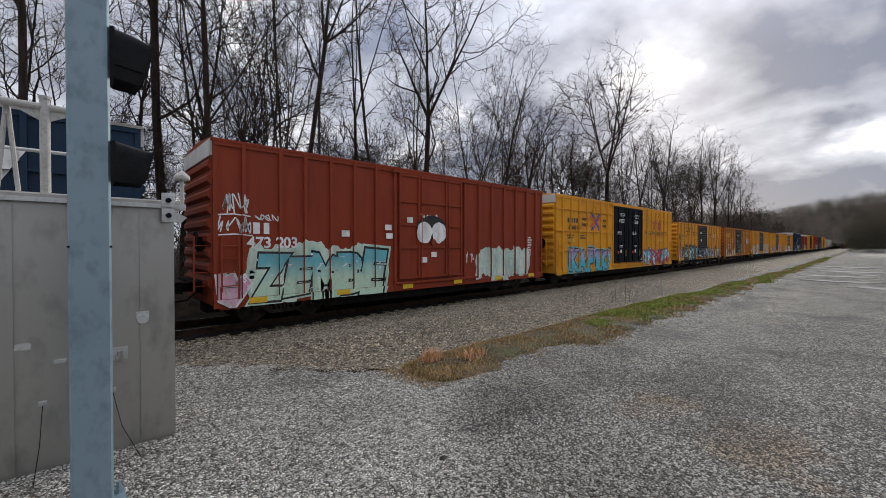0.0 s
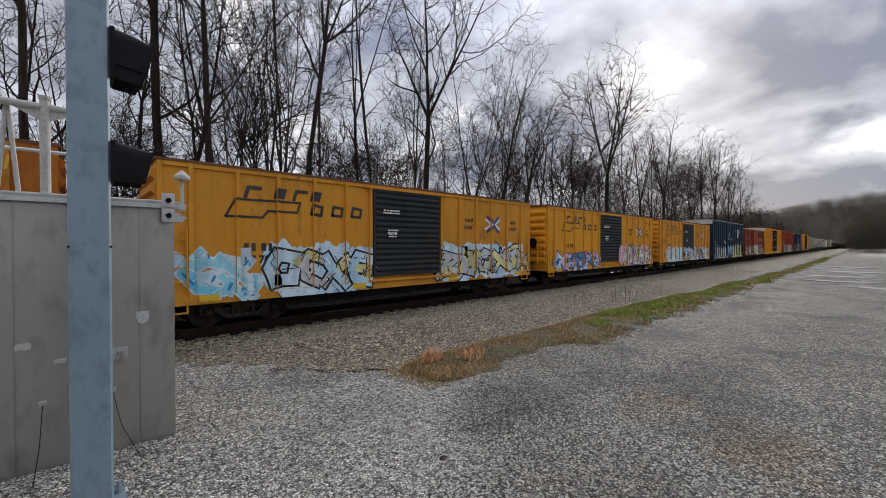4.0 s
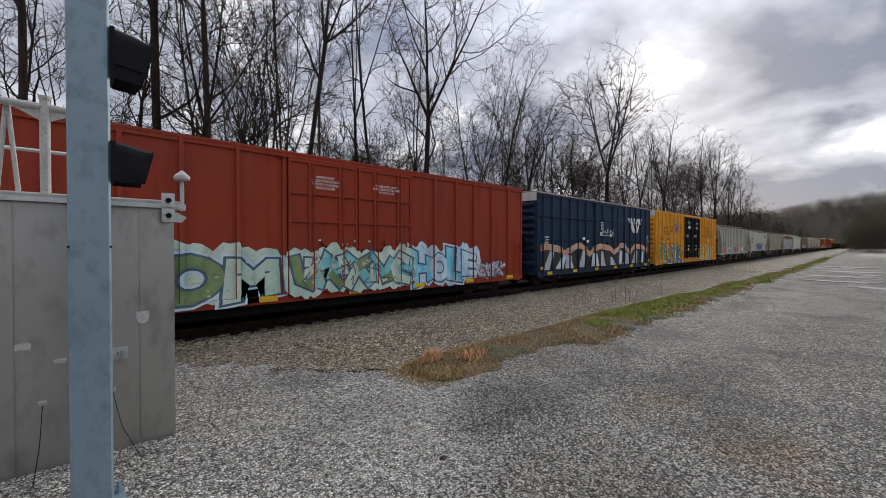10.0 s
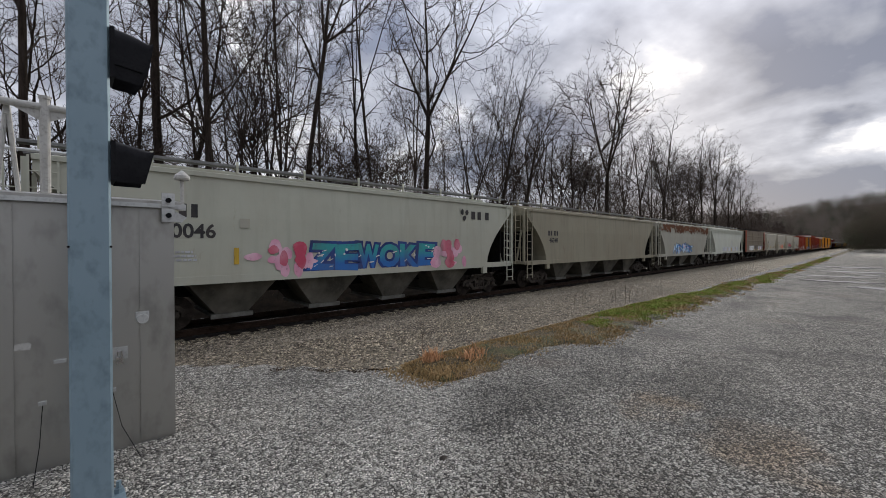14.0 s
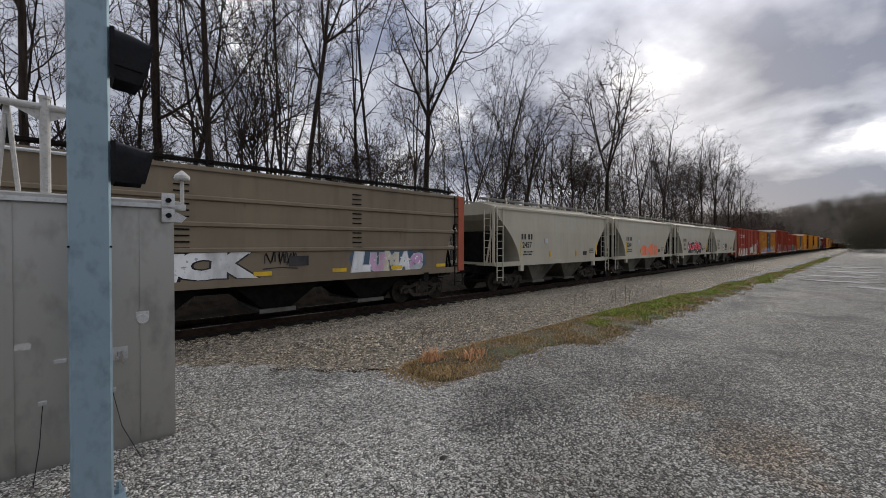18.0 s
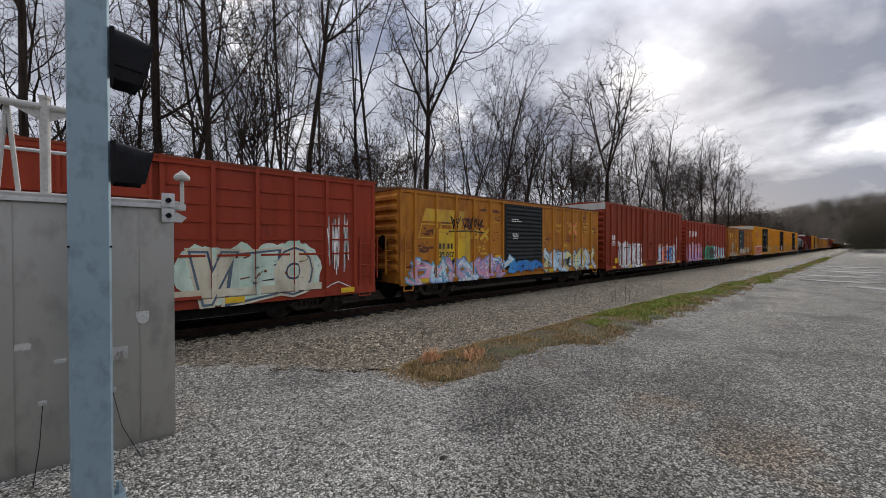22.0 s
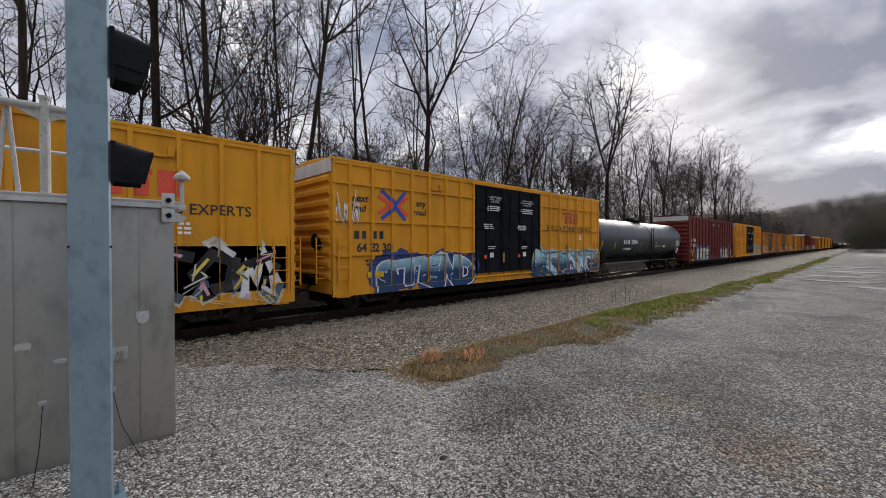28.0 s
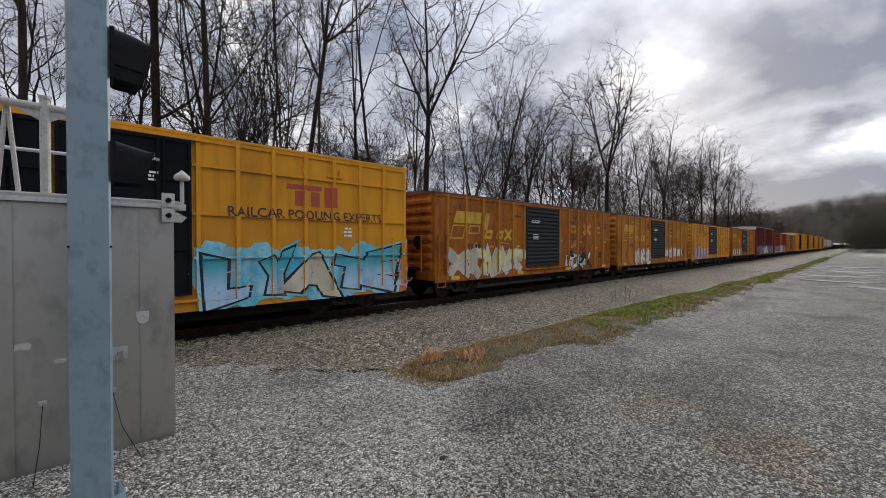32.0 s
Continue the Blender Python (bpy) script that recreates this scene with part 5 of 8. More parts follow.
def hopper_car(left, right, label, mat, top=3.82, roof=4.12, sill=1.22, bays=3, dark=None, ribs=(), name="hopper_car", curved=0.1, trim=None, walk_mat=None, slope=1.9, sill_mat=None):
    """A covered hopper: smooth or ribbed sides, slope sheets at the ends in an open frame, outlet bays below."""
    car = new_car(name, left, right, label, "freight car")
    h = (right - left) / 2
    car["face"] = -HALF - curved * 0.16
    trim, dark, walk_mat = trim or mat, dark or M_UNDER, walk_mat or M_ZINC
    # body: section across the car, drawn out along it; the ends slope in below
    low = -HALF - curved * 0.1
    sec = [(low, sill), (low, sill + 0.9), (-HALF - curved * 0.14, (sill + top) / 2 + 0.3), (-HALF + 0.02, top), (-HALF + 0.22, top + 0.1), (-0.55, roof), (0.55, roof),
           (HALF - 0.22, top + 0.1), (HALF - 0.02, top), (HALF + curved * 0.14, (sill + top) / 2 + 0.3), (-low, sill + 0.9), (-low, sill)]
    mb = Mb()
    zmid = (sill + top) * 0.5

    def inset(z):
        """How far the end slopes in at the height z."""
        u = min(1.0, (z - sill) / (top - 0.35 - sill))
        return 0.12 + (slope - 0.12) * (1 - u ** 1.7)
    rows = []
    zs = [sill + (top - sill) * i / 10 for i in range(11)] + [top + 0.1, roof]

    def halfw(z):
        for (y0, z0), (y1, z1) in zip(sec[:5], sec[1:6]):
            if z0 <= z <= z1:
                return y0 + (y1 - y0) * (z - z0) / (z1 - z0)
        return -0.55
    for z in zs:
        rows.append((halfw(z), z, inset(z)))
    for y, z, e in rows:
        mb.v += [(-h + e, y, z), (h - e, y, z), (h - e, -y, z), (-h + e, -y, z)]
    for i in range(len(rows) - 1):
        a, b = 4 * i, 4 * i + 4
        for j in range(4):
            q = (j + 1) % 4
            mb.f.append((a + j, a + q, b + q, b + j))
    mb.f.append((0, 3, 2, 1))
    e = 4 * (len(rows) - 1)
    mb.f.append((e, e + 1, e + 2, e + 3))
    part("body", mb, mat, car)
    part("roof_edge", Mb().box(-h + 0.1, h - 0.1, -HALF - 0.035, -HALF + 0.05, top - 0.05, top + 0.06), mat, car)
    part("side_sill", Mb().box(-h + 0.15, h - 0.15, -HALF - 0.03, -HALF + 0.12, sill - 0.16, sill + 0.05), sill_mat or trim, car)
    part("far_side_sill", Mb().box(-h + 0.15, h - 0.15, HALF - 0.12, HALF + 0.03, sill - 0.16, sill + 0.05), sill_mat or trim, car)
    for p in ribs:
        part("side_rib", lambda: Mb().box(-0.035, 0.035, -0.05, 0.03, sill + 0.03, top - 0.04), mat, car, at=(p - h, -HALF - curved * 0.2, 0), key=("rib", sill, top))
    # open end frames with ladders
    for sx in (-1, 1):
        fr = Mb()
        for sy in (-1, 1):
            fr.box(sx * h - 0.05, sx * h + 0.05, sy * (HALF - 0.1) - 0.05, sy * (HALF - 0.1) + 0.05, sill, top)
            fr.tube([(sx * (h - 0.1), sy * 1.0, sill), (sx * (h - 0.5), sy * 1.0, zmid + 0.3)], 0.05, 6)
        fr.box(sx * h - 0.05, sx * h + 0.05, -HALF, HALF, sill - 0.12, sill + 0.02)
        part("end_frame", fr, trim, car)
        # black sheet added in the open end for the shade and dirt inside
        part("slope_sheet_brace", Mb().box(min(sx * (h - 0.75), sx * (h - 0.70)), max(sx * (h - 0.75), sx * (h - 0.70)), -1.45, 1.45, sill, zmid + 0.25), M_UNDER, car)
        part("end_deck", Mb().box(min(sx * h, sx * (h - slope)), max(sx * h, sx * (h - slope)), -HALF + 0.12, HALF - 0.12, sill - 0.1, sill - 0.04), dark, car)
        part("ladder", lambda: ladder_mesh(top - 0.35, 0.44, 0.34), trim, car, at=(sx * (h - 0.28), -HALF - 0.06, 0.38), key=("hopladder", top))
        part("end_ladder", lambda: ladder_mesh(top - 1.2, 0.44, 0.34), trim, car, at=(sx * (h + 0.10), -HALF + 0.4, 1.1), key=("hopendladder", top))
        part("jacking_pad", Mb().box(sx * (h - 2.05) - 0.13, sx * (h - 2.05) + 0.13, -HALF - 0.04, -HALF + 0.1, sill - 0.42, sill - 0.1), trim, car)
    # outlet bays
    part("centre_sill", Mb().box(-h + 0.2, h - 0.2, -0.3, 0.3, 0.62, sill - 0.05), M_UNDER, car)
    span = 2 * (h - 2.6)
    for i in range(bays):
        c = -span / 2 + span * (i + 0.5) / bays
        hw = span / bays / 2
        mb = Mb()
        k = len(mb.v)
        top_r, bot = [(-hw * 0.9, -1.44), (hw * 0.9, -1.44), (hw * 0.9, 1.44), (-hw * 0.9, 1.44)], [(-0.42, -1.1), (0.42, -1.1), (0.42, 1.1), (-0.42, 1.1)]
        mb.v += [(c + a, b, sill - 0.02) for a, b in top_r] + [(c + a, b, 0.17) for a, b in bot]
        mb.f += [(k + j, k + (j + 1) % 4, k + 4 + (j + 1) % 4, k + 4 + j) for j in range(4)] + [(k + 7, k + 6, k + 5, k + 4)]
        part("outlet_bay", mb, dark, car)
        part("outlet_gate", Mb().box(c - 0.50, c + 0.50, -1.1, 1.1, 0.08, 0.17).box(c - 0.54, c + 0.54, -1.18, -1.1, 0.05, 0.17), M_GATE, car)
    # roof: hatches and running boards on brackets
    part("hatch_cover", Mb().box(-h + 0.7, h - 0.7, -0.32, 0.32, roof, roof + 0.12), mat, car)
    wb = Mb().box(-h - 0.15, h + 0.15, -1.0, -0.68, roof + 0.14, roof + 0.21)
    part("running_board", wb, walk_mat, car)
    part("running_board", Mb().box(-h - 0.15, h + 0.15, 0.68, 0.95, roof + 0.17, roof + 0.21), walk_mat, car)
    n = 9
    for i in range(n):
        x = -h + 0.2 + (2 * h - 0.4) * i / (n - 1)
        part("board_bracket", lambda: Mb().box(-0.03, 0.03, -0.98, -0.92, -0.14, 0.17).box(-0.03, 0.03, -0.98, -0.6, -0.02, 0.02), trim, car, at=(x, -0.04, roof + 0.13), key="bracket")
    running_gear(car, h, h - 1.75, (0.75, 1.05))
    return car


def tank_car(left, right, label, mat):
    car = new_car("tank_car", left, right, label, "freight car")
    h = (right - left) / 2
    r, zc = 1.46, 2.48
    car["face"] = -r - 0.01
    shell = Mb()
    pts, rad = [], []
    for i in range(11):
        a = i / 10 * math.pi / 2
        pts.append((-h + 0.58 - 0.58 * math.cos(a), 0, zc))
        rad.append(max(0.02, r * math.sin(a)))
    shell.tube(pts + [(-p[0], 0, zc) for p in pts][::-1], rad + rad[::-1], 56)
    part("tank_shell", shell, mat, car, smooth=True)
    for q in range(1, 6):
        x = -h + 0.8 + (2 * h - 1.6) * q / 6
        part("weld_seam", Mb().tube([(x - 0.012, 0, zc), (x + 0.012, 0, zc)], r + 0.004, 56), mat, car)
    part("jacket_band", Mb().tube([(0.55, 0, zc), (0.63, 0, zc)], r + 0.02, 40), M_UNDER, car)
    part("manway_platform", Mb().box(-0.9, 0.9, -0.75, 0.75, zc + r + 0.02, zc + r + 0.08), M_UNDER, car)
    part("manway", Mb().tube([(0, 0, zc + r - 0.1), (0, 0, zc + r + 0.3)], 0.35, 16), M_UNDER, car)
    hr = Mb()
    for x in (-1.1, 0, 1.1):
        hr.tube([(x, -0.8, zc + r - 0.3), (x, -0.8, zc + r + 0.85)], 0.02, 6)
    hr.tube([(-1.1, -0.8, zc + r + 0.85), (1.1, -0.8, zc + r + 0.85)], 0.02, 6)
    hr.tube([(-1.1, -0.8, zc + r + 0.45), (1.1, -0.8, zc + r + 0.45)], 0.02, 6)
    part("platform_railing", hr, M_UNDER, car)
    part("side_ladder", Mb().box(0.30, 0.33, -r - 0.16, -r - 0.12, 0.6, zc + 0.9).box(0.75, 0.78, -r - 0.16, -r - 0.12, 0.6, zc + 0.9), M_UNDER, car)
    for i in range(9):
        part("rung", lambda: Mb().tube([(0.31, -1.66, 0), (0.77, -1.66, 0)], 0.014, 6), M_UNDER, car, at=(0, 0, 0.75 + i * 0.31), key="tank_rung")
    part("brake_pipe", Mb().tube([(-h + 1.2, -1.3, 0.78), (h - 1.2, -1.3, 0.78)], 0.022, 6), M_ZINC, car)
    for i in range(8):
        x = -h + 1.4 + (2 * h - 2.8) * i / 7
        part("pipe_hanger", lambda: Mb().tube([(0, -1.3, 0.78), (0, -0.9, 1.4)], 0.016, 6), M_UNDER, car, at=(x, 0, 0), key="tank_post")
    for sx in (-1, 1):
        part("saddle", Mb().box(sx * (h - 1.32) - 0.4, sx * (h - 1.32) + 0.4, -1.2, 1.2, 0.75, 1.5), M_UNDER, car)
        part("end_deck", Mb().box(sx * (h - 0.5) - 0.7, sx * (h - 0.5) + 0.7, -1.45, 1.45, 0.95, 1.05), M_UNDER, car)
        part("end_grab_rail", Mb().tube([(sx * (h - 0.9), -1.45, 1.0), (sx * (h + 0.05), -1.45, 1.95), (sx * (h + 0.1), 1.45, 1.95), (sx * (h - 0.9), 1.45, 1.0)], 0.022, 6), M_UNDER, car)
        part("end_ladder", lambda: ladder_mesh(1.3), M_UNDER, car, at=(sx * (h - 0.15), -1.5, 0.4), key="tankend")
    for x in (-h + 0.63, -h + 2.7, -1.2, 1.9, h - 2.7, h - 0.63):
        strip_mb = Mb()
        for i in range(8):
            a = radians(-7 - 2.9 * i)
            y, z = -(r + 0.008) * math.cos(a), zc + (r + 0.008) * math.sin(a)
            strip_mb.v += [(x - 0.05, y, z), (x + 0.05, y, z)]
        strip_mb.f += [(2 * i, 2 * i + 1, 2 * i + 3, 2 * i + 2) for i in range(7)]
        part("reflector", strip_mb, P_YEL, car)
    running_gear(car, h, h - 1.32, (0.75, 1.05))
    return car


# ---- paints of the cars
YEL = paint("boxcar_yellow", (0.66, 0.31, 0.028), 0.05)
YEL2 = paint("worn_boxcar_yellow", (0.60, 0.28, 0.036), 0.4)
ORA = paint("rusty_orange", (0.37, 0.125, 0.02), 1.0, (0.19, 0.06, 0.018), grime=0.55)
OPOST = paint("scuffed_orange_post", (0.44, 0.19, 0.03), 0.6, (0.2, 0.07, 0.022), grime=0.5)
ORA2 = paint("rusted_yellow", (0.43, 0.18, 0.03), 0.9, (0.24, 0.085, 0.026), grime=0.7)
RED = paint("oxide_red", (0.235, 0.042, 0.021), 0.08, (0.10, 0.03, 0.022))
FRED = paint("repainted_red_door", (0.29, 0.045, 0.02), 0.3, (0.13, 0.035, 0.02))
RED2 = paint("faded_red", (0.205, 0.047, 0.025), 0.5, (0.07, 0.028, 0.018), grime=0.8)
RED3 = paint("brick_red", (0.275, 0.043, 0.024), 0.2, (0.11, 0.035, 0.025))
MAR = paint("dark_maroon", (0.130, 0.022, 0.018), 0.1, (0.06, 0.02, 0.018))
BLU = paint("dark_blue", (0.013, 0.032, 0.075), 0.16, (0.05, 0.045, 0.05))
BLKD = paint("door_black", (0.007, 0.009, 0.012), 0.05, (0.012, 0.012, 0.012), 0.55, gloss=0.04)
BLKR = paint("rib_door_black", (0.032, 0.036, 0.036), 0.35, (0.05, 0.045, 0.04), gloss=0.05)
GRY = paint("hopper_grey", (0.38, 0.365, 0.295), 0.12, (0.24, 0.19, 0.13), grime=0.3)
CRE = paint("hopper_cream", (0.43, 0.397, 0.31), 0.05, (0.3, 0.24, 0.16), grime=0.25)
WHT = paint("hopper_white", (0.44, 0.44, 0.355), 0.10, (0.3, 0.26, 0.2), grime=0.3)
WHT2 = paint("bright_hopper_white", (0.56, 0.57, 0.475), 0.10, (0.34, 0.30, 0.22), grime=0.3)
TAN = paint("hopper_tan", (0.29, 0.265, 0.19), 0.25, (0.2, 0.15, 0.1), grime=0.5)
BRN = paint("hopper_brown", (0.205, 0.165, 0.112), 0.15, (0.09, 0.06, 0.045), grime=0.4)
SAL = paint("salmon_post", (0.36, 0.10, 0.07), 0.2)
TNK = paint("tank_black", (0.021, 0.029, 0.036), 0.02, (0.025, 0.03, 0.035), 0.4, grime=0.3, gloss=0.6)
CAPW = paint("end_white", (0.55, 0.54, 0.50), 0.3, (0.25, 0.2, 0.15))
GALR = two_tone("zinc_roof", (0.34, 0.33, 0.31), (0.24, 0.20, 0.17), 1.5, 0.6, 0.2)
RSTR = two_tone("rusty_roof", (0.19, 0.09, 0.05), (0.12, 0.06, 0.035), 1.5, 0.8)
OUT = two_tone("bay_grey", (0.14, 0.13, 0.105), (0.06, 0.055, 0.045), 1.3, 0.8)

S_ICE = spray("spray_ice", (0.45, 0.58, 0.55), (0.22, 0.42, 0.44))
S_TEAL = spray("spray_teal", (0.10, 0.34, 0.36), (0.22, 0.50, 0.50))
S_MINT = spray("spray_mint", (0.36, 0.50, 0.40), (0.52, 0.60, 0.50))
S_CYAN = spray("spray_cyan", (0.06, 0.40, 0.55), (0.28, 0.58, 0.66))
S_SKY = spray("spray_sky", (0.35, 0.52, 0.64), (0.55, 0.66, 0.70))
S_BLUE = spray("spray_blue", (0.03, 0.13, 0.40), (0.05, 0.24, 0.50))
S_NAVY = spray("spray_navy", (0.02, 0.035, 0.12), (0.03, 0.06, 0.2))
S_VIO = spray("spray_violet", (0.24, 0.22, 0.45), (0.10, 0.36, 0.50))
S_PINK = spray("spray_pink", (0.55, 0.24, 0.33), (0.62, 0.40, 0.46))
S_LILAC = spray("spray_lilac", (0.46, 0.28, 0.42), (0.56, 0.36, 0.44))
S_RED = spray("spray_red", (0.50, 0.03, 0.05), (0.38, 0.02, 0.03))
S_ORG = spray("spray_orange", (0.70, 0.16, 0.07), (0.62, 0.20, 0.12))
S_CREAM = spray("spray_cream", (0.55, 0.52, 0.40), (0.46, 0.42, 0.30))
S_YELL = spray("spray_yellow", (0.62, 0.50, 0.08), (0.55, 0.40, 0.05))
S_LEM = spray("spray_lemon", (0.60, 0.58, 0.28), (0.50, 0.46, 0.2))
S_GRN = spray("spray_green", (0.10, 0.17, 0.07), (0.20, 0.27, 0.12))
S_EMER = spray("spray_emerald", (0.02, 0.26, 0.13), (0.05, 0.36, 0.2))
S_RUSTY = spray("scraped_rust", (0.17, 0.05, 0.02), (0.10, 0.035, 0.018))
S_ROSE = spray("spray_rose", (0.42, 0.06, 0.10), (0.50, 0.20, 0.24))
S_SLATE = spray("spray_slate", (0.05, 0.08, 0.12), (0.09, 0.13, 0.17))
S_WHITE = spray("spray_white", (0.68, 0.68, 0.66), (0.52, 0.52, 0.50))
S_GREY = spray("spray_silver", (0.36, 0.37, 0.38), (0.50, 0.50, 0.50))
S_BLACK = spray("spray_black", (0.015, 0.015, 0.018), (0.03, 0.03, 0.03))
S_MUSH = spray("spray_peach", (0.52, 0.22, 0.12), (0.56, 0.34, 0.24))
S_PURP = spray("spray_plum", (0.20, 0.04, 0.16), (0.12, 0.03, 0.12))
G_KAP = spray("spray_cyan_to_violet", (0.05, 0.36, 0.46), (0.36, 0.30, 0.50), (1.0, 1.6))
G_ZEM = spray("spray_mint_to_teal", (0.42, 0.56, 0.42), (0.12, 0.36, 0.40), (1.0, 1.6))
G_TRI = spray("spray_lilac_to_pink", (0.40, 0.26, 0.50), (0.62, 0.34, 0.36), (0.9, 1.5))
G_STE = spray("spray_navy_to_sky", (0.015, 0.05, 0.12), (0.30, 0.52, 0.60), (1.0, 1.55))
G_SAB = spray("spray_black_to_red", (0.012, 0.012, 0.014), (0.56, 0.035, 0.05), (1.55, 1.62))
G_LYA = spray("spray_sky_to_teal", (0.34, 0.52, 0.68), (0.06, 0.36, 0.44), (0.95, 1.5))
G_ZEW = spray("spray_royal_to_teal", (0.03, 0.12, 0.34), (0.04, 0.26, 0.26), (1.5, 1.9))
S_FADY = spray("faded_lemon_lettering", (0.52, 0.32, 0.04), (0.46, 0.24, 0.03))
S_ARR = spray("arrow_red", (0.66, 0.085, 0.045), (0.58, 0.08, 0.05))
S_ARB = spray("arrow_blue", (0.025, 0.06, 0.40), (0.035, 0.07, 0.32))
S_MARK = spray("dull_red_lettering", (0.40, 0.07, 0.04), (0.34, 0.07, 0.05))


def cross_mark(car, x, z, w, h, a=S_ARR, b=S_ARB):
    """Two bent arrows that cross: a blue pair and a red pair."""
    y = face_at(car, x) - 0.008
    for k, (mat, pts_list) in enumerate(((a, ([(-0.5, 0.28), (-0.1, 0.0), (-0.5, -0.28)], [(0.5, 0.28), (0.14, 0.0), (0.5, -0.28)])),
                                         (b, ([(-0.40, 0.45), (0.02, 0.1), (0.02, -0.1), (-0.40, -0.45)], [(0.42, 0.45), (0.10, 0.06)], [(0.10, -0.06), (0.42, -0.45)])))):
        for q_i, pts in enumerate(pts_list):
            mb = Mb()
            stroke(mb, [(x + p * w, z + q * h) for p, q in pts], w * 0.115, y - 0.003 * k - 0.0008 * q_i)
            part("painted_arrow", mb, mat, car)


def red_mark(car, x, z, w, h, mat):
    """The owner's mark as plain shapes: three blocks under a bar."""
    mb, y = Mb(), car["face"] - 0.007
    mb.box(x - w * 0.5, x + w * 0.14, y, y + 0.003, z + h * 0.28, z + h * 0.5)
    for k, a in enumerate((-0.36, -0.06, 0.2)):
        mb.box(x + w * a, x + w * (a + 0.16 + 0.1 * (k == 2)), y, y + 0.003, z - h * 0.5, z + h * (0.2 if k < 2 else 0.5))
    part("owner_mark", mb, mat, car)


def initials(car, x, z, w, h, mat, n=4):
    """Owner's initials as plain bars."""
    y = car["face"] - 0.006
    for i in range(n):
        a = x - w / 2 + (w * 0.92) * i / n + (0.08 * w if i >= n / 2 and n > 2 else 0)
        part("initial_bar", Mb().box(a, a + w / n * (0.5 if i % 2 else 0.58), y, y + 0.003, z - h / 2, z + h / 2), mat, car)


def number(car, body, x, z, size, mat):
    lettering("car_number", body, size, x, z, mat, car, bold=0.012)


T_POSTS = (0.62, 1.5, 2.35, 3.25, 4.1, 5.0, 5.85, 6.66, 11.86, 12.8, 13.75, 14.7, 15.65, 16.6, 17.55)
T_GROUP = "tall yellow double-door boxcars"


def tall_yellow(left, num, label, paintmat=None, rails=(4.12, 2.88, 1.75), right=None, red=S_MARK, xm=2.4, high=False):
    """A tall yellow boxcar; xm: where the crossed arrows stand; high: number beside them, not below."""
    right = right or left + 18.55
    k = (right - left) - 18.55
    posts = tuple(p + (k if p > 9 else k * min(1, p / 6.7)) for p in T_POSTS)
    d0 = 6.78 + k * 0.8
    c = box_car(left, right, label, paintmat or YEL, 4.86, 0.62, posts, rails, ((d0, d0 + 2.42), (d0 + 2.47, d0 + 4.92)), BLKD, "plug", cap_mat=CAPW, roof_mat=YEL, stripes=0)
    c["group"] = T_GROUP
    h = (right - left) / 2
    ink = P_BLK
    lettering("lettering", "next\nload", 0.34, xm - 1.4 - h, 3.48, ink, c, slant=0.2, bold=0.008)
    lettering("lettering", "any\nroad", 0.34, xm + 1.28 - h, 3.48, ink, c, slant=0.2, bold=0.008)
    cross_mark(c, xm - h, 3.5, 1.2, 1.06)
    nx, nz = (xm - 2.75, 3.5) if high else (1.45, 2.42)
    initials(c, nx - h, nz, 1.3, 0.27, ink)
    if num:
        number(c, num, nx + 0.15 - h, nz - 0.45, 0.40, ink)
    stencil_bars(c, 1.6 - h, nz - 0.95, 0.8, 0.28, 2, ink, 4)
    stencil_bars(c, 3.0 - h, nz - 0.95, 0.8, 0.28, 2, ink, 5)
    part("yellow_notice", Mb().box(1.3 - h, 1.95 - h, -HALF - 0.068, -HALF - 0.060, 2.2 if high else 0.95, 2.4 if high else 1.15), P_YEL, c)
    xr = 15.0 + 0.7 * k
    red_mark(c, xr - h, 3.58, 1.7, 0.64, red)
    lettering("lettering", "RAILCAR POOLING EXPERTS", 0.385, xr - h, 2.98, ink, c, bold=0.004)
    # vent hatch near the eaves
    for vx in (4.2, 15.4):
        part("eave_bracket", Mb().box(vx - h, vx + 0.55 - h, -HALF - 0.075, -HALF, 4.22, 4.29).box(vx + 0.42 - h, vx + 0.55 - h, -HALF - 0.10, -HALF, 4.25, 4.46), paintmat or YEL, c)
    stencil_bars(c, 16.2 - h, 2.5, 0.4, 0.35, 3, P_WHT, 6)
    # door writing and hardware marks
    y = -HALF - 0.167
    for dx, txt in ((d0 + 1.22, "CLOSE THIS DOOR\nBEFORE CLOSING\nMAIN DOOR"), (d0 + 3.72, "CLOSE AND LOCK\nBOTH DOORS BEFORE\nMOVING CAR")):
        lettering("door_lettering", txt, 0.108, dx - h, 4.12, P_WHT, c, y=y + 0.01)
        stencil_bars(c, dx - h, 3.72, 1.1, 0.26, 3, P_WHT, int(dx * 9), y=y + 0.01, name="door_stencil")
        stencil_bars(c, dx - 0.4 - h, 2.9, 0.8, 0.26, 3, P_WHT, int(dx * 7), y=y + 0.01, name="door_stencil")
        stencil_bars(c, dx - 0.2 - h, 1.95, 0.6, 0.16, 2, P_WHT, int(dx * 5), y=y + 0.01, name="door_stencil")
        part("door_notice", Mb().box(dx - 0.35 - h, dx - 0.1 - h, y + 0.005, y + 0.02, 1.5, 1.72), P_WHT, c)
        part("door_notice", Mb().box(dx + 0.6 - h, dx + 0.7 - h, y + 0.005, y + 0.02, 1.25, 1.7), P_YEL, c)
        part("door_notice", Mb().box(dx - 0.75 - h, dx - 0.58 - h, y + 0.005, y + 0.02, 1.46, 1.62), S_ARR, c)
    return c, h


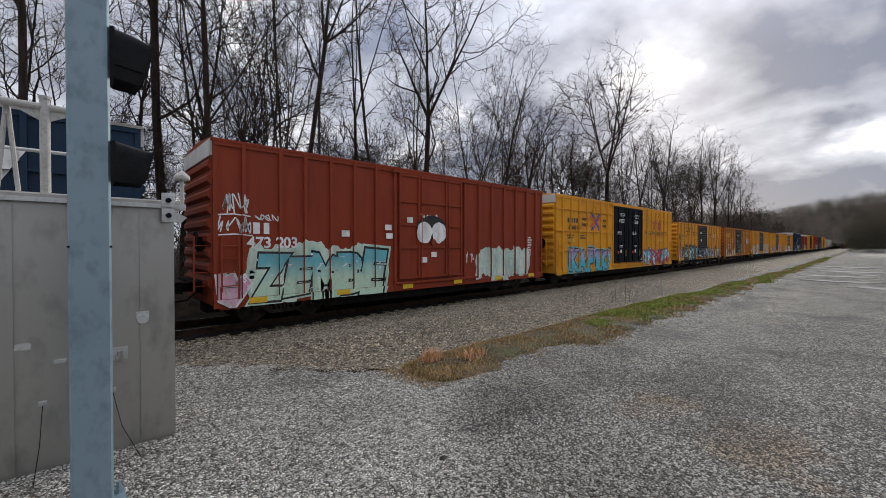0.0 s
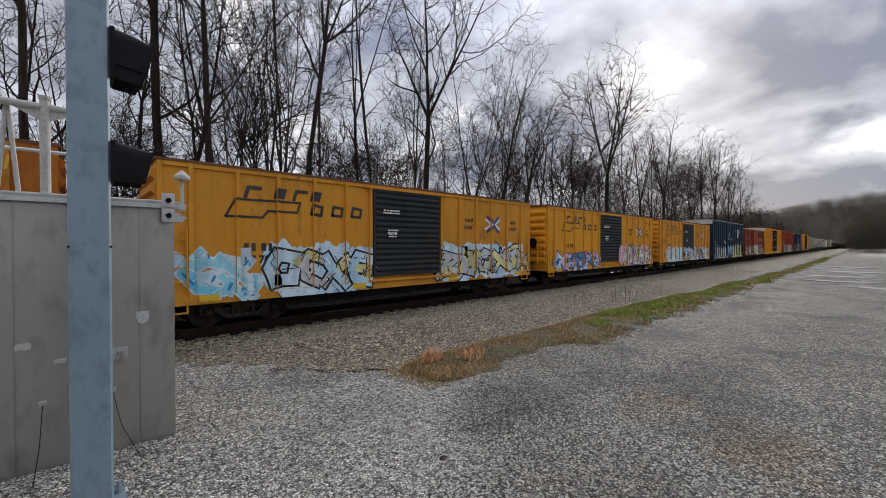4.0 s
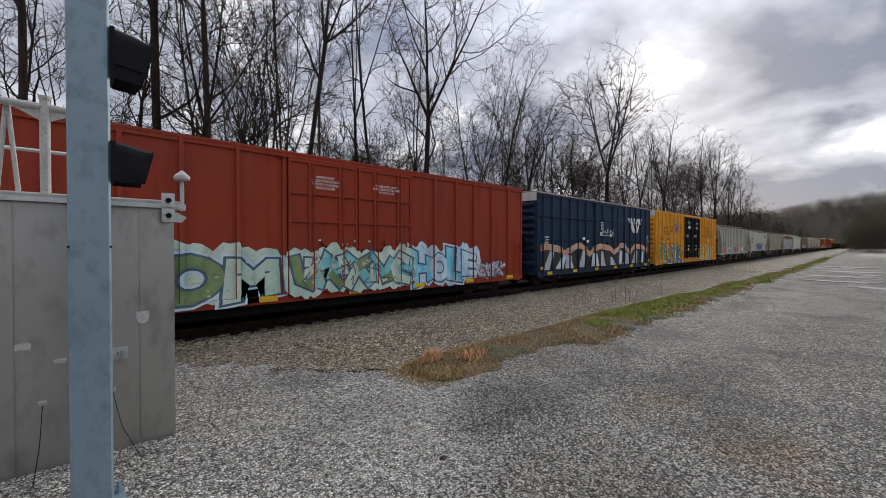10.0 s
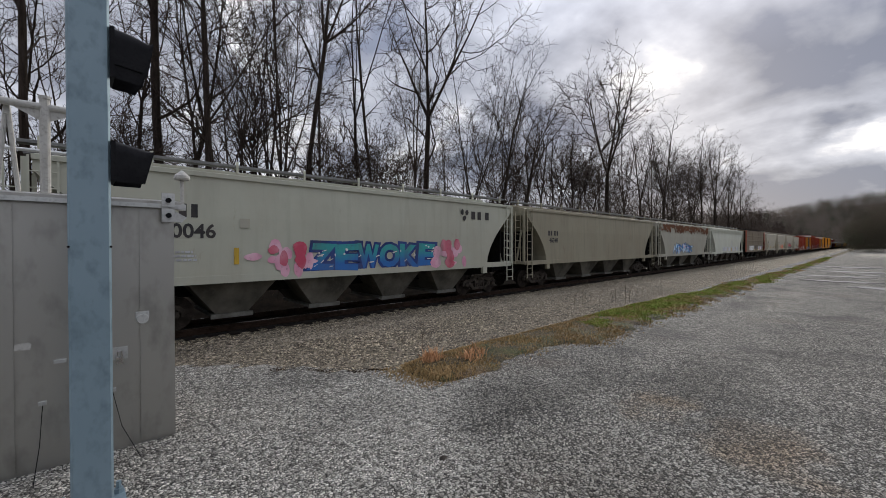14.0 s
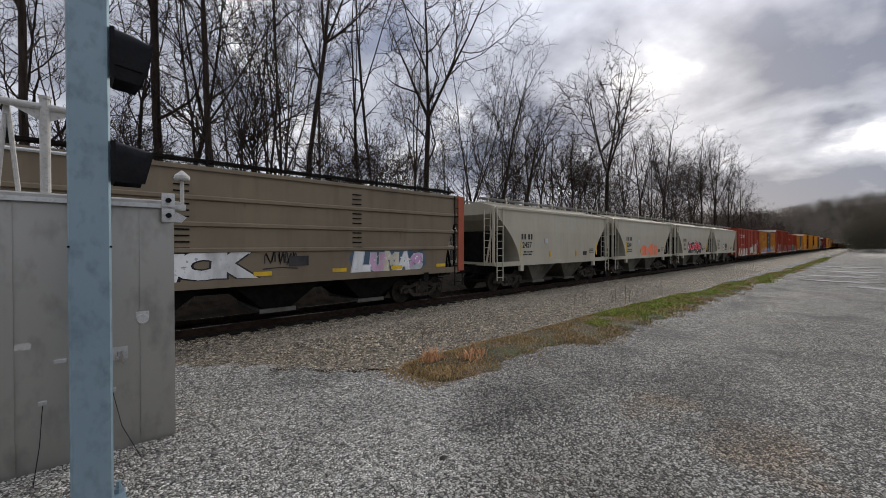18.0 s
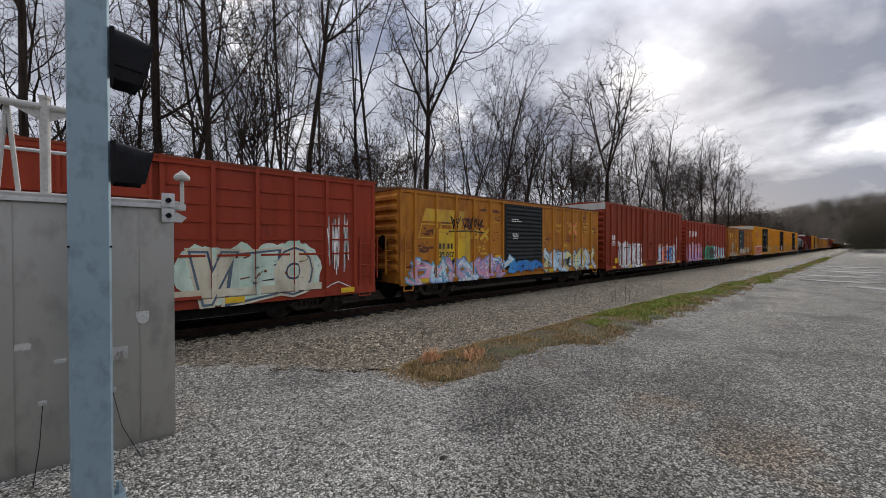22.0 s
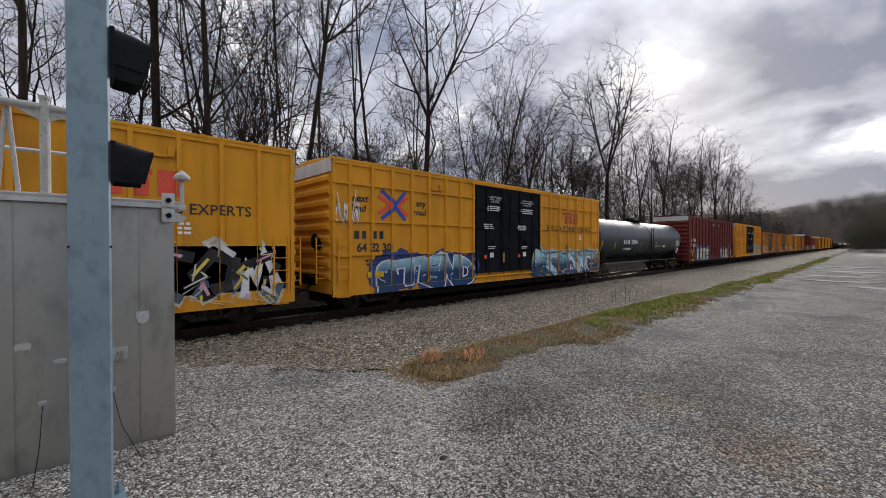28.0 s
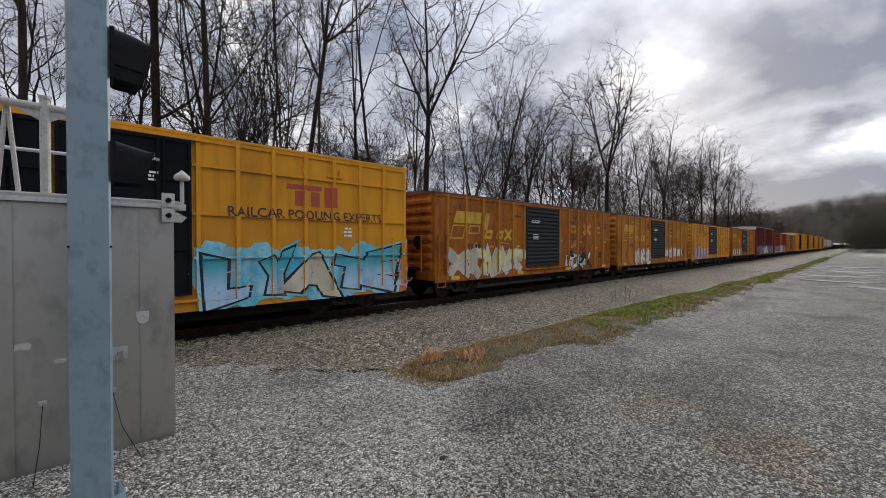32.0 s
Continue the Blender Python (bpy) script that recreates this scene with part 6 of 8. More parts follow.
def rust_chips(c, h, n, seed, low=0.9, high=3.6, mat=None, size=1.0, name="scraped_rust"):
    """Scraped places where rust shows through the paint, on the panels between the posts."""
    rd, mb = random.Random(seed), Mb()
    k, spots = 0, [(rd.uniform(-h + 0.5, h - 0.5), low + (high - low) * rd.random() ** 1.4) for _ in range(14)]
    while k < n * 2:
        x, z = rd.choice(spots)
        x, z = x + rd.gauss(0, 0.3), z + rd.gauss(0, 0.12)
        w = (0.015 + 0.11 * rd.random() ** 2) * size
        if abs(x) > h - 0.2:
            continue
        if (c["door_a"] - 0.3 < x < c["door_b"] + 0.3) or any(abs(x - p) < w + POST_W for p in c["posts"]):
            continue
        blob(mb, x, z, w, rd.uniform(0.008, 0.035) * size, -HALF - 0.004 - 0.00004 * k, rd, 9, 0.5)
        k += 1
    tagged(part(name, mb, mat or S_RUSTY, c), kind="stuff")


R_POSTS = (0.7, 1.8, 2.9, 4.0, 5.1, 6.02, 9.35, 10.4, 11.45, 12.5, 13.6, 14.75)


def short_yellow(left, num, label, paintmat, right=None, mark="dark", roof=None, door=None, slogan=False, top=4.17):
    right = right or left + 15.5
    c = box_car(left, right, label, paintmat, top, 0.78, R_POSTS, (), ((6.1, 9.2),), door or BLKR, "ribbed", roof_mat=roof or RSTR, stripes=4, post_mat={ORA: OPOST, ORA2: OPOST}.get(paintmat))
    c["group"] = "yellow single-door boxcars"
    h = (right - left) / 2
    ink = P_BLK if mark == "dark" else S_FADY
    # owner's word mark as slanted blocks
    mb, y = Mb(), -HALF - POST_D - 0.008
    if mark == "pale":
        mb.prism([(1.05 - h, 3.0), (2.75 - h, 3.0), (2.85 - h, 3.5), (1.25 - h, 3.5)], y, y + 0.003)
        mb.prism([(2.98 - h, 2.75), (3.22 - h, 2.75), (3.45 - h, 3.5), (3.12 - h, 3.5)], y, y + 0.003)
        for x, z, w, up, t in ((0.85, 2.33, 0.8, 0.59, 0.06), (1.95, 2.55, 0.7, 0.38, 0.06), (3.02, 2.34, 0.5, 0.4, 0.13), (3.8, 2.34, 0.5, 0.4, 0.13)):
            # slanted open box of four bars that meet edge to edge
            x, k = x - h, 0.3
            mb.prism([(x, z), (x + w, z), (x + w + k * t, z + t), (x + k * t, z + t)], y, y + 0.003)
            mb.prism([(x + k * (up - t), z + up - t), (x + w + k * (up - t), z + up - t), (x + w + k * up, z + up), (x + k * up, z + up)], y, y + 0.003)
            for q in (0, w - t):
                mb.prism([(x + q + k * t, z + t), (x + q + t + k * t, z + t), (x + q + t + k * (up - t), z + up - t), (x + q + k * (up - t), z + up - t)], y, y + 0.003)
        stroke(mb, [(4.5 - h, 2.34), (5.0 - h, 2.76)], 0.15, y)
        stroke(mb, [(4.55 - h, 2.76), (4.95 - h, 2.34)], 0.15, y - 0.003)
    else:
        for i, x in enumerate((2.0, 2.75, 3.35, 3.85)):
            mb.prism([(x - h, 3.42), (x + 0.32 - h, 3.42), (x + 0.40 - h, 3.72), (x + 0.08 - h, 3.72)], y, y + 0.003) if i % 2 else stroke(mb, [(x - h, 3.42), (x + 0.08 - h, 3.68), (x + 0.4 - h, 3.68)], 0.1, y)
        for x in (3.9, 4.6, 5.3):
            stroke(mb, [(x - h, 3.02), (x + 0.05 - h, 3.3), (x + 0.36 - h, 3.26), (x + 0.32 - h, 3.0), (x - h, 3.02)], 0.085, y)
        stroke(mb, [(1.5 - h, 2.86), (1.75 - h, 3.34), (3.55 - h, 3.34), (3.45 - h, 3.05), (2.6 - h, 3.05), (2.45 - h, 2.86), (1.5 - h, 2.86)], 0.06, y)
    part("owner_mark", mb, ink, c)
    if mark == "dark" or not slogan or num == "37190":
        initials(c, 2.38 - h, 2.02, 0.85, 0.22, P_BLK)
    if num:
        number(c, num, (2.68 if num == "335  00" else 2.38) - h, 1.66, 0.3, P_WHT if num == "335  00" else P_BLK)
    lettering("lettering", "next\nload", 0.3, 11.0 - h, 3.0, ink, c, slant=0.2, bold=0.006)
    lettering("lettering", "any\nroad", 0.3, 14.1 - h, 3.0, ink, c, slant=0.2, bold=0.006)
    cross_mark(c, 12.6 - h, 3.0, 0.95, 0.75, S_WHITE if mark == "dark" else S_FADY, S_NAVY if mark == "dark" else S_ORG)
    if slogan:
        lettering("lettering", "The nationwide boxcar pool", 0.42, 12.4 - h, 3.72, S_FADY, c, slant=0.15, bold=0.008)
    for z, w in ((3.25, 0.9), (2.55, 0.6), (2.42, 0.5)):
        stencil_bars(c, 6.9 - h, z, w, 0.18, 2, P_WHT, int(z * 40 + left), y=-HALF - 0.155, name="door_stencil")
    if mark == "pale":
        rust_chips(c, h, 24, int(left) + 3, 1.9, 3.8, S_FADY, 2.0, "faded_paint")
        rust_chips(c, h, 60, int(left) + 5, 1.2, 3.9, S_RUSTY, 2.2)
    for x in (5.5, 14.2):
        part("notice", Mb().box(x - h, x + 0.4 - h, -HALF - 0.01, -HALF + 0.002, 1.25, 1.6), P_BLK if x > 6 else P_YEL, c)
    return c, h


def ns_marks(c, h, x, z, size, body, initials_z):
    initials(c, x - h, initials_z, 0.62, 0.32, P_WHT, 2)
    if body:
        number(c, body, x - h + 0.25, z, size, P_WHT)


# ---- the cars, in running order: place of the leading end at the start, over the rail
# 0 blue
def blue_car(left, right, label, writing=True):
    c = box_car(left, right, label, BLU, 4.82, 0.62, (0.55, 1.45, 2.4, 3.35, 4.3, 5.25, 9.9, 10.9, 11.9, 12.9, 13.9, 14.9), (3.62, 2.35), ((6.35, 9.7),), BLU, "plug", cap_mat=CAPW, roof_mat=GALR, stripes=6)
    h = (right - left) / 2
    mb, y = Mb(), -HALF - POST_D - 0.008
    plain_sheet(mb, [(11.5 - h, 4.0), (12.25 - h, 4.0), (12.95 - h, 2.95), (12.45 - h, 2.95)], y)
    plain_sheet(mb, [(12.5 - h, 4.0), (12.85 - h, 4.0), (13.3 - h, 3.3), (13.5 - h, 3.7), (13.2 - h, 3.75), (13.25 - h, 4.0), (13.95 - h, 4.0), (13.35 - h, 2.95), (13.15 - h, 2.95)], y)
    part("owner_mark", mb, P_WHT, c, "large white slanted emblem")
    for x, z, w, hh in ((0.9, 2.2, 0.5, 0.7), (1.9, 1.9, 0.5, 0.35), (7.2, 3.3, 0.45, 0.5), (15.2, 2.3, 0.5, 1.0)):
        stencil_bars(c, x - h, z, w, hh, 5, P_WHT, int(x * 10))
    for x, z in ((4.6, 2.35), (5.1, 2.2), (6.9, 2.7), (8.3, 2.6)):
        part("notice", Mb().box(x - h, x + 0.28 - h, -HALF - 0.165, -HALF - 0.15, z, z + 0.16), P_WHT, c)
    for x in (0.25, 15.3):
        part("notice", Mb().box(x - h, x + 0.4 - h, -HALF - 0.068, -HALF - 0.06, 0.75, 0.9), P_YEL, c)
    return c, h


blue_car(-14.6, 1.2, "tall dark blue boxcar with a white emblem")

# 1 oxide red
P_NS = (0.75, 1.75, 2.5, 3.35, 4.2, 5.05, 5.85, 9.5, 10.4, 11.3, 12.2, 13.1, 14.0, 14.8)
c = box_car(2.7, 18.15, "tall oxide red boxcar with mint green graffiti", RED, 4.85, 0.62, P_NS, (), ((6.0, 9.25),), RED, "plug", cap_mat=CAPW, roof_mat=RED, stripes=6)
h = 7.72
ns_marks(c, h, 1.3, 2.13, 0.44, "473 203", 2.55)
piece(c, "ZEMBE", 1.0 - h, 5.35 - h, 0.68, 1.86, [G_ZEM], S_BLACK, S_MINT, 11, S_WHITE, cloud=S_MINT, fat=0.12)
piece(c, "HACU", 10.5 - h, 14.1 - h, 0.85, 1.75, [S_MINT], S_GREY, None, 12, S_GREY, cloud=S_MINT, wild=0.2)
graffiti(c, 0.02 - h, 0.75 - h, 0.62, 1.3, [S_PINK], S_WHITE, None, 1, "block", 13)
tag(c, -h + 0.12, 2.95, 0.75, 0.55, P_WHT, 3, 4, 0.035)
tag(c, -h + 0.12, 2.4, 0.8, 0.45, P_WHT, 4, 4, 0.035)
tag(c, -h + 1.0, 2.75, 0.7, 0.22, P_WHT, 6, 3, 0.025)
tag(c, -h + 9.6, 1.2, 0.5, 0.7, P_WHT, 8, 2)
mb = Mb()
y = -HALF - 0.17
for k in range(2):
    blob(mb, 7.15 - h + 0.75 * k, 2.55, 0.38, 0.42, y, random.Random(k), 16, 0.08)
part("graffiti_figure", mb, P_WHT, c)
mb = Mb()
blob(mb, 7.52 - h, 2.78, 0.72, 0.42, y + 0.002, random.Random(5), 18, 0.06)
part("graffiti_figure", mb, S_BLACK, c)
tag(c, 7.0 - h, 3.0, 0.9, 0.3, P_WHT, 14, 4)
for x, z in ((3.7, 2.35), (5.4, 2.6), (5.45, 2.3), (6.3, 2.9), (7.0, 1.4), (7.5, 1.6)):
    part("notice", Mb().box(x - h, x + 0.28 - h, -HALF - (0.17 if 6 < x < 9.2 else 0.066), -HALF - (0.165 if 6 < x < 9.2 else 0.06), z, z + 0.2), P_WHT, c)
stencil_bars(c, 14.3 - h, 2.0, 0.4, 1.0, 8, P_WHT, 3)
stencil_bars(c, 1.55 - h, 1.25, 1.4, 0.3, 2, P_WHT, 4, y=-HALF - 0.09)

# 2 tall yellow
c, h = tall_yellow(19.55, "64 49 59", "tall yellow boxcar with black doors and violet-blue graffiti", right=38.65, xm=4.65, high=True)
piece(c, "KAPIO", 1.5 - h, 6.65 - h, 0.66, 1.85, [G_KAP], S_BLACK, S_TEAL, 21, S_WHITE, fat=0.13, squeeze=1.12)
tag(c, 6.4 - h, 1.7, 0.5, 0.3, S_BLACK, 24, 3)
graffiti(c, 12.1 - h, 18.0 - h, 0.75, 1.75, [S_CYAN, S_RED, S_SKY], S_NAVY, None, 5, "wild", 22, [S_WHITE])

# 3 short yellow
c, h = short_yellow(40.6, "32 322", "yellow boxcar with black ribbed door and dark graffiti", YEL2)
graffiti(c, 1.1 - h, 6.0 - h, 0.75, 1.9, [S_SLATE, S_BLACK, S_TEAL], S_BLACK, S_BLACK, 4, "wild", 31, [S_SKY])
graffiti(c, 6.1 - h, 15.2 - h, 0.8, 1.75, [S_SLATE, S_BLACK, S_GREY], S_BLACK, None, 9, "wild", 32, [S_GREY])
tag(c, 0.1 - h, 2.6, 1.1, 0.5, S_BLACK, 33, 5)
tag(c, 0.1 - h, 1.6, 0.8, 0.8, S_PURP, 34, 4)
graffiti(c, 0.05 - h, 0.9 - h, 0.8, 1.6, [S_PINK], S_LILAC, None, 1, "block", 35)

# 4 worn orange
c, h = short_yellow(57.9, "335  00", "rusty orange boxcar with pale graffiti and black ribbed door", ORA, mark="pale", slogan=True)
rust_chips(c, h, 70, 131)
for x0, x1, z0, z1 in ((2.2, 2.75, 1.88, 2.16), (2.98, 3.45, 1.88, 2.16), (1.93, 2.8, 1.54, 1.8), (2.98, 3.42, 1.54, 1.8), (4.75, 5.02, 1.35, 1.75)):
    part("paint_patch", Mb().box(x0 - h, x1 - h, -HALF - 0.004, -HALF - 0.002, z0, z1), P_BLK, c)
initials(c, 2.85 - h, 2.02, 1.2, 0.2, P_WHT)
graffiti(c, 0.7 - h, 1.85 - h, 0.82, 1.4, [S_CREAM, S_GREY], S_SLATE, S_CREAM, 2, "block", 41)
graffiti(c, 2.0 - h, 3.9 - h, 0.78, 0.92, [S_CREAM, S_ORG], S_CREAM, None, 4, "wild", 43)
graffiti(c, 3.95 - h, 6.0 - h, 0.75, 1.5, [S_CREAM], S_CREAM, None, 5, "bubble", 44, [S_RUSTY])
graffiti(c, 12.75 - h, 15.1 - h, 2.15, 2.95, [S_GREY], S_GREY, None, 5, "bubble", 42)
for x, wide in ((7.5, 0.22), (8.1, 0.2), (8.7, 0.22), (10.0, 0.3), (11.0, 0.3), (12.05, 0.3)):
    mb, y = Mb(), -HALF - 0.165 if x < 9.2 else -HALF - POST_D - 0.006
    x -= h
    for q in range(3):
        z = 1.2 + q * 0.27
        w = wide * (1 - 0.22 * q)
        stroke(mb, [(x - w, z), (x, z + 0.38), (x + w, z), (x - w * 0.3, z + 0.04)], 0.03, y)
    stroke(mb, [(x - 0.04, 0.95), (x - 0.03, 1.2)], 0.03, y)
    stroke(mb, [(x + 0.06, 0.95), (x + 0.05, 1.2)], 0.03, y)
    part("graffiti_fir", mb, S_GREY, c)
for x in (1.93, 2.98):
    part("notice", Mb().box(x - h, x + 0.86 - h, -HALF - 0.012, -HALF - 0.006, 1.06, 1.42), P_BLK, c)
    stencil_bars(c, x + 0.43 - h, 1.24, 0.6, 0.26, 2, P_WHT, int(x), y=-HALF - 0.014)

# 5 6 7 short yellow
c, h = short_yellow(75.1, "37 705", "yellow boxcar with pale blue graffiti and black ribbed door", YEL2)
graffiti(c, 0.5 - h, 2.2 - h, 0.8, 1.9, [S_CYAN, S_SKY], S_SKY, None, 2, "wild", 51, [S_BLUE])
graffiti(c, 2.6 - h, 6.0 - h, 0.78, 2.0, [S_SKY, S_LEM, S_GREY], S_BLACK, S_SKY, 4, "bubble", 52, [S_WHITE])
graffiti(c, 9.4 - h, 14.8 - h, 0.85, 2.0, [S_GREY, S_LEM], S_BLACK, S_SKY, 5, "wild", 53)
c, h = short_yellow(92.3, "", "yellow boxcar with black and white graffiti", YEL)
graffiti(c, 0.6 - h, 6.0 - h, 0.8, 1.7, [S_SKY, S_BLUE, S_PINK], S_NAVY, None, 6, "wild", 61, [S_WHITE])
graffiti(c, 9.0 - h, 14.8 - h, 0.78, 1.9, [S_GREY, S_WHITE], S_BLACK, S_PINK, 5, "wild", 62, [S_WHITE])
mb = Mb()
stroke(mb, [(13.6 - h, 2.5), (13.3 - h, 3.2), (13.9 - h, 3.4), (13.9 - h, 3.8), (14.8 - h, 3.6), (14.9 - h, 3.0), (14.4 - h, 2.6), (13.9 - h, 2.9), (13.6 - h, 2.5)], 0.05, -HALF - 0.07)
part("spray_tag", mb, S_BLACK, c)
c, h = short_yellow(109.3, "40 624", "scuffed yellow boxcar with pale blue and silver graffiti", YEL2)
piece(c, "DAR", 1.9 - h, 5.9 - h, 0.72, 1.65, [S_SKY], S_GREY, S_SKY, 70, S_WHITE, cloud=S_SKY)
rust_chips(c, h, 150, 71)
piece(c, "TYR", 6.3 - h, 9.1 - h, 0.95, 1.7, [S_GREY], S_SLATE, S_SKY, 72, S_SKY, wild=0.2)
graffiti(c, 9.5 - h, 15.0 - h, 0.75, 1.7, [S_GREY, S_SKY, S_SLATE], S_SLATE, S_SKY, 5, "block", 73, [S_WHITE])

# 8 blue
c, h = blue_car(126.2, 142.2, "tall dark blue boxcar with yellow and silver graffiti")
graffiti(c, 0.9 - h, 6.2 - h, 0.66, 1.7, [S_SLATE, S_GREY], S_GREY, S_SLATE, 4, "block", 81, [S_WHITE])
graffiti(c, 6.7 - h, 9.6 - h, 0.95, 1.9, [S_BLUE, S_BLACK], S_SKY, None, 4, "wild", 82, [S_WHITE])
piece(c, "SEHAS", 9.8 - h, 14.6 - h, 0.72, 1.85, [S_LEM], S_SLATE, S_LEM, 83, S_CREAM, cloud=S_LEM, fat=0.14)

# 9 faded red
c = box_car(143.7, 159.4, "faded red boxcar with cream and black graffiti", RED2, 4.24, 0.7, (0.6, 1.6, 2.6, 3.6, 4.6, 5.6, 9.6, 10.6, 11.7, 12.7, 13.8, 14.9), (), ((6.1, 9.5),), FRED, "panel", roof_mat=RSTR, stripes=6)
h = 7.85
for x0 in (0.7, 1.7, 2.7, 3.7, 4.7, 9.7, 10.7, 11.8, 12.8, 13.9):
    for z in (2.0, 2.75, 3.5):
        part("side_dimple", lambda: Mb().prism([(-0.03, 0), (0, -0.03), (0.03, 0)], 0, 0.85, "x") if False else Mb().box(0, 0.82, -0.03, 0.01, -0.03, 0.03), RED2, c, at=(x0 - h, -HALF, z), key="dimple")
graffiti(c, 0.4 - h, 6.0 - h, 0.75, 1.9, [S_CREAM, S_GREY, S_SKY], S_BLACK, None, 5, "wild", 91, [S_WHITE])
piece(c, "EO", 6.2 - h, 8.9 - h, 0.8, 1.85, [S_CREAM], S_BLACK, S_CREAM, 92, S_BLACK, wild=0.2)
piece(c, "AEK", 9.3 - h, 12.8 - h, 0.76, 1.85, [S_BLACK, S_SLATE], S_CREAM, S_CREAM, 93, S_WHITE, cloud=S_CREAM, wild=0.18)
graffiti(c, 13.0 - h, 15.4 - h, 0.8, 1.75, [S_CREAM], S_GRN, None, 4, "wild", 94)
tag(c, 9.9 - h, 2.55, 4.6, 0.55, P_WHT, 95, 9, 0.04)
tag(c, 0.6 - h, 2.9, 2.0, 0.4, P_WHT, 96, 5, 0.035)

# 10 tall yellow
c, h = tall_yellow(160.8, "63 04 69", "tall yellow boxcar with silver graffiti by its trailing end", right=179.8, xm=4.2, high=True)
piece(c, "AST", 12.2 - h, 15.4 - h, 0.72, 1.95, [S_GREY], S_WHITE, S_PURP, 101, S_WHITE, fat=0.12)
piece(c, "CREW", 15.5 - h, 17.6 - h, 1.0, 1.55, [S_WHITE], S_BLACK, S_PINK, 102)

# 11 tall red
c = box_car(181.4, 200.35, "tall brick red boxcar with sage green graffiti", RED3, 4.8, 0.62, (1.0, 2.2, 3.4, 4.6, 5.9, 7.15, 11.95, 13.1, 14.3, 15.4, 16.6, 17.8), (), ((7.25, 9.55), (9.6, 11.85)), RED3, "plug", roof_mat=RED3, cap_mat=RED3, stripes=7)
h = 9.47
initials(c, 2.3 - h, 2.55, 1.5, 0.3, P_WHT, 4)
number(c, "600 063", 2.3 - h, 2.0, 0.42, P_WHT)
for x, t in ((8.4, "IMPORTANT\nCLOSE THIS DOOR\nBEFORE CLOSING\nMAIN DOOR"), (10.7, "CLOSE AND LOCK\nBOTH DOORS BEFORE\nMOVING CAR")):
    lettering("door_lettering", t, 0.11, x - h, 4.0, P_WHT, c, y=-HALF - 0.157)
piece(c, "GOM", 2.9 - h, 6.8 - h, 0.74, 1.85, [S_MINT, S_GRN], S_SLATE, S_SKY, 111, S_CREAM, cloud=S_MINT, wild=0.2)
graffiti(c, 7.3 - h, 11.8 - h, 0.8, 1.9, [S_GRN, S_MINT, S_TEAL], S_SLATE, S_MINT, 5, "block", 112, [S_CREAM], spots=S_MINT)
piece(c, "HOLE", 12.0 - h, 15.6 - h, 0.76, 1.8, [S_CYAN, S_SKY], S_SLATE, S_SKY, 113, S_WHITE, cloud=S_SKY, wild=0.2)
graffiti(c, 15.6 - h, 17.5 - h, 0.75, 1.3, [S_GREY, S_LILAC], S_SLATE, None, 3, "wild", 114, [S_WHITE])

# 12 blue
c, h = blue_car(201.7, 217.55, "tall dark blue boxcar with striped orange and grey graffiti")
rd = random.Random(120)
darks, caps, gills, greys, blues = Mb(), Mb(), Mb(), Mb(), Mb()


def hill_line(x):
    return 1.5 + 0.5 * abs(math.sin(x * 1.02 + 0.35)) ** 0.8 + 0.06 * math.sin(x * 3.1)


for i in range(76):
    x = 0.3 + i * 0.2
    yb = face_at(c, x + 0.1 - h) - 0.01
    a, b = hill_line(x), hill_line(x + 0.2)
    plain_sheet(darks, [(x - h, 0.66), (x + 0.2 - h, 0.66), (x + 0.2 - h, b - 0.18), (x - h, a - 0.18)], yb)
    plain_sheet(caps, [(x - h, a - 0.2), (x + 0.2 - h, b - 0.2), (x + 0.2 - h, b + 0.12), (x - h, a + 0.12)], yb - 0.003)
    plain_sheet(gills, [(x - h, a + 0.12), (x + 0.2 - h, b + 0.12), (x + 0.2 - h, b + 0.15), (x - h, a + 0.15)], yb - 0.004)
    if i % 2:
        stroke(gills, [(x - h, a - 0.16), (x + 0.03 - h, a + 0.1)], 0.02, yb - 0.005)
for i in range(11):
    x = 0.9 + i * 1.33 + rd.uniform(-0.2, 0.2)
    yb = face_at(c, x - h) - 0.016 - 0.0005 * i
    z, w = hill_line(x) - 0.35, rd.uniform(0.3, 0.65)
    lean = rd.uniform(-0.5, 0.5)
    plain_sheet(greys, [(x - w - h, 0.72), (x + w * 0.7 - h, 0.7), (x + w * 0.5 + lean - h, z), (x - w * 0.3 + lean - h, z + 0.08)], yb)
    if i % 3 == 1:
        plain_sheet(blues, [(x - 0.25 - h, 0.85), (x + 0.2 - h, 0.8), (x + 0.3 + lean - h, z - 0.1), (x - 0.1 + lean - h, z)], yb - 0.003)
part("graffiti_ground", darks, S_BLACK, c)
part("graffiti_hill_band", caps, S_MUSH, c)
part("graffiti_stripe_work", gills, S_CREAM, c)
part("graffiti_shape_work", greys, S_GREY, c)
part("graffiti_shape_work", blues, S_SKY, c)
tag(c, 7.0 - h, 2.7, 1.8, 0.4, P_WHT, 122, 6, 0.03)

# 13 tall yellow
c, h = tall_yellow(218.75, "67 61 25", "tall yellow boxcar with green and white graffiti", right=238.0, xm=5.3, high=True)
piece(c, "BUTK", 1.3 - h, 6.7 - h, 0.7, 1.92, [S_GRN, S_SLATE], S_WHITE, S_BLACK, 131, S_WHITE, cloud=S_GRN, wild=0.2, squeeze=1.15)
piece(c, "EKIU", 12.2 - h, 17.0 - h, 0.74, 1.75, [S_YELL, S_LEM], S_BLACK, S_WHITE, 132, S_WHITE, wild=0.2)

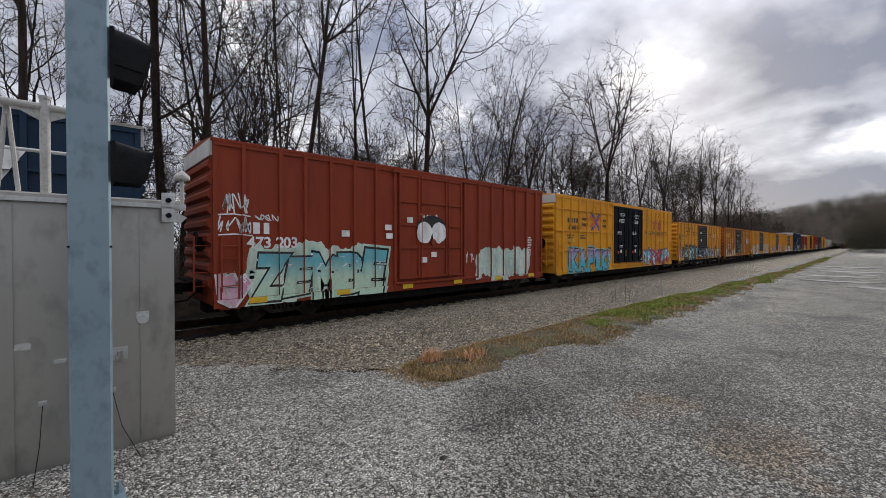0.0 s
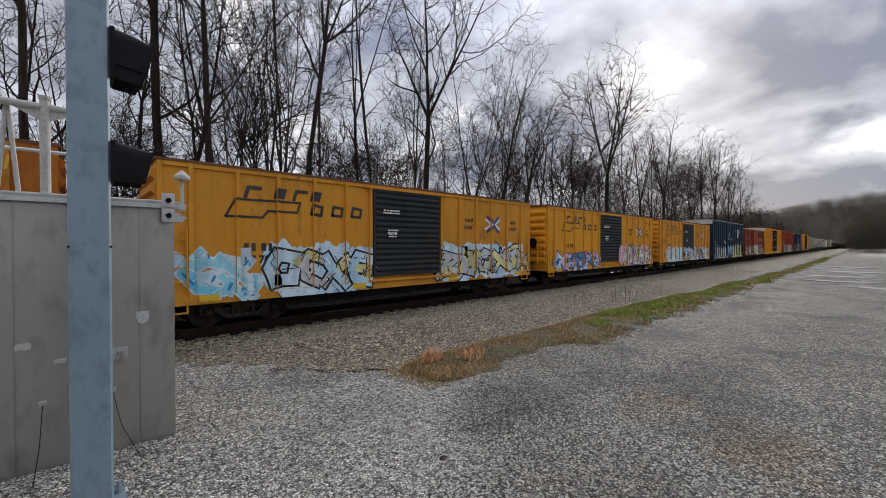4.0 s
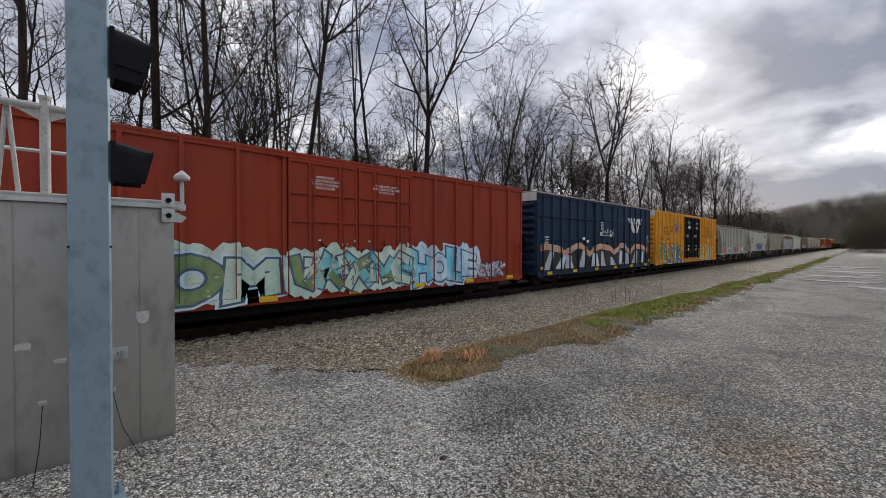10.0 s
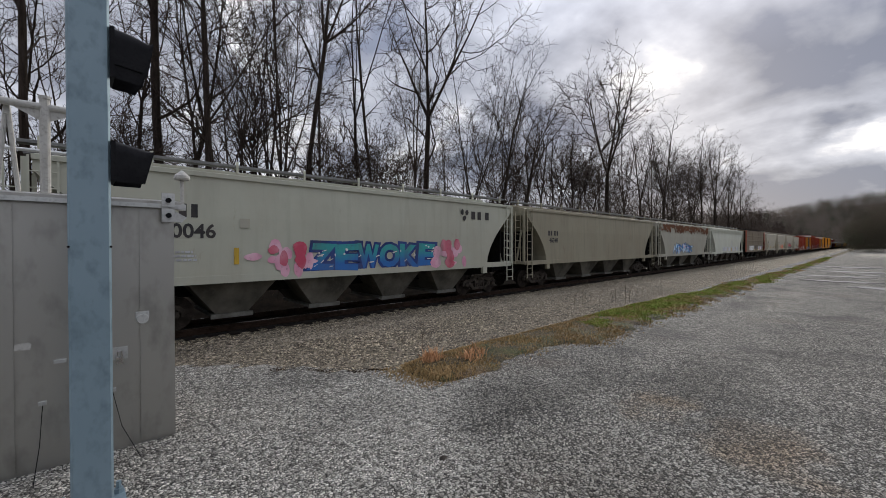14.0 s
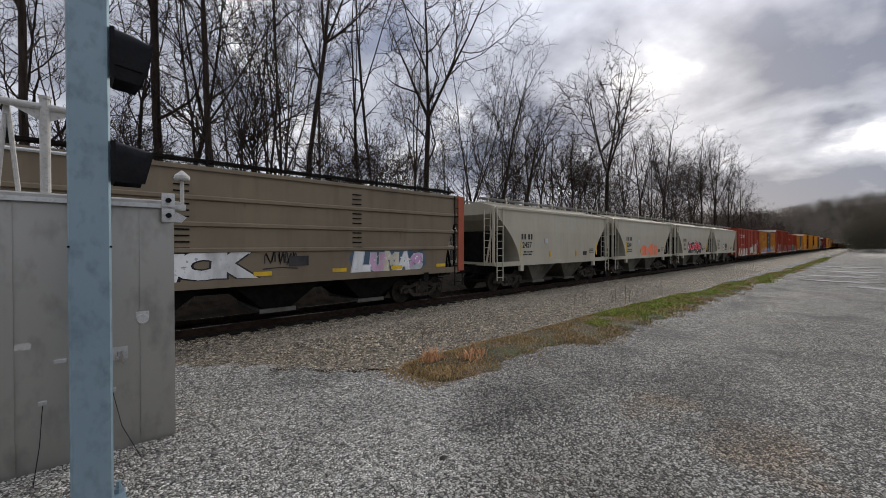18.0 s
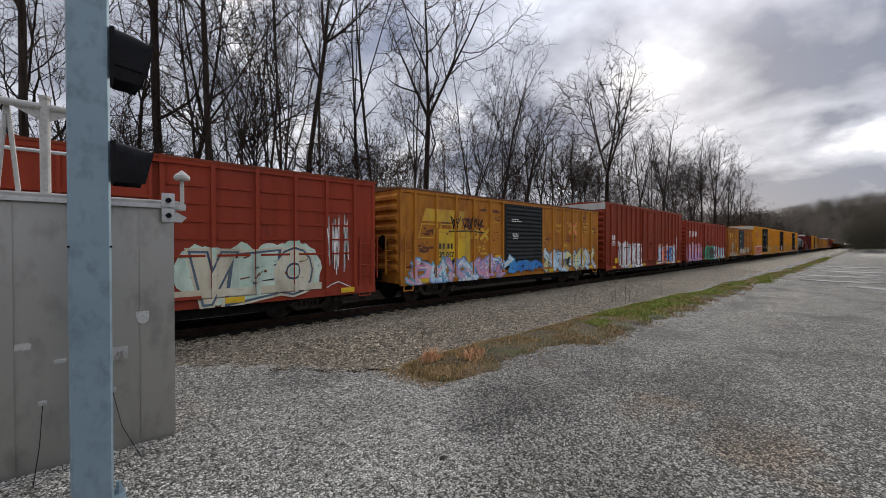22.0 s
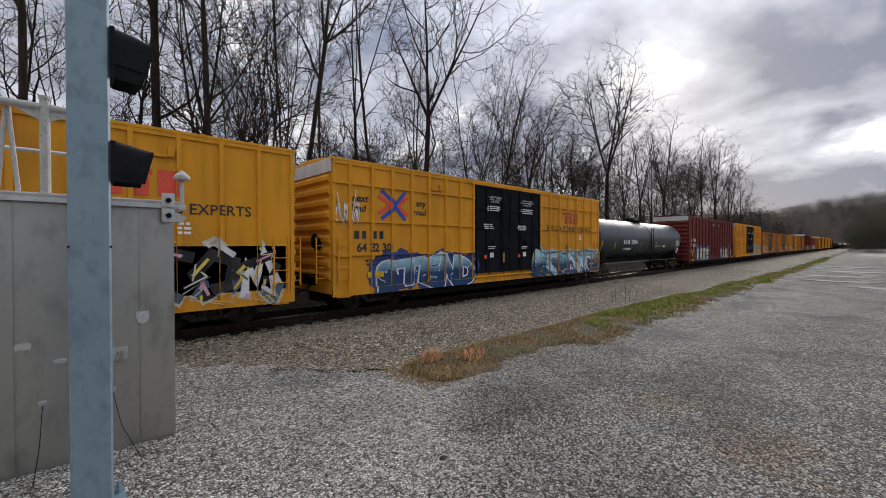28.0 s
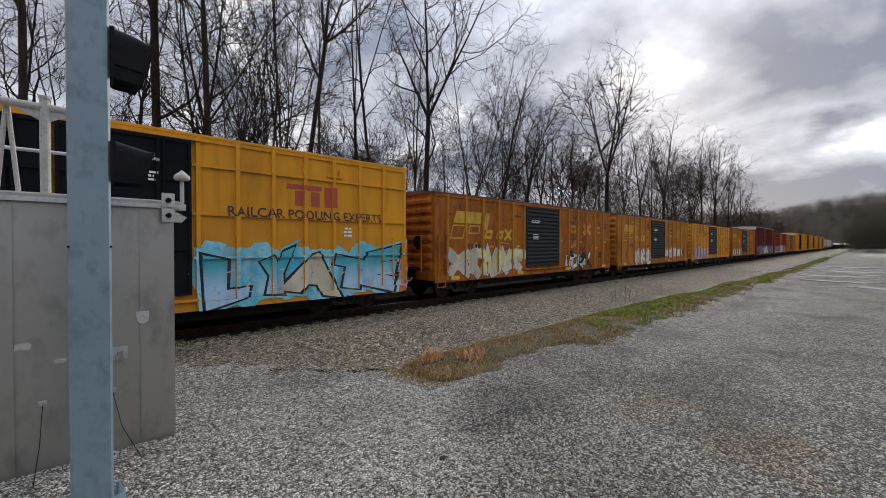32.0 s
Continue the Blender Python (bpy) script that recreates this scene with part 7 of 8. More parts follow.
# 14 to 23 covered hoppers
R14 = tuple(1.2 + 0.86 * i for i in range(17))
c = hopper_car(239.6, 255.8, "pale grey ribbed covered hopper with worn graffiti", GRY, 4.12, 4.3, 1.0, 3, OUT, R14, curved=0.0, slope=1.5)
h = 8.1
initials(c, 2.4 - h, 2.3, 1.1, 0.3, P_BLK, 3)
number(c, "953", 2.5 - h, 1.9, 0.36, P_BLK)
piece(c, "SAN", 3.6 - h, 6.6 - h, 1.08, 1.85, [S_WHITE, S_GREY], S_NAVY, None, 141, S_BLUE, wild=0.18)
graffiti(c, 8.2 - h, 9.4 - h, 1.05, 1.85, [S_NAVY, S_SKY], S_NAVY, None, 1, "block", 144)
graffiti(c, 9.2 - h, 10.6 - h, 1.02, 1.6, [S_ARR], S_ARR, None, 2, "block", 145)
piece(c, "KUMA", 10.7 - h, 13.7 - h, 1.1, 1.75, [S_WHITE, S_SKY], S_SLATE, None, 142, S_BLACK, wild=0.2)
graffiti(c, 14.0 - h, 15.6 - h, 1.15, 1.75, [S_NAVY, S_RED], S_NAVY, None, 3, "wild", 146)
graffiti(c, 1.9 - h, 3.4 - h, 1.02, 1.6, [S_ARR], S_ARR, None, 1, "block", 143)

c = hopper_car(256.9, 273.2, "white covered hopper with blue and pink graffiti", WHT, 3.9, 4.15, 1.22, 4, OUT)
h = 8.15
initials(c, 2.6 - h, 2.95, 1.15, 0.34, P_BLK, 4)
number(c, "540046", 2.72 - h, 2.42, 0.5, P_BLK)
stencil_bars(c, 2.7 - h, 1.8, 0.9, 0.3, 3, S_GREY, 154)
stencil_bars(c, 1.55 - h, 1.72, 0.5, 0.12, 1, P_BLK, 155)
part("side_door", Mb().box(4.05 - h, 4.3 - h, -HALF - 0.04, -HALF - 0.02, 2.55, 2.8), GRY, c)
part("reflector", Mb().box(1.22 - h, 1.34 - h, -HALF - 0.035, -HALF - 0.02, 1.6, 2.5), P_YEL, c)
initials(c, 14.0 - h, 3.35, 1.3, 0.34, P_BLK, 3)
mb = Mb()
for k in range(3):
    a = k * 2.094 + 0.5
    blob(mb, 12.9 - h + 0.16 * math.cos(a), 3.38 + 0.16 * math.sin(a), 0.1, 0.12, -HALF - 0.04, random.Random(k), 8)
part("owner_mark", mb, P_BLK, c)
piece(c, "ZEWOKE", 6.0 - h, 11.2 - h, 1.26, 2.12, [G_ZEW], S_NAVY, S_NAVY, 151, S_WHITE, fat=0.08, wild=0.07, squeeze=1.0)
for a, b, sd in ((4.3, 6.1, 152), (11.0, 12.9, 153)):
    mb, rd = Mb(), random.Random(sd)
    for k in range(14):
        blob(mb, rd.uniform(a, b) - h, rd.uniform(1.3, 2.05), rd.uniform(0.06, 0.3), rd.uniform(0.06, 0.26), -HALF - 0.036 - 0.0003 * k, rd, 12, 0.1)
    part("graffiti_bubble_patch", mb, S_PINK, c)
    mb = Mb()
    for k in range(6):
        blob(mb, rd.uniform(a + 0.4, b - 0.3) - h, rd.uniform(1.3, 2.1), rd.uniform(0.1, 0.26), rd.uniform(0.1, 0.26), -HALF - 0.043 - 0.0003 * k, rd, 12, 0.15)
    part("graffiti_bubble_patch", mb, S_ROSE, c)
part("reflector", Mb().box(3.9 - h, 4.02 - h, -HALF - 0.035, -HALF - 0.02, 1.55, 2.0), P_YEL, c)

c = hopper_car(274.3, 292.0, "tan dirty covered hopper", TAN, 3.85, 4.1, 1.2, 4, OUT)
h = 8.85
initials(c, 2.6 - h, 2.7, 1.1, 0.26, P_BLK, 4)
number(c, "46348", 2.6 - h, 2.3, 0.34, P_BLK)
c = hopper_car(292.9, 308.7, "pale covered hopper with rust along the roof", GRY, 3.85, 4.1, 1.2, 3, OUT)
h = 7.9
mb, rd = Mb(), random.Random(172)
for k in range(150):
    x, d = rd.uniform(0.5, 15.3), rd.random() ** 1.6
    blob(mb, x - h, 3.74 - 0.55 * d, rd.uniform(0.15, 0.5) * (1 - 0.6 * d), rd.uniform(0.05, 0.2), -HALF - 0.042 - 0.00005 * k, rd, 11, 0.35)
part("rust_stain", mb, RSTR, c, "orange-brown rust running down from the roof")["kind"] = "stuff"
graffiti(c, 4.0 - h, 9.5 - h, 1.3, 2.1, [S_SKY, S_BLUE], S_SLATE, None, 6, "wild", 171, [S_PINK])
c = hopper_car(309.6, 326.2, "long white covered hopper with grey paint patches", WHT2, 3.86, 4.12, 1.15, 4, M_TRUCK)
h = 8.3
for z in (3.45, 3.58, 3.70):
    part("side_bead", Mb().box(0.3 - h, 16.3 - h, -HALF - 0.05, -HALF - 0.0, z - 0.02, z + 0.02), WHT2, c)
for a, b in ((5.2, 9.2), (9.9, 12.0), (12.2, 13.6)):
    part("paint_patch", Mb().box(a - h, b - h, -HALF - 0.036, -HALF - 0.02, 1.25, 1.75), S_GREY, c)
for x in (7.6, 9.6, 11.7):
    part("reflector", Mb().box(x - h, x + 0.12 - h, -HALF - 0.042, -HALF - 0.02, 1.25, 1.65), P_YEL, c)
stencil_bars(c, 6.3 - h, 1.05, 1.8, 0.16, 2, P_BLK, 181, y=-HALF - 0.036)
stencil_bars(c, 9.8 - h, 2.1, 0.9, 0.7, 6, S_GREY, 182, y=-HALF - 0.05)
# 19 brown
c = hopper_car(328.2, 343.3, "brown panelled covered hopper with salmon end posts and white graffiti", BRN, 4.05, 4.2, 1.1, 3, M_UNDER, (), trim=M_UNDER, curved=0.0, slope=1.0, walk_mat=M_UNDER, sill_mat=BRN)
h = 7.55
for x in (-h, h - 0.32):
    for sd in (-1, 1):
        part("end_post", Mb().box(x, x + 0.32, sd * (HALF + 0.05) - 0.05, sd * (HALF + 0.05) + 0.05, 1.0, 4.1), SAL, c, "salmon-painted end post")
for z in (1.95, 2.62, 3.3):
    part("side_bead", Mb().prism([(-HALF - 0.05, z - 0.05), (-HALF - 0.05, z + 0.03), (-HALF, z + 0.06), (-HALF, z - 0.08)], 0.3 - h, 14.8 - h, "x"), BRN, c)
for x in (5.0, 10.0):
    for k in range(12):
        part("side_slot", lambda: Mb().box(-0.17, 0.17, -0.012, 0.004, -0.018, 0.018), M_UNDER, c, at=(x - h, -HALF - 0.012, 2.0 + k * 0.16), key="slot")
piece(c, "BECK", 3.0 - h, 6.7 - h, 1.14, 1.95, [S_WHITE], S_BLACK, None, 190, S_GREY, fat=0.16, squeeze=1.2)
tag(c, 7.0 - h, 1.45, 0.9, 0.5, S_BLACK, 192, 6, 0.03)
piece(c, "LUMAS", 9.9 - h, 12.9 - h, 1.17, 1.82, [S_WHITE, S_LILAC, S_CREAM], S_GREY, None, 191, S_WHITE, cloud=S_SLATE, fat=0.16)
part("notice", Mb().box(7.7 - h, 8.3 - h, -HALF - 0.02, -HALF - 0.005, 1.45, 1.75), P_BLK, c)
for x in (6.7, 9.1, 11.4, 13.6):
    part("reflector", Mb().box(x - h, x + 0.5 - h, -HALF - 0.02, -HALF - 0.005, 1.2, 1.32), P_YEL, c)

# 20 to 23 cream two-bay hoppers
for left, num, label in ((345.5, "2457", "cream two-bay covered hopper"), (358.2, "2260", "cream two-bay covered hopper with orange painted numerals"),
                         (371.2, "1611", "cream two-bay covered hopper with red and white graffiti"), (383.9, "1283", "cream two-bay covered hopper with a round black tag")):
    c = hopper_car(left, left + 11.75, label, CRE, 3.80, 4.12, 1.2, 2, OUT, ())
    c["group"] = "cream two-bay hoppers"
    h = 5.875
    initials(c, 2.55 - h, 2.48, 1.05, 0.28, P_BLK, 4)
    number(c, num, 2.5 - h, 2.05, 0.4, P_BLK)
    stencil_bars(c, 2.6 - h, 1.65, 0.9, 0.26, 2, P_BLK, int(left))
    for x, z in ((1.95, 1.5), (10.0, 1.45)):
        part("reflector", Mb().box(x - h, x + 0.11 - h, -HALF - 0.028, -HALF - 0.02, z, z + 0.75), P_YEL, c)
    for x in (4.6, 7.4):
        part("reflector", Mb().box(x - h, x + 0.1 - h, -HALF - 0.035, -HALF - 0.02, 1.42, 1.72), P_YEL, c)
    part("notice", Mb().box(8.3 - h, 8.75 - h, -HALF - 0.03, -HALF - 0.02, 1.45, 1.68), P_BLK, c)
    stencil_bars(c, 9.4 - h, 1.7, 0.6, 0.3, 3, P_BLK, int(left) + 2)
    part("notice", Mb().box(4.1 - h, 4.4 - h, -HALF - 0.03, -HALF - 0.02, 2.15, 2.4), S_GREY, c)
    if num == "2260":
        piece(c, "242", 4.9 - h, 8.3 - h, 1.28, 2.05, [S_ORG], S_ORG, None, 213, fat=0.12, wild=0.16)
    if num == "1611":
        piece(c, "SABUR", 3.6 - h, 7.9 - h, 1.28, 2.15, [G_SAB], S_WHITE, S_BLACK, 211, S_BLACK, fat=0.1, cloud=S_BLACK, wild=0.25)
    if num == "1283":
        mb = Mb()
        blob(mb, 4.95 - h, 1.7, 0.42, 0.42, -HALF - 0.03, random.Random(1), 20, 0.02)
        part("graffiti_disc", mb, S_BLACK, c)
        mb = Mb()
        blob(mb, 4.95 - h, 1.7, 0.34, 0.34, -HALF - 0.033, random.Random(1), 20, 0.02)
        part("graffiti_disc", mb, S_WHITE, c)
        mb = Mb()
        stroke(mb, [(4.78 - h, 1.55), (4.82 - h, 1.85), (4.95 - h, 1.62), (5.06 - h, 1.86), (5.1 - h, 1.55)], 0.05, -HALF - 0.037)
        part("graffiti_tag", mb, S_BLACK, c)
        tag(c, 5.55 - h, 1.5, 0.95, 0.75, S_BLACK, 231, 6, 0.05)

# 24 red
c = box_car(396.7, 412.5, "red boxcar with whitewashed sill and pale graffiti", RED3, 4.23, 0.68, (0.6, 1.6, 2.7, 3.8, 4.9, 5.9, 9.7, 10.8, 11.9, 13.0, 14.0, 15.0), (), ((6.3, 9.5),), RED3, "panel", roof_mat=RED2, stripes=5)
h = 7.9
for x0 in (0.7, 1.75, 2.8, 3.9, 4.95, 9.8, 10.9, 12.0, 13.05, 14.05):
    for z in (1.8, 2.25, 2.7, 3.15, 3.6):
        part("side_dimple", lambda: Mb().box(0, 0.82, -0.03, 0.01, -0.03, 0.03), RED3, c, at=(x0 - h, -HALF, z), key="dimple")
number(c, "571 295", 3.0 - h, 1.95, 0.36, P_WHT)
for z in (3.0, 3.12, 3.24, 3.36):
    part("owner_mark", Mb().box(1.3 - h, 3.0 - h, -HALF - POST_D - 0.008, -HALF - POST_D - 0.005, z, z + 0.07), P_WHT, c)
tag(c, 2.9 - h, 2.95, 1.3, 0.5, P_WHT, 241, 3, 0.12)
graffiti(c, 0.3 - h, 6.0 - h, 0.72, 1.5, [S_WHITE, S_CREAM], S_WHITE, None, 6, "wild", 242, [S_GREY])
piece(c, "VEO", 10.2 - h, 13.5 - h, 0.8, 1.9, [S_CREAM, S_MINT], S_SLATE, S_CREAM, 243, S_RUSTY, cloud=S_MINT, fat=0.14)
part("paint_patch", Mb().box(0.2 - h, 6.2 - h, -HALF - 0.058, -HALF - 0.05, 0.71, 0.92), S_CREAM, c, "whitewashed side sill")
part("paint_patch", Mb().box(9.6 - h, 13.8 - h, -HALF - 0.058, -HALF - 0.05, 0.71, 0.92), S_CREAM, c, "whitewashed side sill")
graffiti(c, 7.3 - h, 9.3 - h, 0.9, 1.7, [S_CREAM], S_GREY, None, 3, "bubble", 244)
tag(c, 14.0 - h, 1.0, 0.8, 2.2, P_WHT, 245, 5, 0.03)

# 25 short yellow
c, h = short_yellow(413.6, "32 017", "rust-stained yellow boxcar with pink and blue graffiti", ORA2, right=429.35, mark="pale")
rust_chips(c, h, 70, 128)
graffiti(c, 0.6 - h, 6.0 - h, 0.72, 1.5, [S_PINK, S_LILAC, S_SKY], S_VIO, None, 6, "wild", 251, [S_WHITE])
graffiti(c, 9.5 - h, 15.2 - h, 0.8, 1.85, [S_SKY, S_GREY, S_LEM], S_SLATE, None, 5, "bubble", 252, [S_WHITE])
tag(c, 2.6 - h, 2.7, 2.0, 0.6, S_BLACK, 253, 6, 0.05)
part("paint_patch", Mb().box(1.95 - h, 2.84 - h, -HALF - 0.006, -HALF + 0.002, 1.1, 2.72), P_YEL, c, "fresh yellow repainted panel")
part("paint_patch", Mb().box(2.96 - h, 3.8 - h, -HALF - 0.006, -HALF + 0.002, 1.1, 2.72), P_YEL, c, "fresh yellow repainted panel")
part("paint_patch", Mb().box(11.7 - h, 12.4 - h, -HALF - 0.006, -HALF + 0.002, 0.95, 1.5), P_YEL, c)
part("paint_patch", Mb().box(13.7 - h, 14.6 - h, -HALF - 0.006, -HALF + 0.002, 1.0, 1.75), P_YEL, c)
graffiti(c, 6.4 - h, 8.9 - h, 1.0, 1.35, [S_BLUE], S_BLUE, None, 3, "wild", 254)

# 26 oxide red
c = box_car(430.5, 446.25, "tall oxide red boxcar with white and black graffiti", RED, 4.85, 0.62, P_NS, (), ((6.2, 9.4),), RED, "plug", cap_mat=CAPW, roof_mat=RED, stripes=6)
h = 7.87
ns_marks(c, h, 1.3, 2.13, 0.44, "473 126", 2.55)
piece(c, "SENCO", 2.2 - h, 6.1 - h, 0.74, 1.95, [S_WHITE], S_BLACK, S_WHITE, 261, S_BLACK, fat=0.13, cloud=S_WHITE)
piece(c, "SEGS", 9.6 - h, 13.9 - h, 0.82, 1.82, [S_SKY, S_ORG, S_BLUE], S_NAVY, S_WHITE, 262, S_WHITE, cloud=S_MUSH)
stencil_bars(c, 14.3 - h, 2.2, 0.5, 1.1, 8, P_WHT, 13)
part("notice", Mb().box(1.3 - h, 1.9 - h, -HALF - 0.07, -HALF - 0.063, 0.8, 1.15), P_YEL, c)

# 27 red
c = box_car(447.7, 463.35, "red boxcar with white emblem and pink and green graffiti", RED3, 4.33, 0.66, (0.6, 1.6, 2.6, 3.6, 4.6, 5.6, 9.7, 10.7, 11.8, 12.9, 14.0, 15.1), (), ((6.1, 9.5),), RED3, "plug", roof_mat=RED3, cap_mat=RED3, stripes=6)
h = 7.82
for k in range(5):
    part("owner_mark", Mb().box(0.9 - h, 2.2 + 0.05 * k - h, -HALF - POST_D - 0.008, -HALF - POST_D - 0.005, 2.86 + 0.11 * k, 2.92 + 0.11 * k), P_WHT, c)
mb = Mb()
plain_sheet(mb, [(2.2 - h, 2.88), (2.75 - h, 2.88), (2.85 - h, 3.38), (2.3 - h, 3.38)], -HALF - POST_D - 0.008)
plain_sheet(mb, [(2.92 - h, 2.88), (3.4 - h, 2.88), (3.5 - h, 3.38), (3.02 - h, 3.38)], -HALF - POST_D - 0.008)
part("owner_mark", mb, P_WHT, c)
initials(c, 2.2 - h, 2.2, 0.5, 0.28, P_WHT, 2)
piece(c, "TRIDE", 0.3 - h, 5.0 - h, 0.74, 1.85, [G_TRI], S_PURP, S_LILAC, 271, S_WHITE, cloud=S_LILAC, fat=0.14, squeeze=1.15)
piece(c, "COVEN", 5.7 - h, 9.6 - h, 0.8, 1.75, [S_BLACK], S_EMER, S_EMER, 272, S_EMER, cloud=S_EMER, fat=0.2)
piece(c, "CLAME", 9.9 - h, 14.9 - h, 0.78, 1.75, [S_SKY, S_ICE], S_SLATE, S_SKY, 273, S_WHITE, wild=0.2)

# 28 short yellow, very worn
c, h = short_yellow(464.5, "37190", "rusted orange boxcar with whitewashed patches", ORA, right=480.2, mark="pale", slogan=True)
rust_chips(c, h, 70, 129)
graffiti(c, 1.5 - h, 5.6 - h, 0.75, 1.2, [S_CREAM, S_FADY, S_GREY], S_RUSTY, None, 7, "wild", 281, [S_SKY])
graffiti(c, 6.4 - h, 9.0 - h, 0.95, 1.5, [S_CREAM, S_GREY], S_RUSTY, None, 3, "bubble", 282)
graffiti(c, 9.7 - h, 14.3 - h, 0.95, 1.8, [S_CREAM, S_GREY, S_CREAM], S_RUSTY, None, 5, "bubble", 283)
part("paint_patch", Mb().box(2.97 - h, 3.75 - h, -HALF - 0.008, -HALF - 0.004, 1.55, 2.2), S_CREAM, c)
part("paint_patch", Mb().box(1.88 - h, 2.83 - h, -HALF - 0.008, -HALF - 0.004, 1.45, 2.25), S_CREAM, c)
part("paint_patch", Mb().box(4.1 - h, 4.7 - h, -HALF - 0.008, -HALF - 0.004, 1.35, 1.75), P_BLK, c)

# 29 30 31 tall yellow
c, h = tall_yellow(481.4, "64 07 32", "tall yellow boxcar with red and pink graffiti", right=500.4)
graffiti(c, 0.7 - h, 6.7 - h, 0.7, 1.75, [S_PINK, S_RED], S_RED, S_WHITE, 5, "wild", 291, [S_WHITE])
graffiti(c, 12.0 - h, 18.6 - h, 0.75, 1.75, [S_LEM, S_GREY], S_BLACK, None, 6, "bubble", 292)
c, h = tall_yellow(501.1, "", "tall yellow boxcar with black, white and blue graffiti panel", rails=(), red=S_ARR, right=520.05)
part("graffiti_band", Mb().box(1.0 - h, 6.6 - h, -HALF - 0.07, -HALF - 0.055, 0.85, 1.9), S_BLUE, c)
part("graffiti_band", Mb().box(11.8 - h, 18.7 - h, -HALF - 0.07, -HALF - 0.055, 0.8, 1.95), S_BLUE, c)
part("graffiti_band", Mb().box(11.8 - h, 18.7 - h, -HALF - 0.08, -HALF - 0.055, 1.95, 2.05), S_CYAN, c)
c["face"] = -HALF - 0.08
graffiti(c, 13.0 - h, 18.5 - h, 0.7, 2.15, [S_BLACK, S_SLATE, S_WHITE], S_CREAM, None, 5, "wild", 301, [S_YELL, S_PINK])
graffiti(c, 1.2 - h, 6.4 - h, 0.8, 1.85, [S_SKY, S_NAVY], S_NAVY, None, 4, "wild", 302, [S_WHITE])
c["face"] = -HALF - 0.16
part("graffiti_panel", Mb().box(8.1 - h, 10.4 - h, -HALF - 0.16, -HALF - 0.14, 1.05, 1.75), S_BLUE, c)
piece(c, "3EK", 8.4 - h, 10.1 - h, 1.12, 1.68, [S_LEM], S_NAVY, S_CYAN, 303)
c, h = tall_yellow(521.3, "64 32 30", "tall yellow boxcar with pale blue and navy graffiti")
piece(c, "STEND", 1.6 - h, 6.7 - h, 0.66, 1.6, [G_STE], S_WHITE, S_NAVY, 311, S_SKY, cloud=S_NAVY, wild=0.2, fat=0.13, squeeze=1.15)
graffiti(c, 11.2 - h, 18.3 - h, 0.68, 1.7, [G_STE, G_STE, S_SKY], S_SLATE, G_STE, 6, "block", 312, [S_WHITE], spots=S_BLACK)
tag(c, 0.05 - h, 2.5, 0.9, 1.4, P_WHT, 313, 3, 0.03)

# 32 tank
c = tank_car(540.2, 557.6, "glossy black tank car with yellow reflectors", TNK)
h = 8.7
initials(c, 4.6 - h, 2.25, 1.1, 0.3, P_WHT, 4)
number(c, "32104", 5.9 - h, 2.25, 0.46, P_WHT)
stencil_bars(c, 15.85 - h, 2.2, 1.0, 0.5, 9, P_WHT, 323, y=-1.475)
for z, x, m in ((1.42, 16.3, S_PINK), (1.66, 16.5, P_WHT)):
    part("placard", Mb().prism([(x - h, z - 0.17), (x + 0.17 - h, z), (x - h, z + 0.17), (x - 0.17 - h, z)], -1.30, -1.20), m, c)
stencil_bars(c, 5.0 - h, 1.75, 1.6, 0.2, 2, P_WHT, 321, y=-1.30)
stencil_bars(c, 11.0 - h, 2.0, 1.2, 0.2, 2, P_WHT, 322, y=-1.385)
part("notice", Mb().box(12.2 - h, 12.7 - h, -1.42, -1.33, 1.85, 2.0), S_LEM, c)

# 33 maroon
c = box_car(558.9, 577.9, "tall dark maroon boxcar with cream and blue graffiti", MAR, 4.84, 0.62, (1.2, 2.4, 3.6, 4.8, 6.0, 7.2, 12.0, 13.2, 14.4, 15.6, 16.8, 18.0), (3.95, 2.75), ((7.3, 9.6), (9.65, 11.9)), MAR, "plug", cap_mat=CAPW, roof_mat=MAR, stripes=2)
h = 9.5
initials(c, 1.7 - h, 2.5, 1.5, 0.3, P_WHT, 4)
number(c, "30  00  95", 1.75 - h, 1.95, 0.44, P_WHT)
piece(c, "SNOTE", 2.5 - h, 7.1 - h, 0.72, 1.68, [S_CREAM, S_LEM], S_BLACK, S_BLUE, 331, S_YELL, cloud=S_BLUE)
piece(c, "TACK", 12.2 - h, 15.9 - h, 0.72, 1.5, [S_CREAM], S_BLACK, S_BLUE, 332, S_YELL, cloud=S_BLUE)
for x, t in ((8.5, "CLOSE THIS DOOR\nBEFORE CLOSING\nMAIN DOOR"), (10.8, "CLOSE AND LOCK\nBOTH DOORS BEFORE\nMOVING CAR")):
    lettering("door_lettering", t, 0.11, x - h, 4.2, P_WHT, c, y=-HALF - 0.157)
stencil_bars(c, 16.9 - h, 1.9, 0.5, 0.8, 6, P_WHT, 333)
tag(c, 0.7 - h, 1.35, 1.1, 0.3, P_WHT, 334, 5, 0.03)
tag(c, 16.6 - h, 0.9, 1.0, 0.5, P_WHT, 335, 4, 0.03)
for x in (1.0, 17.9):
    part("notice", Mb().box(x - h, x + 0.28 - h, -HALF - 0.07, -HALF - 0.063, 0.95, 1.4), P_YEL, c)

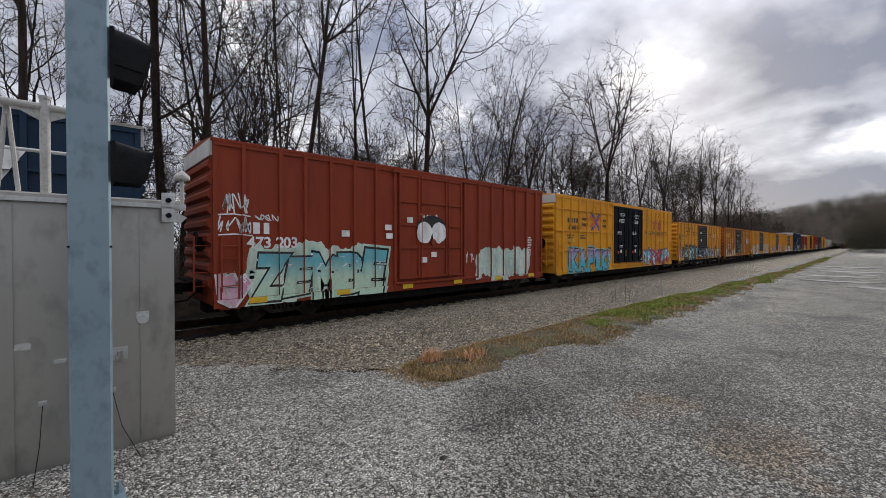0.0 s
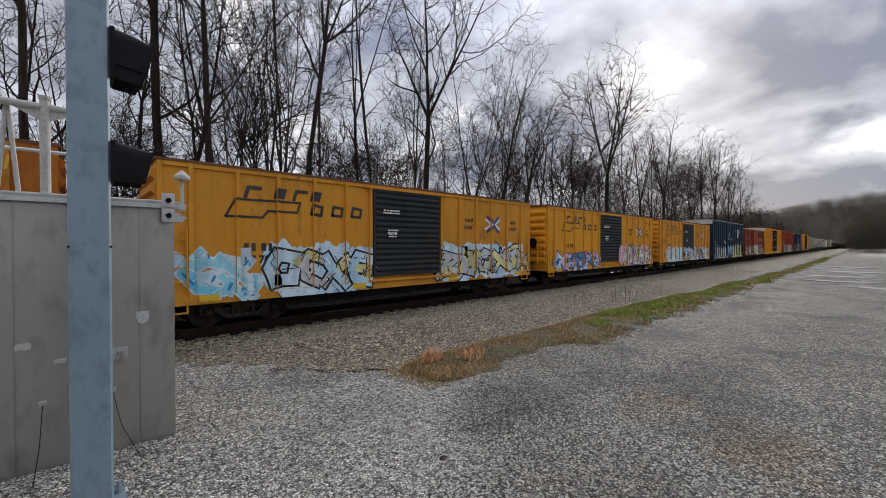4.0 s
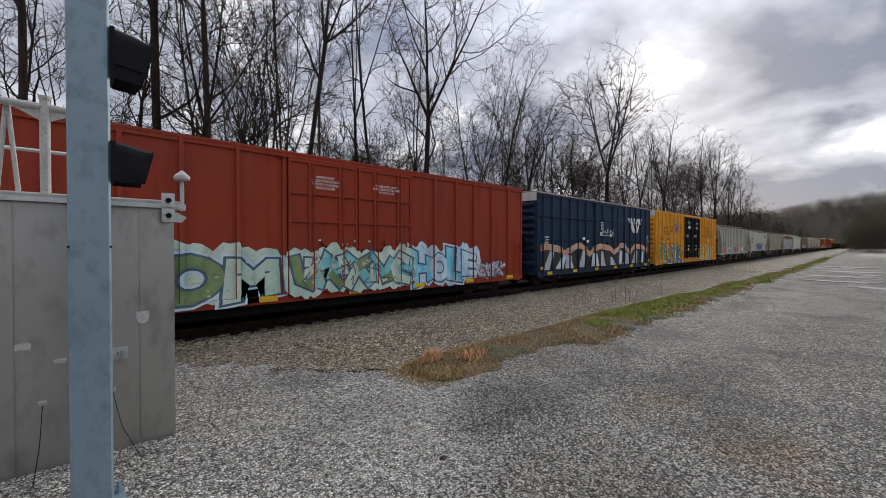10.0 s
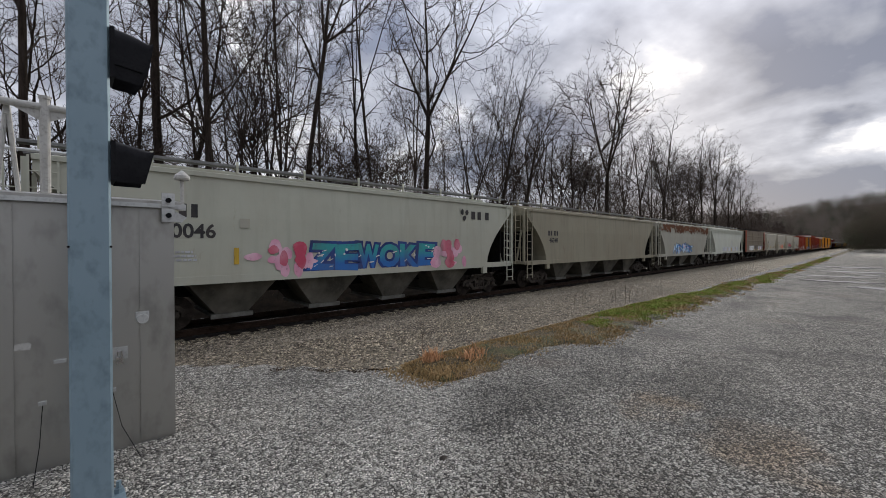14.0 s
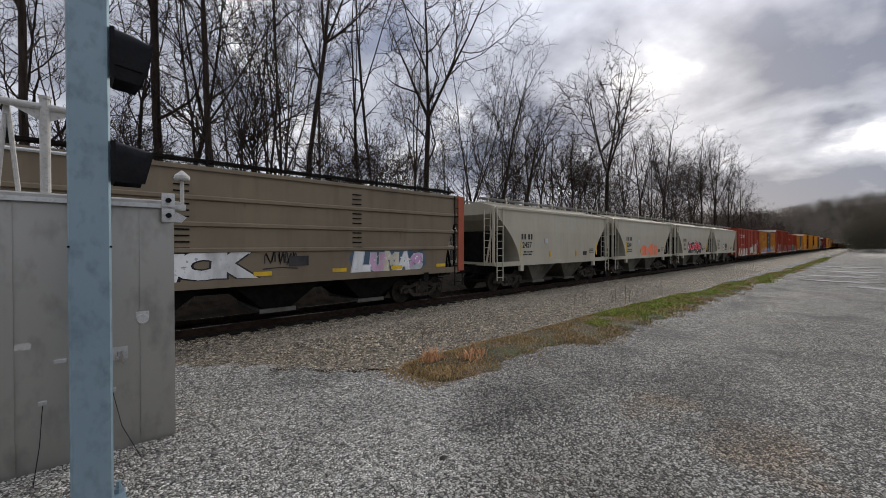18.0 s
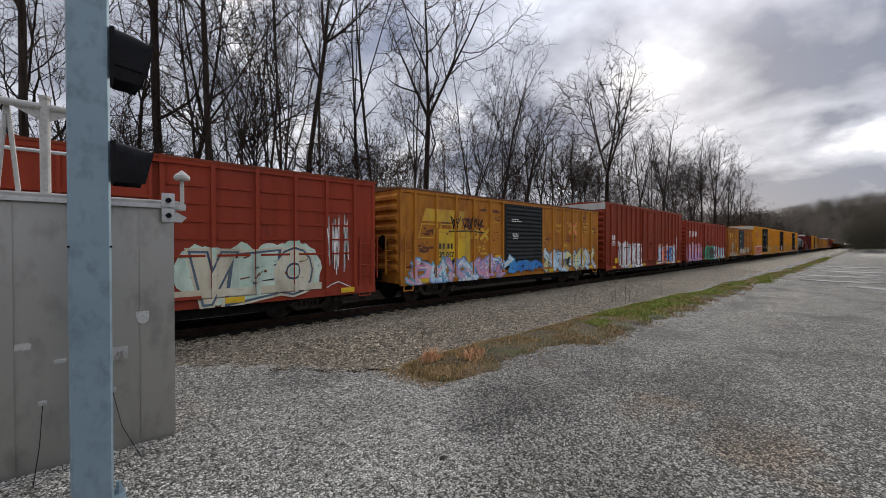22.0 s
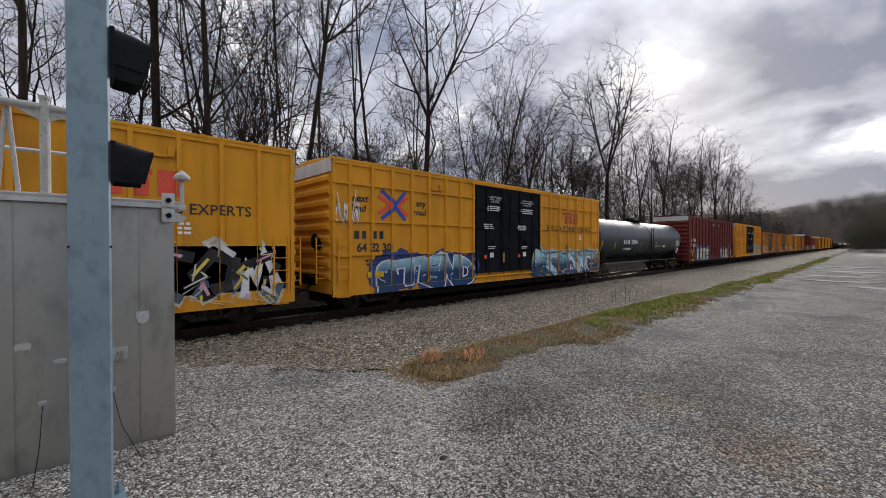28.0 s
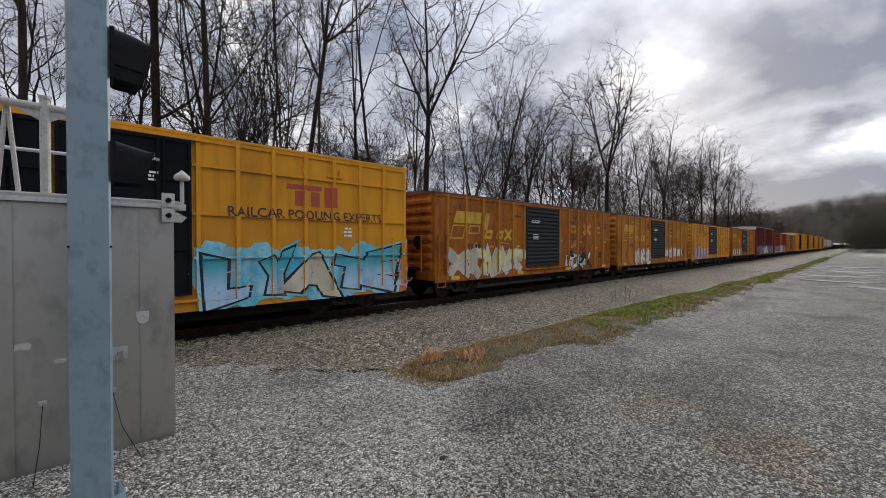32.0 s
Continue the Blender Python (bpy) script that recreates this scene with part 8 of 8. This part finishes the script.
# 34 tall yellow, 35 to 38 short
c, h = tall_yellow(579.3, "66 43 70", "tall yellow boxcar with bright blue graffiti by its trailing end")
piece(c, "LYATE", 12.0 - h, 18.0 - h, 0.72, 1.82, [G_LYA, G_LYA, S_CREAM, G_LYA], S_BLACK, S_CYAN, 341, S_CREAM, fat=0.15, wild=0.24, cloud=S_CYAN, squeeze=1.25)
graffiti(c, 17.3 - h, 18.4 - h, 0.75, 1.7, [S_PINK], S_ROSE, None, 1, "wild", 343)
tag(c, 17.6 - h, 1.4, 0.6, 0.25, S_BLACK, 342, 3)
c, h = short_yellow(599.3, "33 28", "worn orange boxcar with cream graffiti", ORA, right=615.1, mark="pale")
rust_chips(c, h, 70, 109)
graffiti(c, 0.9 - h, 6.0 - h, 0.8, 1.9, [S_CREAM, S_LEM], S_GREY, None, 5, "bubble", 351)
graffiti(c, 10.0 - h, 13.0 - h, 0.8, 1.7, [S_WHITE, S_BLACK], S_BLACK, None, 4, "wild", 352)
c, h = short_yellow(616.3, "", "orange-brown boxcar with white graffiti", ORA2, right=632.3, mark="pale")
rust_chips(c, h, 70, 106)
graffiti(c, 3.0 - h, 6.0 - h, 0.8, 1.7, [S_CREAM, S_WHITE], S_GREY, None, 4, "wild", 361)
graffiti(c, 9.5 - h, 14.0 - h, 1.2, 1.7, [S_WHITE], S_CREAM, None, 6, "wild", 362)
c, h = short_yellow(633.5, "", "yellow boxcar with pink graffiti and black door", YEL2, right=649.3)
graffiti(c, 0.6 - h, 6.0 - h, 0.8, 1.9, [S_LILAC, S_PINK], S_VIO, None, 6, "wild", 371, [S_WHITE])
c, h = short_yellow(650.6, "", "rusted orange boxcar with mint graffiti", ORA, right=666.4, mark="pale")
rust_chips(c, h, 70, 105)
graffiti(c, 0.6 - h, 5.9 - h, 0.8, 1.7, [S_MINT, S_GREY], S_SLATE, None, 5, "bubble", 381)
# 39 on: the far end of the train
c = box_car(667.6, 684.5, "tall dark red boxcar with grey graffiti", MAR, 4.85, 0.62, P_NS, (), ((6.2, 9.6),), MAR, "plug", cap_mat=CAPW, roof_mat=GALR, stripes=4)
graffiti(c, -7.8, 7.8, 0.7, 1.9, [S_GREY, S_SKY], S_SLATE, None, 12, "bubble", 391)
c = box_car(685.8, 701.6, "red boxcar with pale graffiti", RED2, 4.25, 0.68, P_NS, (), ((6.2, 9.6),), RED3, "panel", roof_mat=RSTR, stripes=4)
graffiti(c, -7.0, 7.0, 0.7, 1.8, [S_GREY, S_CREAM], S_WHITE, None, 12, "wild", 401)
x = 702.9
c, h = short_yellow(x, "", "rusted orange boxcar far back in the train", ORA, mark="pale")
rust_chips(c, h, 70, 91)
x += 16.9
for i in range(5):
    c, h = tall_yellow(x, "", "tall yellow boxcar far back in the train", right=x + 18.6)
    x += 20.2
for i in range(4):
    c = hopper_car(x, x + 15.8, "pale grey covered hopper far back in the train", (GRY, CRE, WHT, GRY)[i], 3.85, 4.1, 1.2, 3, OUT)
    x += 17.2

for car in list(bpy.data.objects):
    if "posts" in car.keys():
        drape(car)


# ---------------------------------------------------------------- trees
UP = Vector((0, 0, 1))


def grow(seed, height, r0, fork=0.5, leaders=2, splay=0.3, reach=4.5, low=0.2, stems=1, lean=0.0, bow=0.0, fine=1.0, girth=1.0):
    """A bare winter tree: stems that fork into leaders, upswept limbs, branches and fine twigs. Returns the meshes of the wood and of the twigs.
    fork: height of the fork, as a share; lean: how far the stem leans to its local x, bow: how far it bends back."""
    rnd = random.Random(seed)
    wood, thin = Mb(), Mb()

    def leave(d, ang, az):
        """A direction that leaves d at an angle, on the side az."""
        a = d.cross(UP if abs(d.z) < 0.95 else Vector((1, 0, 0))).normalized()
        b = d.cross(a)
        return (d * math.cos(ang) + (a * math.cos(az) + b * math.sin(az)) * math.sin(ang)).normalized()

    def shoot(p, d, ln, r, level):
        n = (1, 3, 5, 6)[level]
        wander = (0.0, 0.36, 0.3, 0.2)[level]
        lift = (0.0, 0.03, 0.07, 0.11)[level]
        pts, rad = [p.copy()], [r]
        ds = []
        for i in range(n):
            d = (d + Vector((rnd.gauss(0, 1), rnd.gauss(0, 1), rnd.gauss(0, 0.7))) * wander + UP * lift).normalized()
            p = p + d * ln / n
            pts.append(p.copy())
            rad.append(max(0.0055 * girth, r * (1 - 0.7 * (i + 1) / n)))
            ds.append(d.copy())
        (wood if r > 0.03 else thin).tube(pts, rad, 5 if r > 0.07 else 4 if r > 0.03 else 3, cap=False)
        if level == 0:
            return
        az = rnd.uniform(0, 6.28)
        for i in range(n):
            first = i == 0
            for _ in range(1 if i < n - 1 else 2):
                if first and level > 1 and rnd.random() < 0.5:
                    continue
                az += 2.4 + rnd.uniform(-0.6, 0.6)
                k = (1.1 - 0.45 * i / n)
                l2 = ln * rnd.uniform(0.36, 0.6) * k if level > 1 else fine * rnd.uniform(0.25, 0.75)
                shoot(pts[i + 1].lerp(pts[i], rnd.random() * 0.7 if i < n - 1 else 0), leave(ds[i], rnd.uniform(0.5, 1.1) if i < n - 1 else rnd.uniform(0.2, 0.7), az),
                      l2, girth * max((0.0, 0.0085, 0.014, 0.03)[level], rad[i + 1] * rnd.uniform(0.5, 0.7)) if level > 1 else girth * rnd.uniform(0.006, 0.0105), level - 1)

    def stem(p, d, ln, r, n, first, bend, limb):
        """A stem or leader with limbs from the node first on."""
        pts, rad, ds = [p.copy()], [r], []
        for i in range(n):
            u = i / n
            d = (d + Vector((rnd.gauss(0, 1), rnd.gauss(0, 1), 0)) * 0.035 + UP * bend + Vector((-bow * (0.5 - abs(u - 0.5)), 0, 0))).normalized()
            p = p + d * ln / n
            pts.append(p.copy())
            ds.append(d.copy())
            rad.append(max(0.014, r * (1 - 0.8 * ((i + 1) / n) ** 0.8)) if limb else r * (1 - 0.3 * (i + 1) / n))
        wood.tube(pts, rad, 8 if r > 0.1 else 6, cap=False)
        az = rnd.uniform(0, 6.28)
        for i in range(first, n):
            az += 2.4 + rnd.uniform(-0.5, 0.5)
            u = i / n
            ln2 = reach * rnd.uniform(0.5, 1.05) * (1.15 - 0.7 * u if limb else 0.75)
            shoot(pts[i + 1], leave(ds[i], rnd.uniform(0.5, 1.0), az), ln2, min(rad[i + 1] * 0.75, 0.02 + 0.016 * ln2), 3 if ln2 > reach * 0.76 else 2)
        return pts[-1], ds[-1], rad[-1]

    a0 = rnd.uniform(0, 6.28)
    for s in range(stems):
        a = a0 + s * 6.28 / stems + rnd.uniform(-0.4, 0.4)
        tilt = 0.02 if stems == 1 else rnd.uniform(0.1, 0.26)
        d = Vector((math.cos(a) * tilt + lean, math.sin(a) * tilt, 1)).normalized()
        base = Vector((math.cos(a), math.sin(a), 0)) * (0 if stems == 1 else 0.25) + Vector((0, 0, -0.4))
        hh = height * (1 if s == 0 else rnd.uniform(0.72, 0.97))
        rs = r0 if stems == 1 else r0 * rnd.uniform(0.55, 0.8)
        wood.tube([base, base + d * 0.9], [rs * 1.45, rs * 1.05], 8, cap=False)
        n = 6
        top, td, tr = stem(base + d * 0.6, d, hh * fork, rs, n, max(1, int(n * low / max(fork, 0.05))), 0.05, False)
        az = rnd.uniform(0, 6.28)
        for k in range(leaders):
            az += 6.28 / leaders + rnd.uniform(-0.3, 0.3)
            ang = splay * (rnd.uniform(0.1, 0.4) if k == 0 else rnd.uniform(0.8, 1.25))
            share = 1.0 if k == 0 else rnd.uniform(0.72, 0.95)
            stem(top - td * 0.1, leave(td, ang, az), (hh * (1 - fork)) * share * 0.93, tr * (0.86 if k == 0 else rnd.uniform(0.55, 0.78)), 8, 1, 0.07, True)
    return wood, thin


def bare_mesh(mb, name, mat):
    me = bpy.data.meshes.new(name)
    me.from_pydata(mb.v, [], mb.f)
    me.materials.append(mat)
    return me


TREE_MESH = {}


def tree_mesh(key, *form, **more):
    if key not in TREE_MESH:
        wood, thin = grow(key, *form, **more)
        TREE_MESH[key] = (bare_mesh(wood, "trunk", M_BARK), bare_mesh(thin, "twigs", M_TWIG), form[0])
    return TREE_MESH[key]


def plant(kind, bearing, y, scale, turn, label, tall=1.0):
    wood, thin, hh = TREE_MESH[kind]
    x = y / math.tan(radians(bearing))
    t = tagged(new("tree"), label, "tree", "bare trees behind the railway")
    part_w, part_f = new("trunk", wood), new("crown", thin)
    part_w.parent = part_f.parent = t
    t.matrix_world = Matrix.Translation((x, y, ground_z(x, y))) @ Matrix.Rotation(turn, 4, "Z") @ Matrix.Diagonal((scale, scale, scale * tall, 1))
    return t


ACROSS = HEAD - radians(90)
TALL = "tall bare deciduous tree in winter behind the railway"
SLIM = "slender bare deciduous tree in the wood edge"
# bearing off the line of the track, distance from it, height, stem radius, and the form of each tree that stands out
HEROES = ((82.0, 21.0, 27, 0.19, dict(fork=0.5, leaders=3, splay=0.34, reach=5.0, low=0.24)), (80.2, 21.6, 21, 0.13, dict(fork=0.34, leaders=3, splay=0.42, reach=4.4, low=0.3)),
          (77.2, 20.5, 26, 0.165, dict(fork=0.46, leaders=2, splay=0.3, reach=4.6, low=0.2)), (70.2, 22.5, 21, 0.17, dict(fork=0.22, leaders=3, splay=0.42, reach=4.4, low=0.2, stems=4)),
          (66.0, 21.0, 25, 0.16, dict(fork=0.5, leaders=3, splay=0.36, reach=5.0, low=0.22)), (58.9, 22.0, 22, 0.12, dict(fork=0.42, leaders=3, splay=0.36, reach=3.6, low=0.2)),
          (56.4, 21.4, 24, 0.11, dict(fork=0.6, leaders=2, splay=0.22, reach=3.2, low=0.25)), (51.3, 22.5, 19, 0.11, dict(fork=0.34, leaders=4, splay=0.26, reach=3.0, low=0.3)),
          (48.8, 21.0, 24, 0.235, dict(fork=0.44, leaders=4, splay=0.5, reach=6.2, low=0.24)), (43.2, 22.5, 16.8, 0.17, dict(fork=0.26, leaders=3, splay=0.48, reach=4.8, low=0.24, stems=2)),
          (40.4, 21.8, 16.8, 0.17, dict(fork=0.5, leaders=3, splay=0.36, reach=4.8, low=0.3, lean=0.36)), (33.9, 22.0, 17.0, 0.22, dict(fork=0.42, leaders=3, splay=0.32, reach=5.0, low=0.3, lean=-0.34, bow=-0.35)),
          (28.8, 23.0, 15.5, 0.18, dict(fork=0.24, leaders=4, splay=0.5, reach=5.2, low=0.2, girth=1.3)), (24.3, 22.5, 24, 0.30, dict(fork=0.42, leaders=4, splay=0.42, reach=6.6, low=0.28, girth=1.7)),
          (17.7, 23.0, 22.5, 0.27, dict(fork=0.4, leaders=3, splay=0.45, reach=6.8, low=0.22, girth=1.45)), (13.9, 22.0, 23, 0.3, dict(fork=0.3, leaders=3, splay=0.4, reach=6.8, low=0.24, stems=2, girth=1.45)))
spin = random.Random(5)
for k, (bearing, y, hh, r0, form) in enumerate(HEROES):
    tree_mesh(300 + k, hh, r0, **form)
    plant(300 + k, bearing, y, 1.0, ACROSS if "lean" in form else spin.uniform(0, 6.28), TALL)
# more full-grown trees of the same kinds
for kind, bearing, y, sc in ((304, 100.0, 23.0, 1.0), (300, 93.0, 24.0, 0.95), (309, 96.0, 26.0, 1.0), (305, 84.0, 26.0, 0.9), (305, 68.4, 27.0, 0.9), (306, 64.2, 25.0, 0.9), (305, 79.0, 27.0, 0.9), (305, 73.6, 29.0, 0.85), (307, 46.2, 27.0, 0.75), (306, 68.0, 28.0, 0.85), (309, 75.5, 27.0, 0.8),
                             (312, 38.4, 25.0, 0.92), (309, 36.2, 24.0, 0.9), (312, 31.4, 24.0, 0.95), (309, 26.6, 25.0, 0.95), (315, 22.2, 24.0, 0.84), (314, 20.3, 24.0, 0.86), (312, 30.2, 25.0, 0.85), (312, 25.4, 26.0, 0.9), (315, 27.6, 27.0, 0.7), (314, 33.0, 27.0, 0.7), (315, 17.0, 26.0, 0.8), (312, 36.8, 28.0, 0.8), (314, 14.8, 26.0, 0.85), (312, 19.0, 23.0, 1.1),
                             (315, 15.8, 23.0, 0.9), (314, 12.4, 22.0, 1.06), (315, 11.4, 21.5, 0.98), (312, 10.5, 21.5, 1.0), (314, 9.7, 21.5, 0.8), (312, 8.9, 21.0, 0.86), (315, 8.2, 21.0, 0.62)):
    plant(kind, bearing, y, sc, spin.uniform(0, 6.28), TALL)
# low bushy trees that fill the wood between the trunks
BUSHY = ((9.5, 0.085, dict(fork=0.16, leaders=3, splay=0.6, reach=3.0, low=0.1, stems=3)), (8.0, 0.07, dict(fork=0.2, leaders=4, splay=0.7, reach=2.8, low=0.1, stems=2)), (11.5, 0.08, dict(fork=0.3, leaders=3, splay=0.5, reach=3.0, low=0.2)))
for k, (hh, r0, form) in enumerate(BUSHY):
    tree_mesh(400 + k, hh, r0, fine=0.8, **form)
for i in range(18):
    bearing = 9.5 + 92 * ((i + spin.random()) / 18) ** 1.7
    y = spin.uniform(19.5, 27)
    plant(400 + i % 3, bearing, y, spin.uniform(0.75, 1.2), spin.uniform(0, 6.28), "low spreading bare tree among the tall trunks")
# the depth of the wood
for i in range(16):
    bearing = 8.0 + 96 * ((i + spin.random()) / 16) ** 2.0
    y = spin.uniform(27, 48)
    plant(spin.choice((305, 306, 307, 303, 312, 310)), bearing, y, spin.uniform(0.55, 0.85), spin.uniform(0, 6.28), SLIM)
for i in range(12):
    plant(spin.choice((312, 309, 307)), spin.uniform(3.8, 8.6), spin.uniform(19, 26), spin.uniform(0.45, 0.7), spin.uniform(0, 6.28), SLIM)


def thicket(name, n, region, height, mat, label, seed, spread=0.7, thick=0.012, segs=3):
    """Undergrowth: very many thin stems and twigs."""
    rd = random.Random(seed)
    mb = Mb()
    for _ in range(n):
        x, y = region(rd)
        z = ground_z(x, y) - 0.05
        h = height(x, y, rd)
        d = Vector((rd.uniform(-1, 1) * spread, rd.uniform(-1, 1) * spread, 1)).normalized()
        p = Vector((x, y, z))
        e = p + d * h
        m = p + d * h * 0.5 + Vector((rd.uniform(-0.1, 0.1), rd.uniform(-0.1, 0.1), 0)) * h
        t = thick * (0.5 + h * 0.25)
        mb.tube([p, m, e], [t, t * 0.7, t * 0.3], 3, cap=False)
        for _ in range(segs):
            a = p + (m - p) * rd.uniform(0.4, 1) if rd.random() < 0.5 else m + (e - m) * rd.random()
            b = a + Vector((rd.uniform(-1, 1), rd.uniform(-1, 1), rd.uniform(-0.1, 1))) * h * 0.28
            mb.tube([a, b], [t * 0.5, t * 0.2], 3, cap=False)
    me = mb.mesh(name, mat)
    return tagged(new(name, me), label, "undergrowth", kind="stuff")


thicket("undergrowth", 7500, lambda r: (-28 + 215 * r.random() ** 0.75, r.uniform(18.5, 36)), lambda x, y, r: r.uniform(1.0, 3.0) + 2.6 * smooth_step(15, 45, x) * r.random() + 3.2 * smooth_step(15, 70, x) * r.random() + (3.0 if r.random() < 0.25 else 0), M_BRUSH, "tangled bare brown undergrowth along the wood edge", 3)


thicket("bank_brush", 1500, lambda r: (-12 + 90 * r.random() ** 1.3, r.uniform(15.4, 18.5)), lambda x, y, r: r.uniform(0.3, 1.3), M_BRUSH, "low dead brush on the bank behind the rails", 8)


def leafy_clump(mb, c, r, n, rd, size=0.3):
    for _ in range(n):
        v = Vector((rd.gauss(0, 0.5), rd.gauss(0, 0.5), rd.gauss(0, 0.5)))
        p = Vector(c) + Vector((v.x * r[0], v.y * r[1], v.z * r[2]))
        a = Vector((rd.uniform(-1, 1), rd.uniform(-1, 1), rd.uniform(-1, 1))).normalized() * size * rd.uniform(0.5, 1.2)
        b = a.cross(Vector((rd.uniform(-1, 1), rd.uniform(-1, 1), rd.uniform(-1, 1)))).normalized() * size * rd.uniform(0.4, 0.9)
        k = len(mb.v)
        mb.v += [tuple(p), tuple(p + a), tuple(p + a * 0.6 + b)]
        mb.f.append((k, k + 1, k + 2))


# far wooded hill beyond the lot, and its trees
def hill_z(x, y):
    d = smooth_step(290, 470, x) * smooth_step(-420, -90, y)
    return -1.2 + (24 + 9 * smooth_step(60, -5, y)) * d + 3 * noise.noise(Vector((x * 0.012, y * 0.012, 2)))


def round_head(mb, c, r, n, rd, size):
    """A far crown: small facets filling a rounded head, closest near its skin."""
    for _ in range(n):
        v = Vector((rd.gauss(0, 1), rd.gauss(0, 1), rd.gauss(0, 1))).normalized() * rd.random() ** 0.45
        p = Vector(c) + Vector((v.x * r[0], v.y * r[1], v.z * r[2]))
        a = Vector((rd.uniform(-1, 1), rd.uniform(-1, 1), rd.uniform(-1, 1))).normalized() * size * rd.uniform(0.5, 1.2)
        b = a.cross(Vector((rd.uniform(-1, 1), rd.uniform(-1, 1), rd.uniform(-1, 1)))).normalized() * size * rd.uniform(0.5, 1.0)
        k = len(mb.v)
        mb.v += [tuple(p - a * 0.5), tuple(p + a * 0.5), tuple(p + b)]
        mb.f.append((k, k + 1, k + 2))


hill = part("hill", grid_mesh(spaced([(285, 1400, 30)]), spaced([(-700, 700, 30)]), lambda x, y: hill_z(x, y) + 2.5), M_FAR, smooth=True)
tagged(hill, "distant low wooded hill under brown winter trees", "hill", kind="structure")
mb, mb2 = Mb(), Mb()
rd = random.Random(9)
for _ in range(1150):
    x, y = rd.uniform(295, 480), rd.uniform(-30, 105)
    green = rd.random() < 0.12
    h = rd.uniform(9.5, 13.5)
    if green:
        round_head(mb2, (x, y, hill_z(x, y) + h * 0.5), (2.8, 2.8, h * 0.5), 220, rd, 0.5)
    else:
        round_head(mb, (x, y, hill_z(x, y) + h * 0.5), (3.6, 3.6, h * 0.5), 270, rd, 0.36)
tagged(new("far_wood", mb.mesh("far_wood", M_FAR)), "brown bare woods on the far hill, paled for haze", "woods", kind="stuff")
tagged(new("far_evergreens", mb2.mesh("far_evergreens", M_EVER)), "dark evergreens scattered in the far woods", "woods", kind="stuff")

# dense growth that closes the view beside the line
mb, mb2 = Mb(), Mb()
for i in range(60):
    x, y = rd.uniform(150, 215), rd.uniform(-14, 2.2)
    h = rd.uniform(6.5, 13.5) + 4.0 * smooth_step(1.5, -4, y)
    round_head(mb, (x, y, LOT_Z + h * 0.5), (3.2, 3.2, h * 0.52), 900, rd, 0.26)
    if rd.random() < 0.5:
        leafy_clump(mb2, (x, y, h * 0.42), (2.6, 2.6, h * 0.36), 420, rd, 0.3)
tagged(new("roadside_thicket", mb.mesh("roadside_thicket", M_THICK)), "tall dark brown thicket beside the line", "thicket", kind="stuff")
tagged(new("roadside_evergreens", mb2.mesh("roadside_evergreens", M_EVER)), "dark green growth inside the roadside thicket", "thicket", kind="stuff")


def motions():
    """The whole train runs by at one steady speed."""
    for car, mid in TRAIN:
        walk(car, [(t, pose(mid - SPEED * t, TRACK_Y, 0)) for t in (0.0, 16.0, 32.0)])


motions()
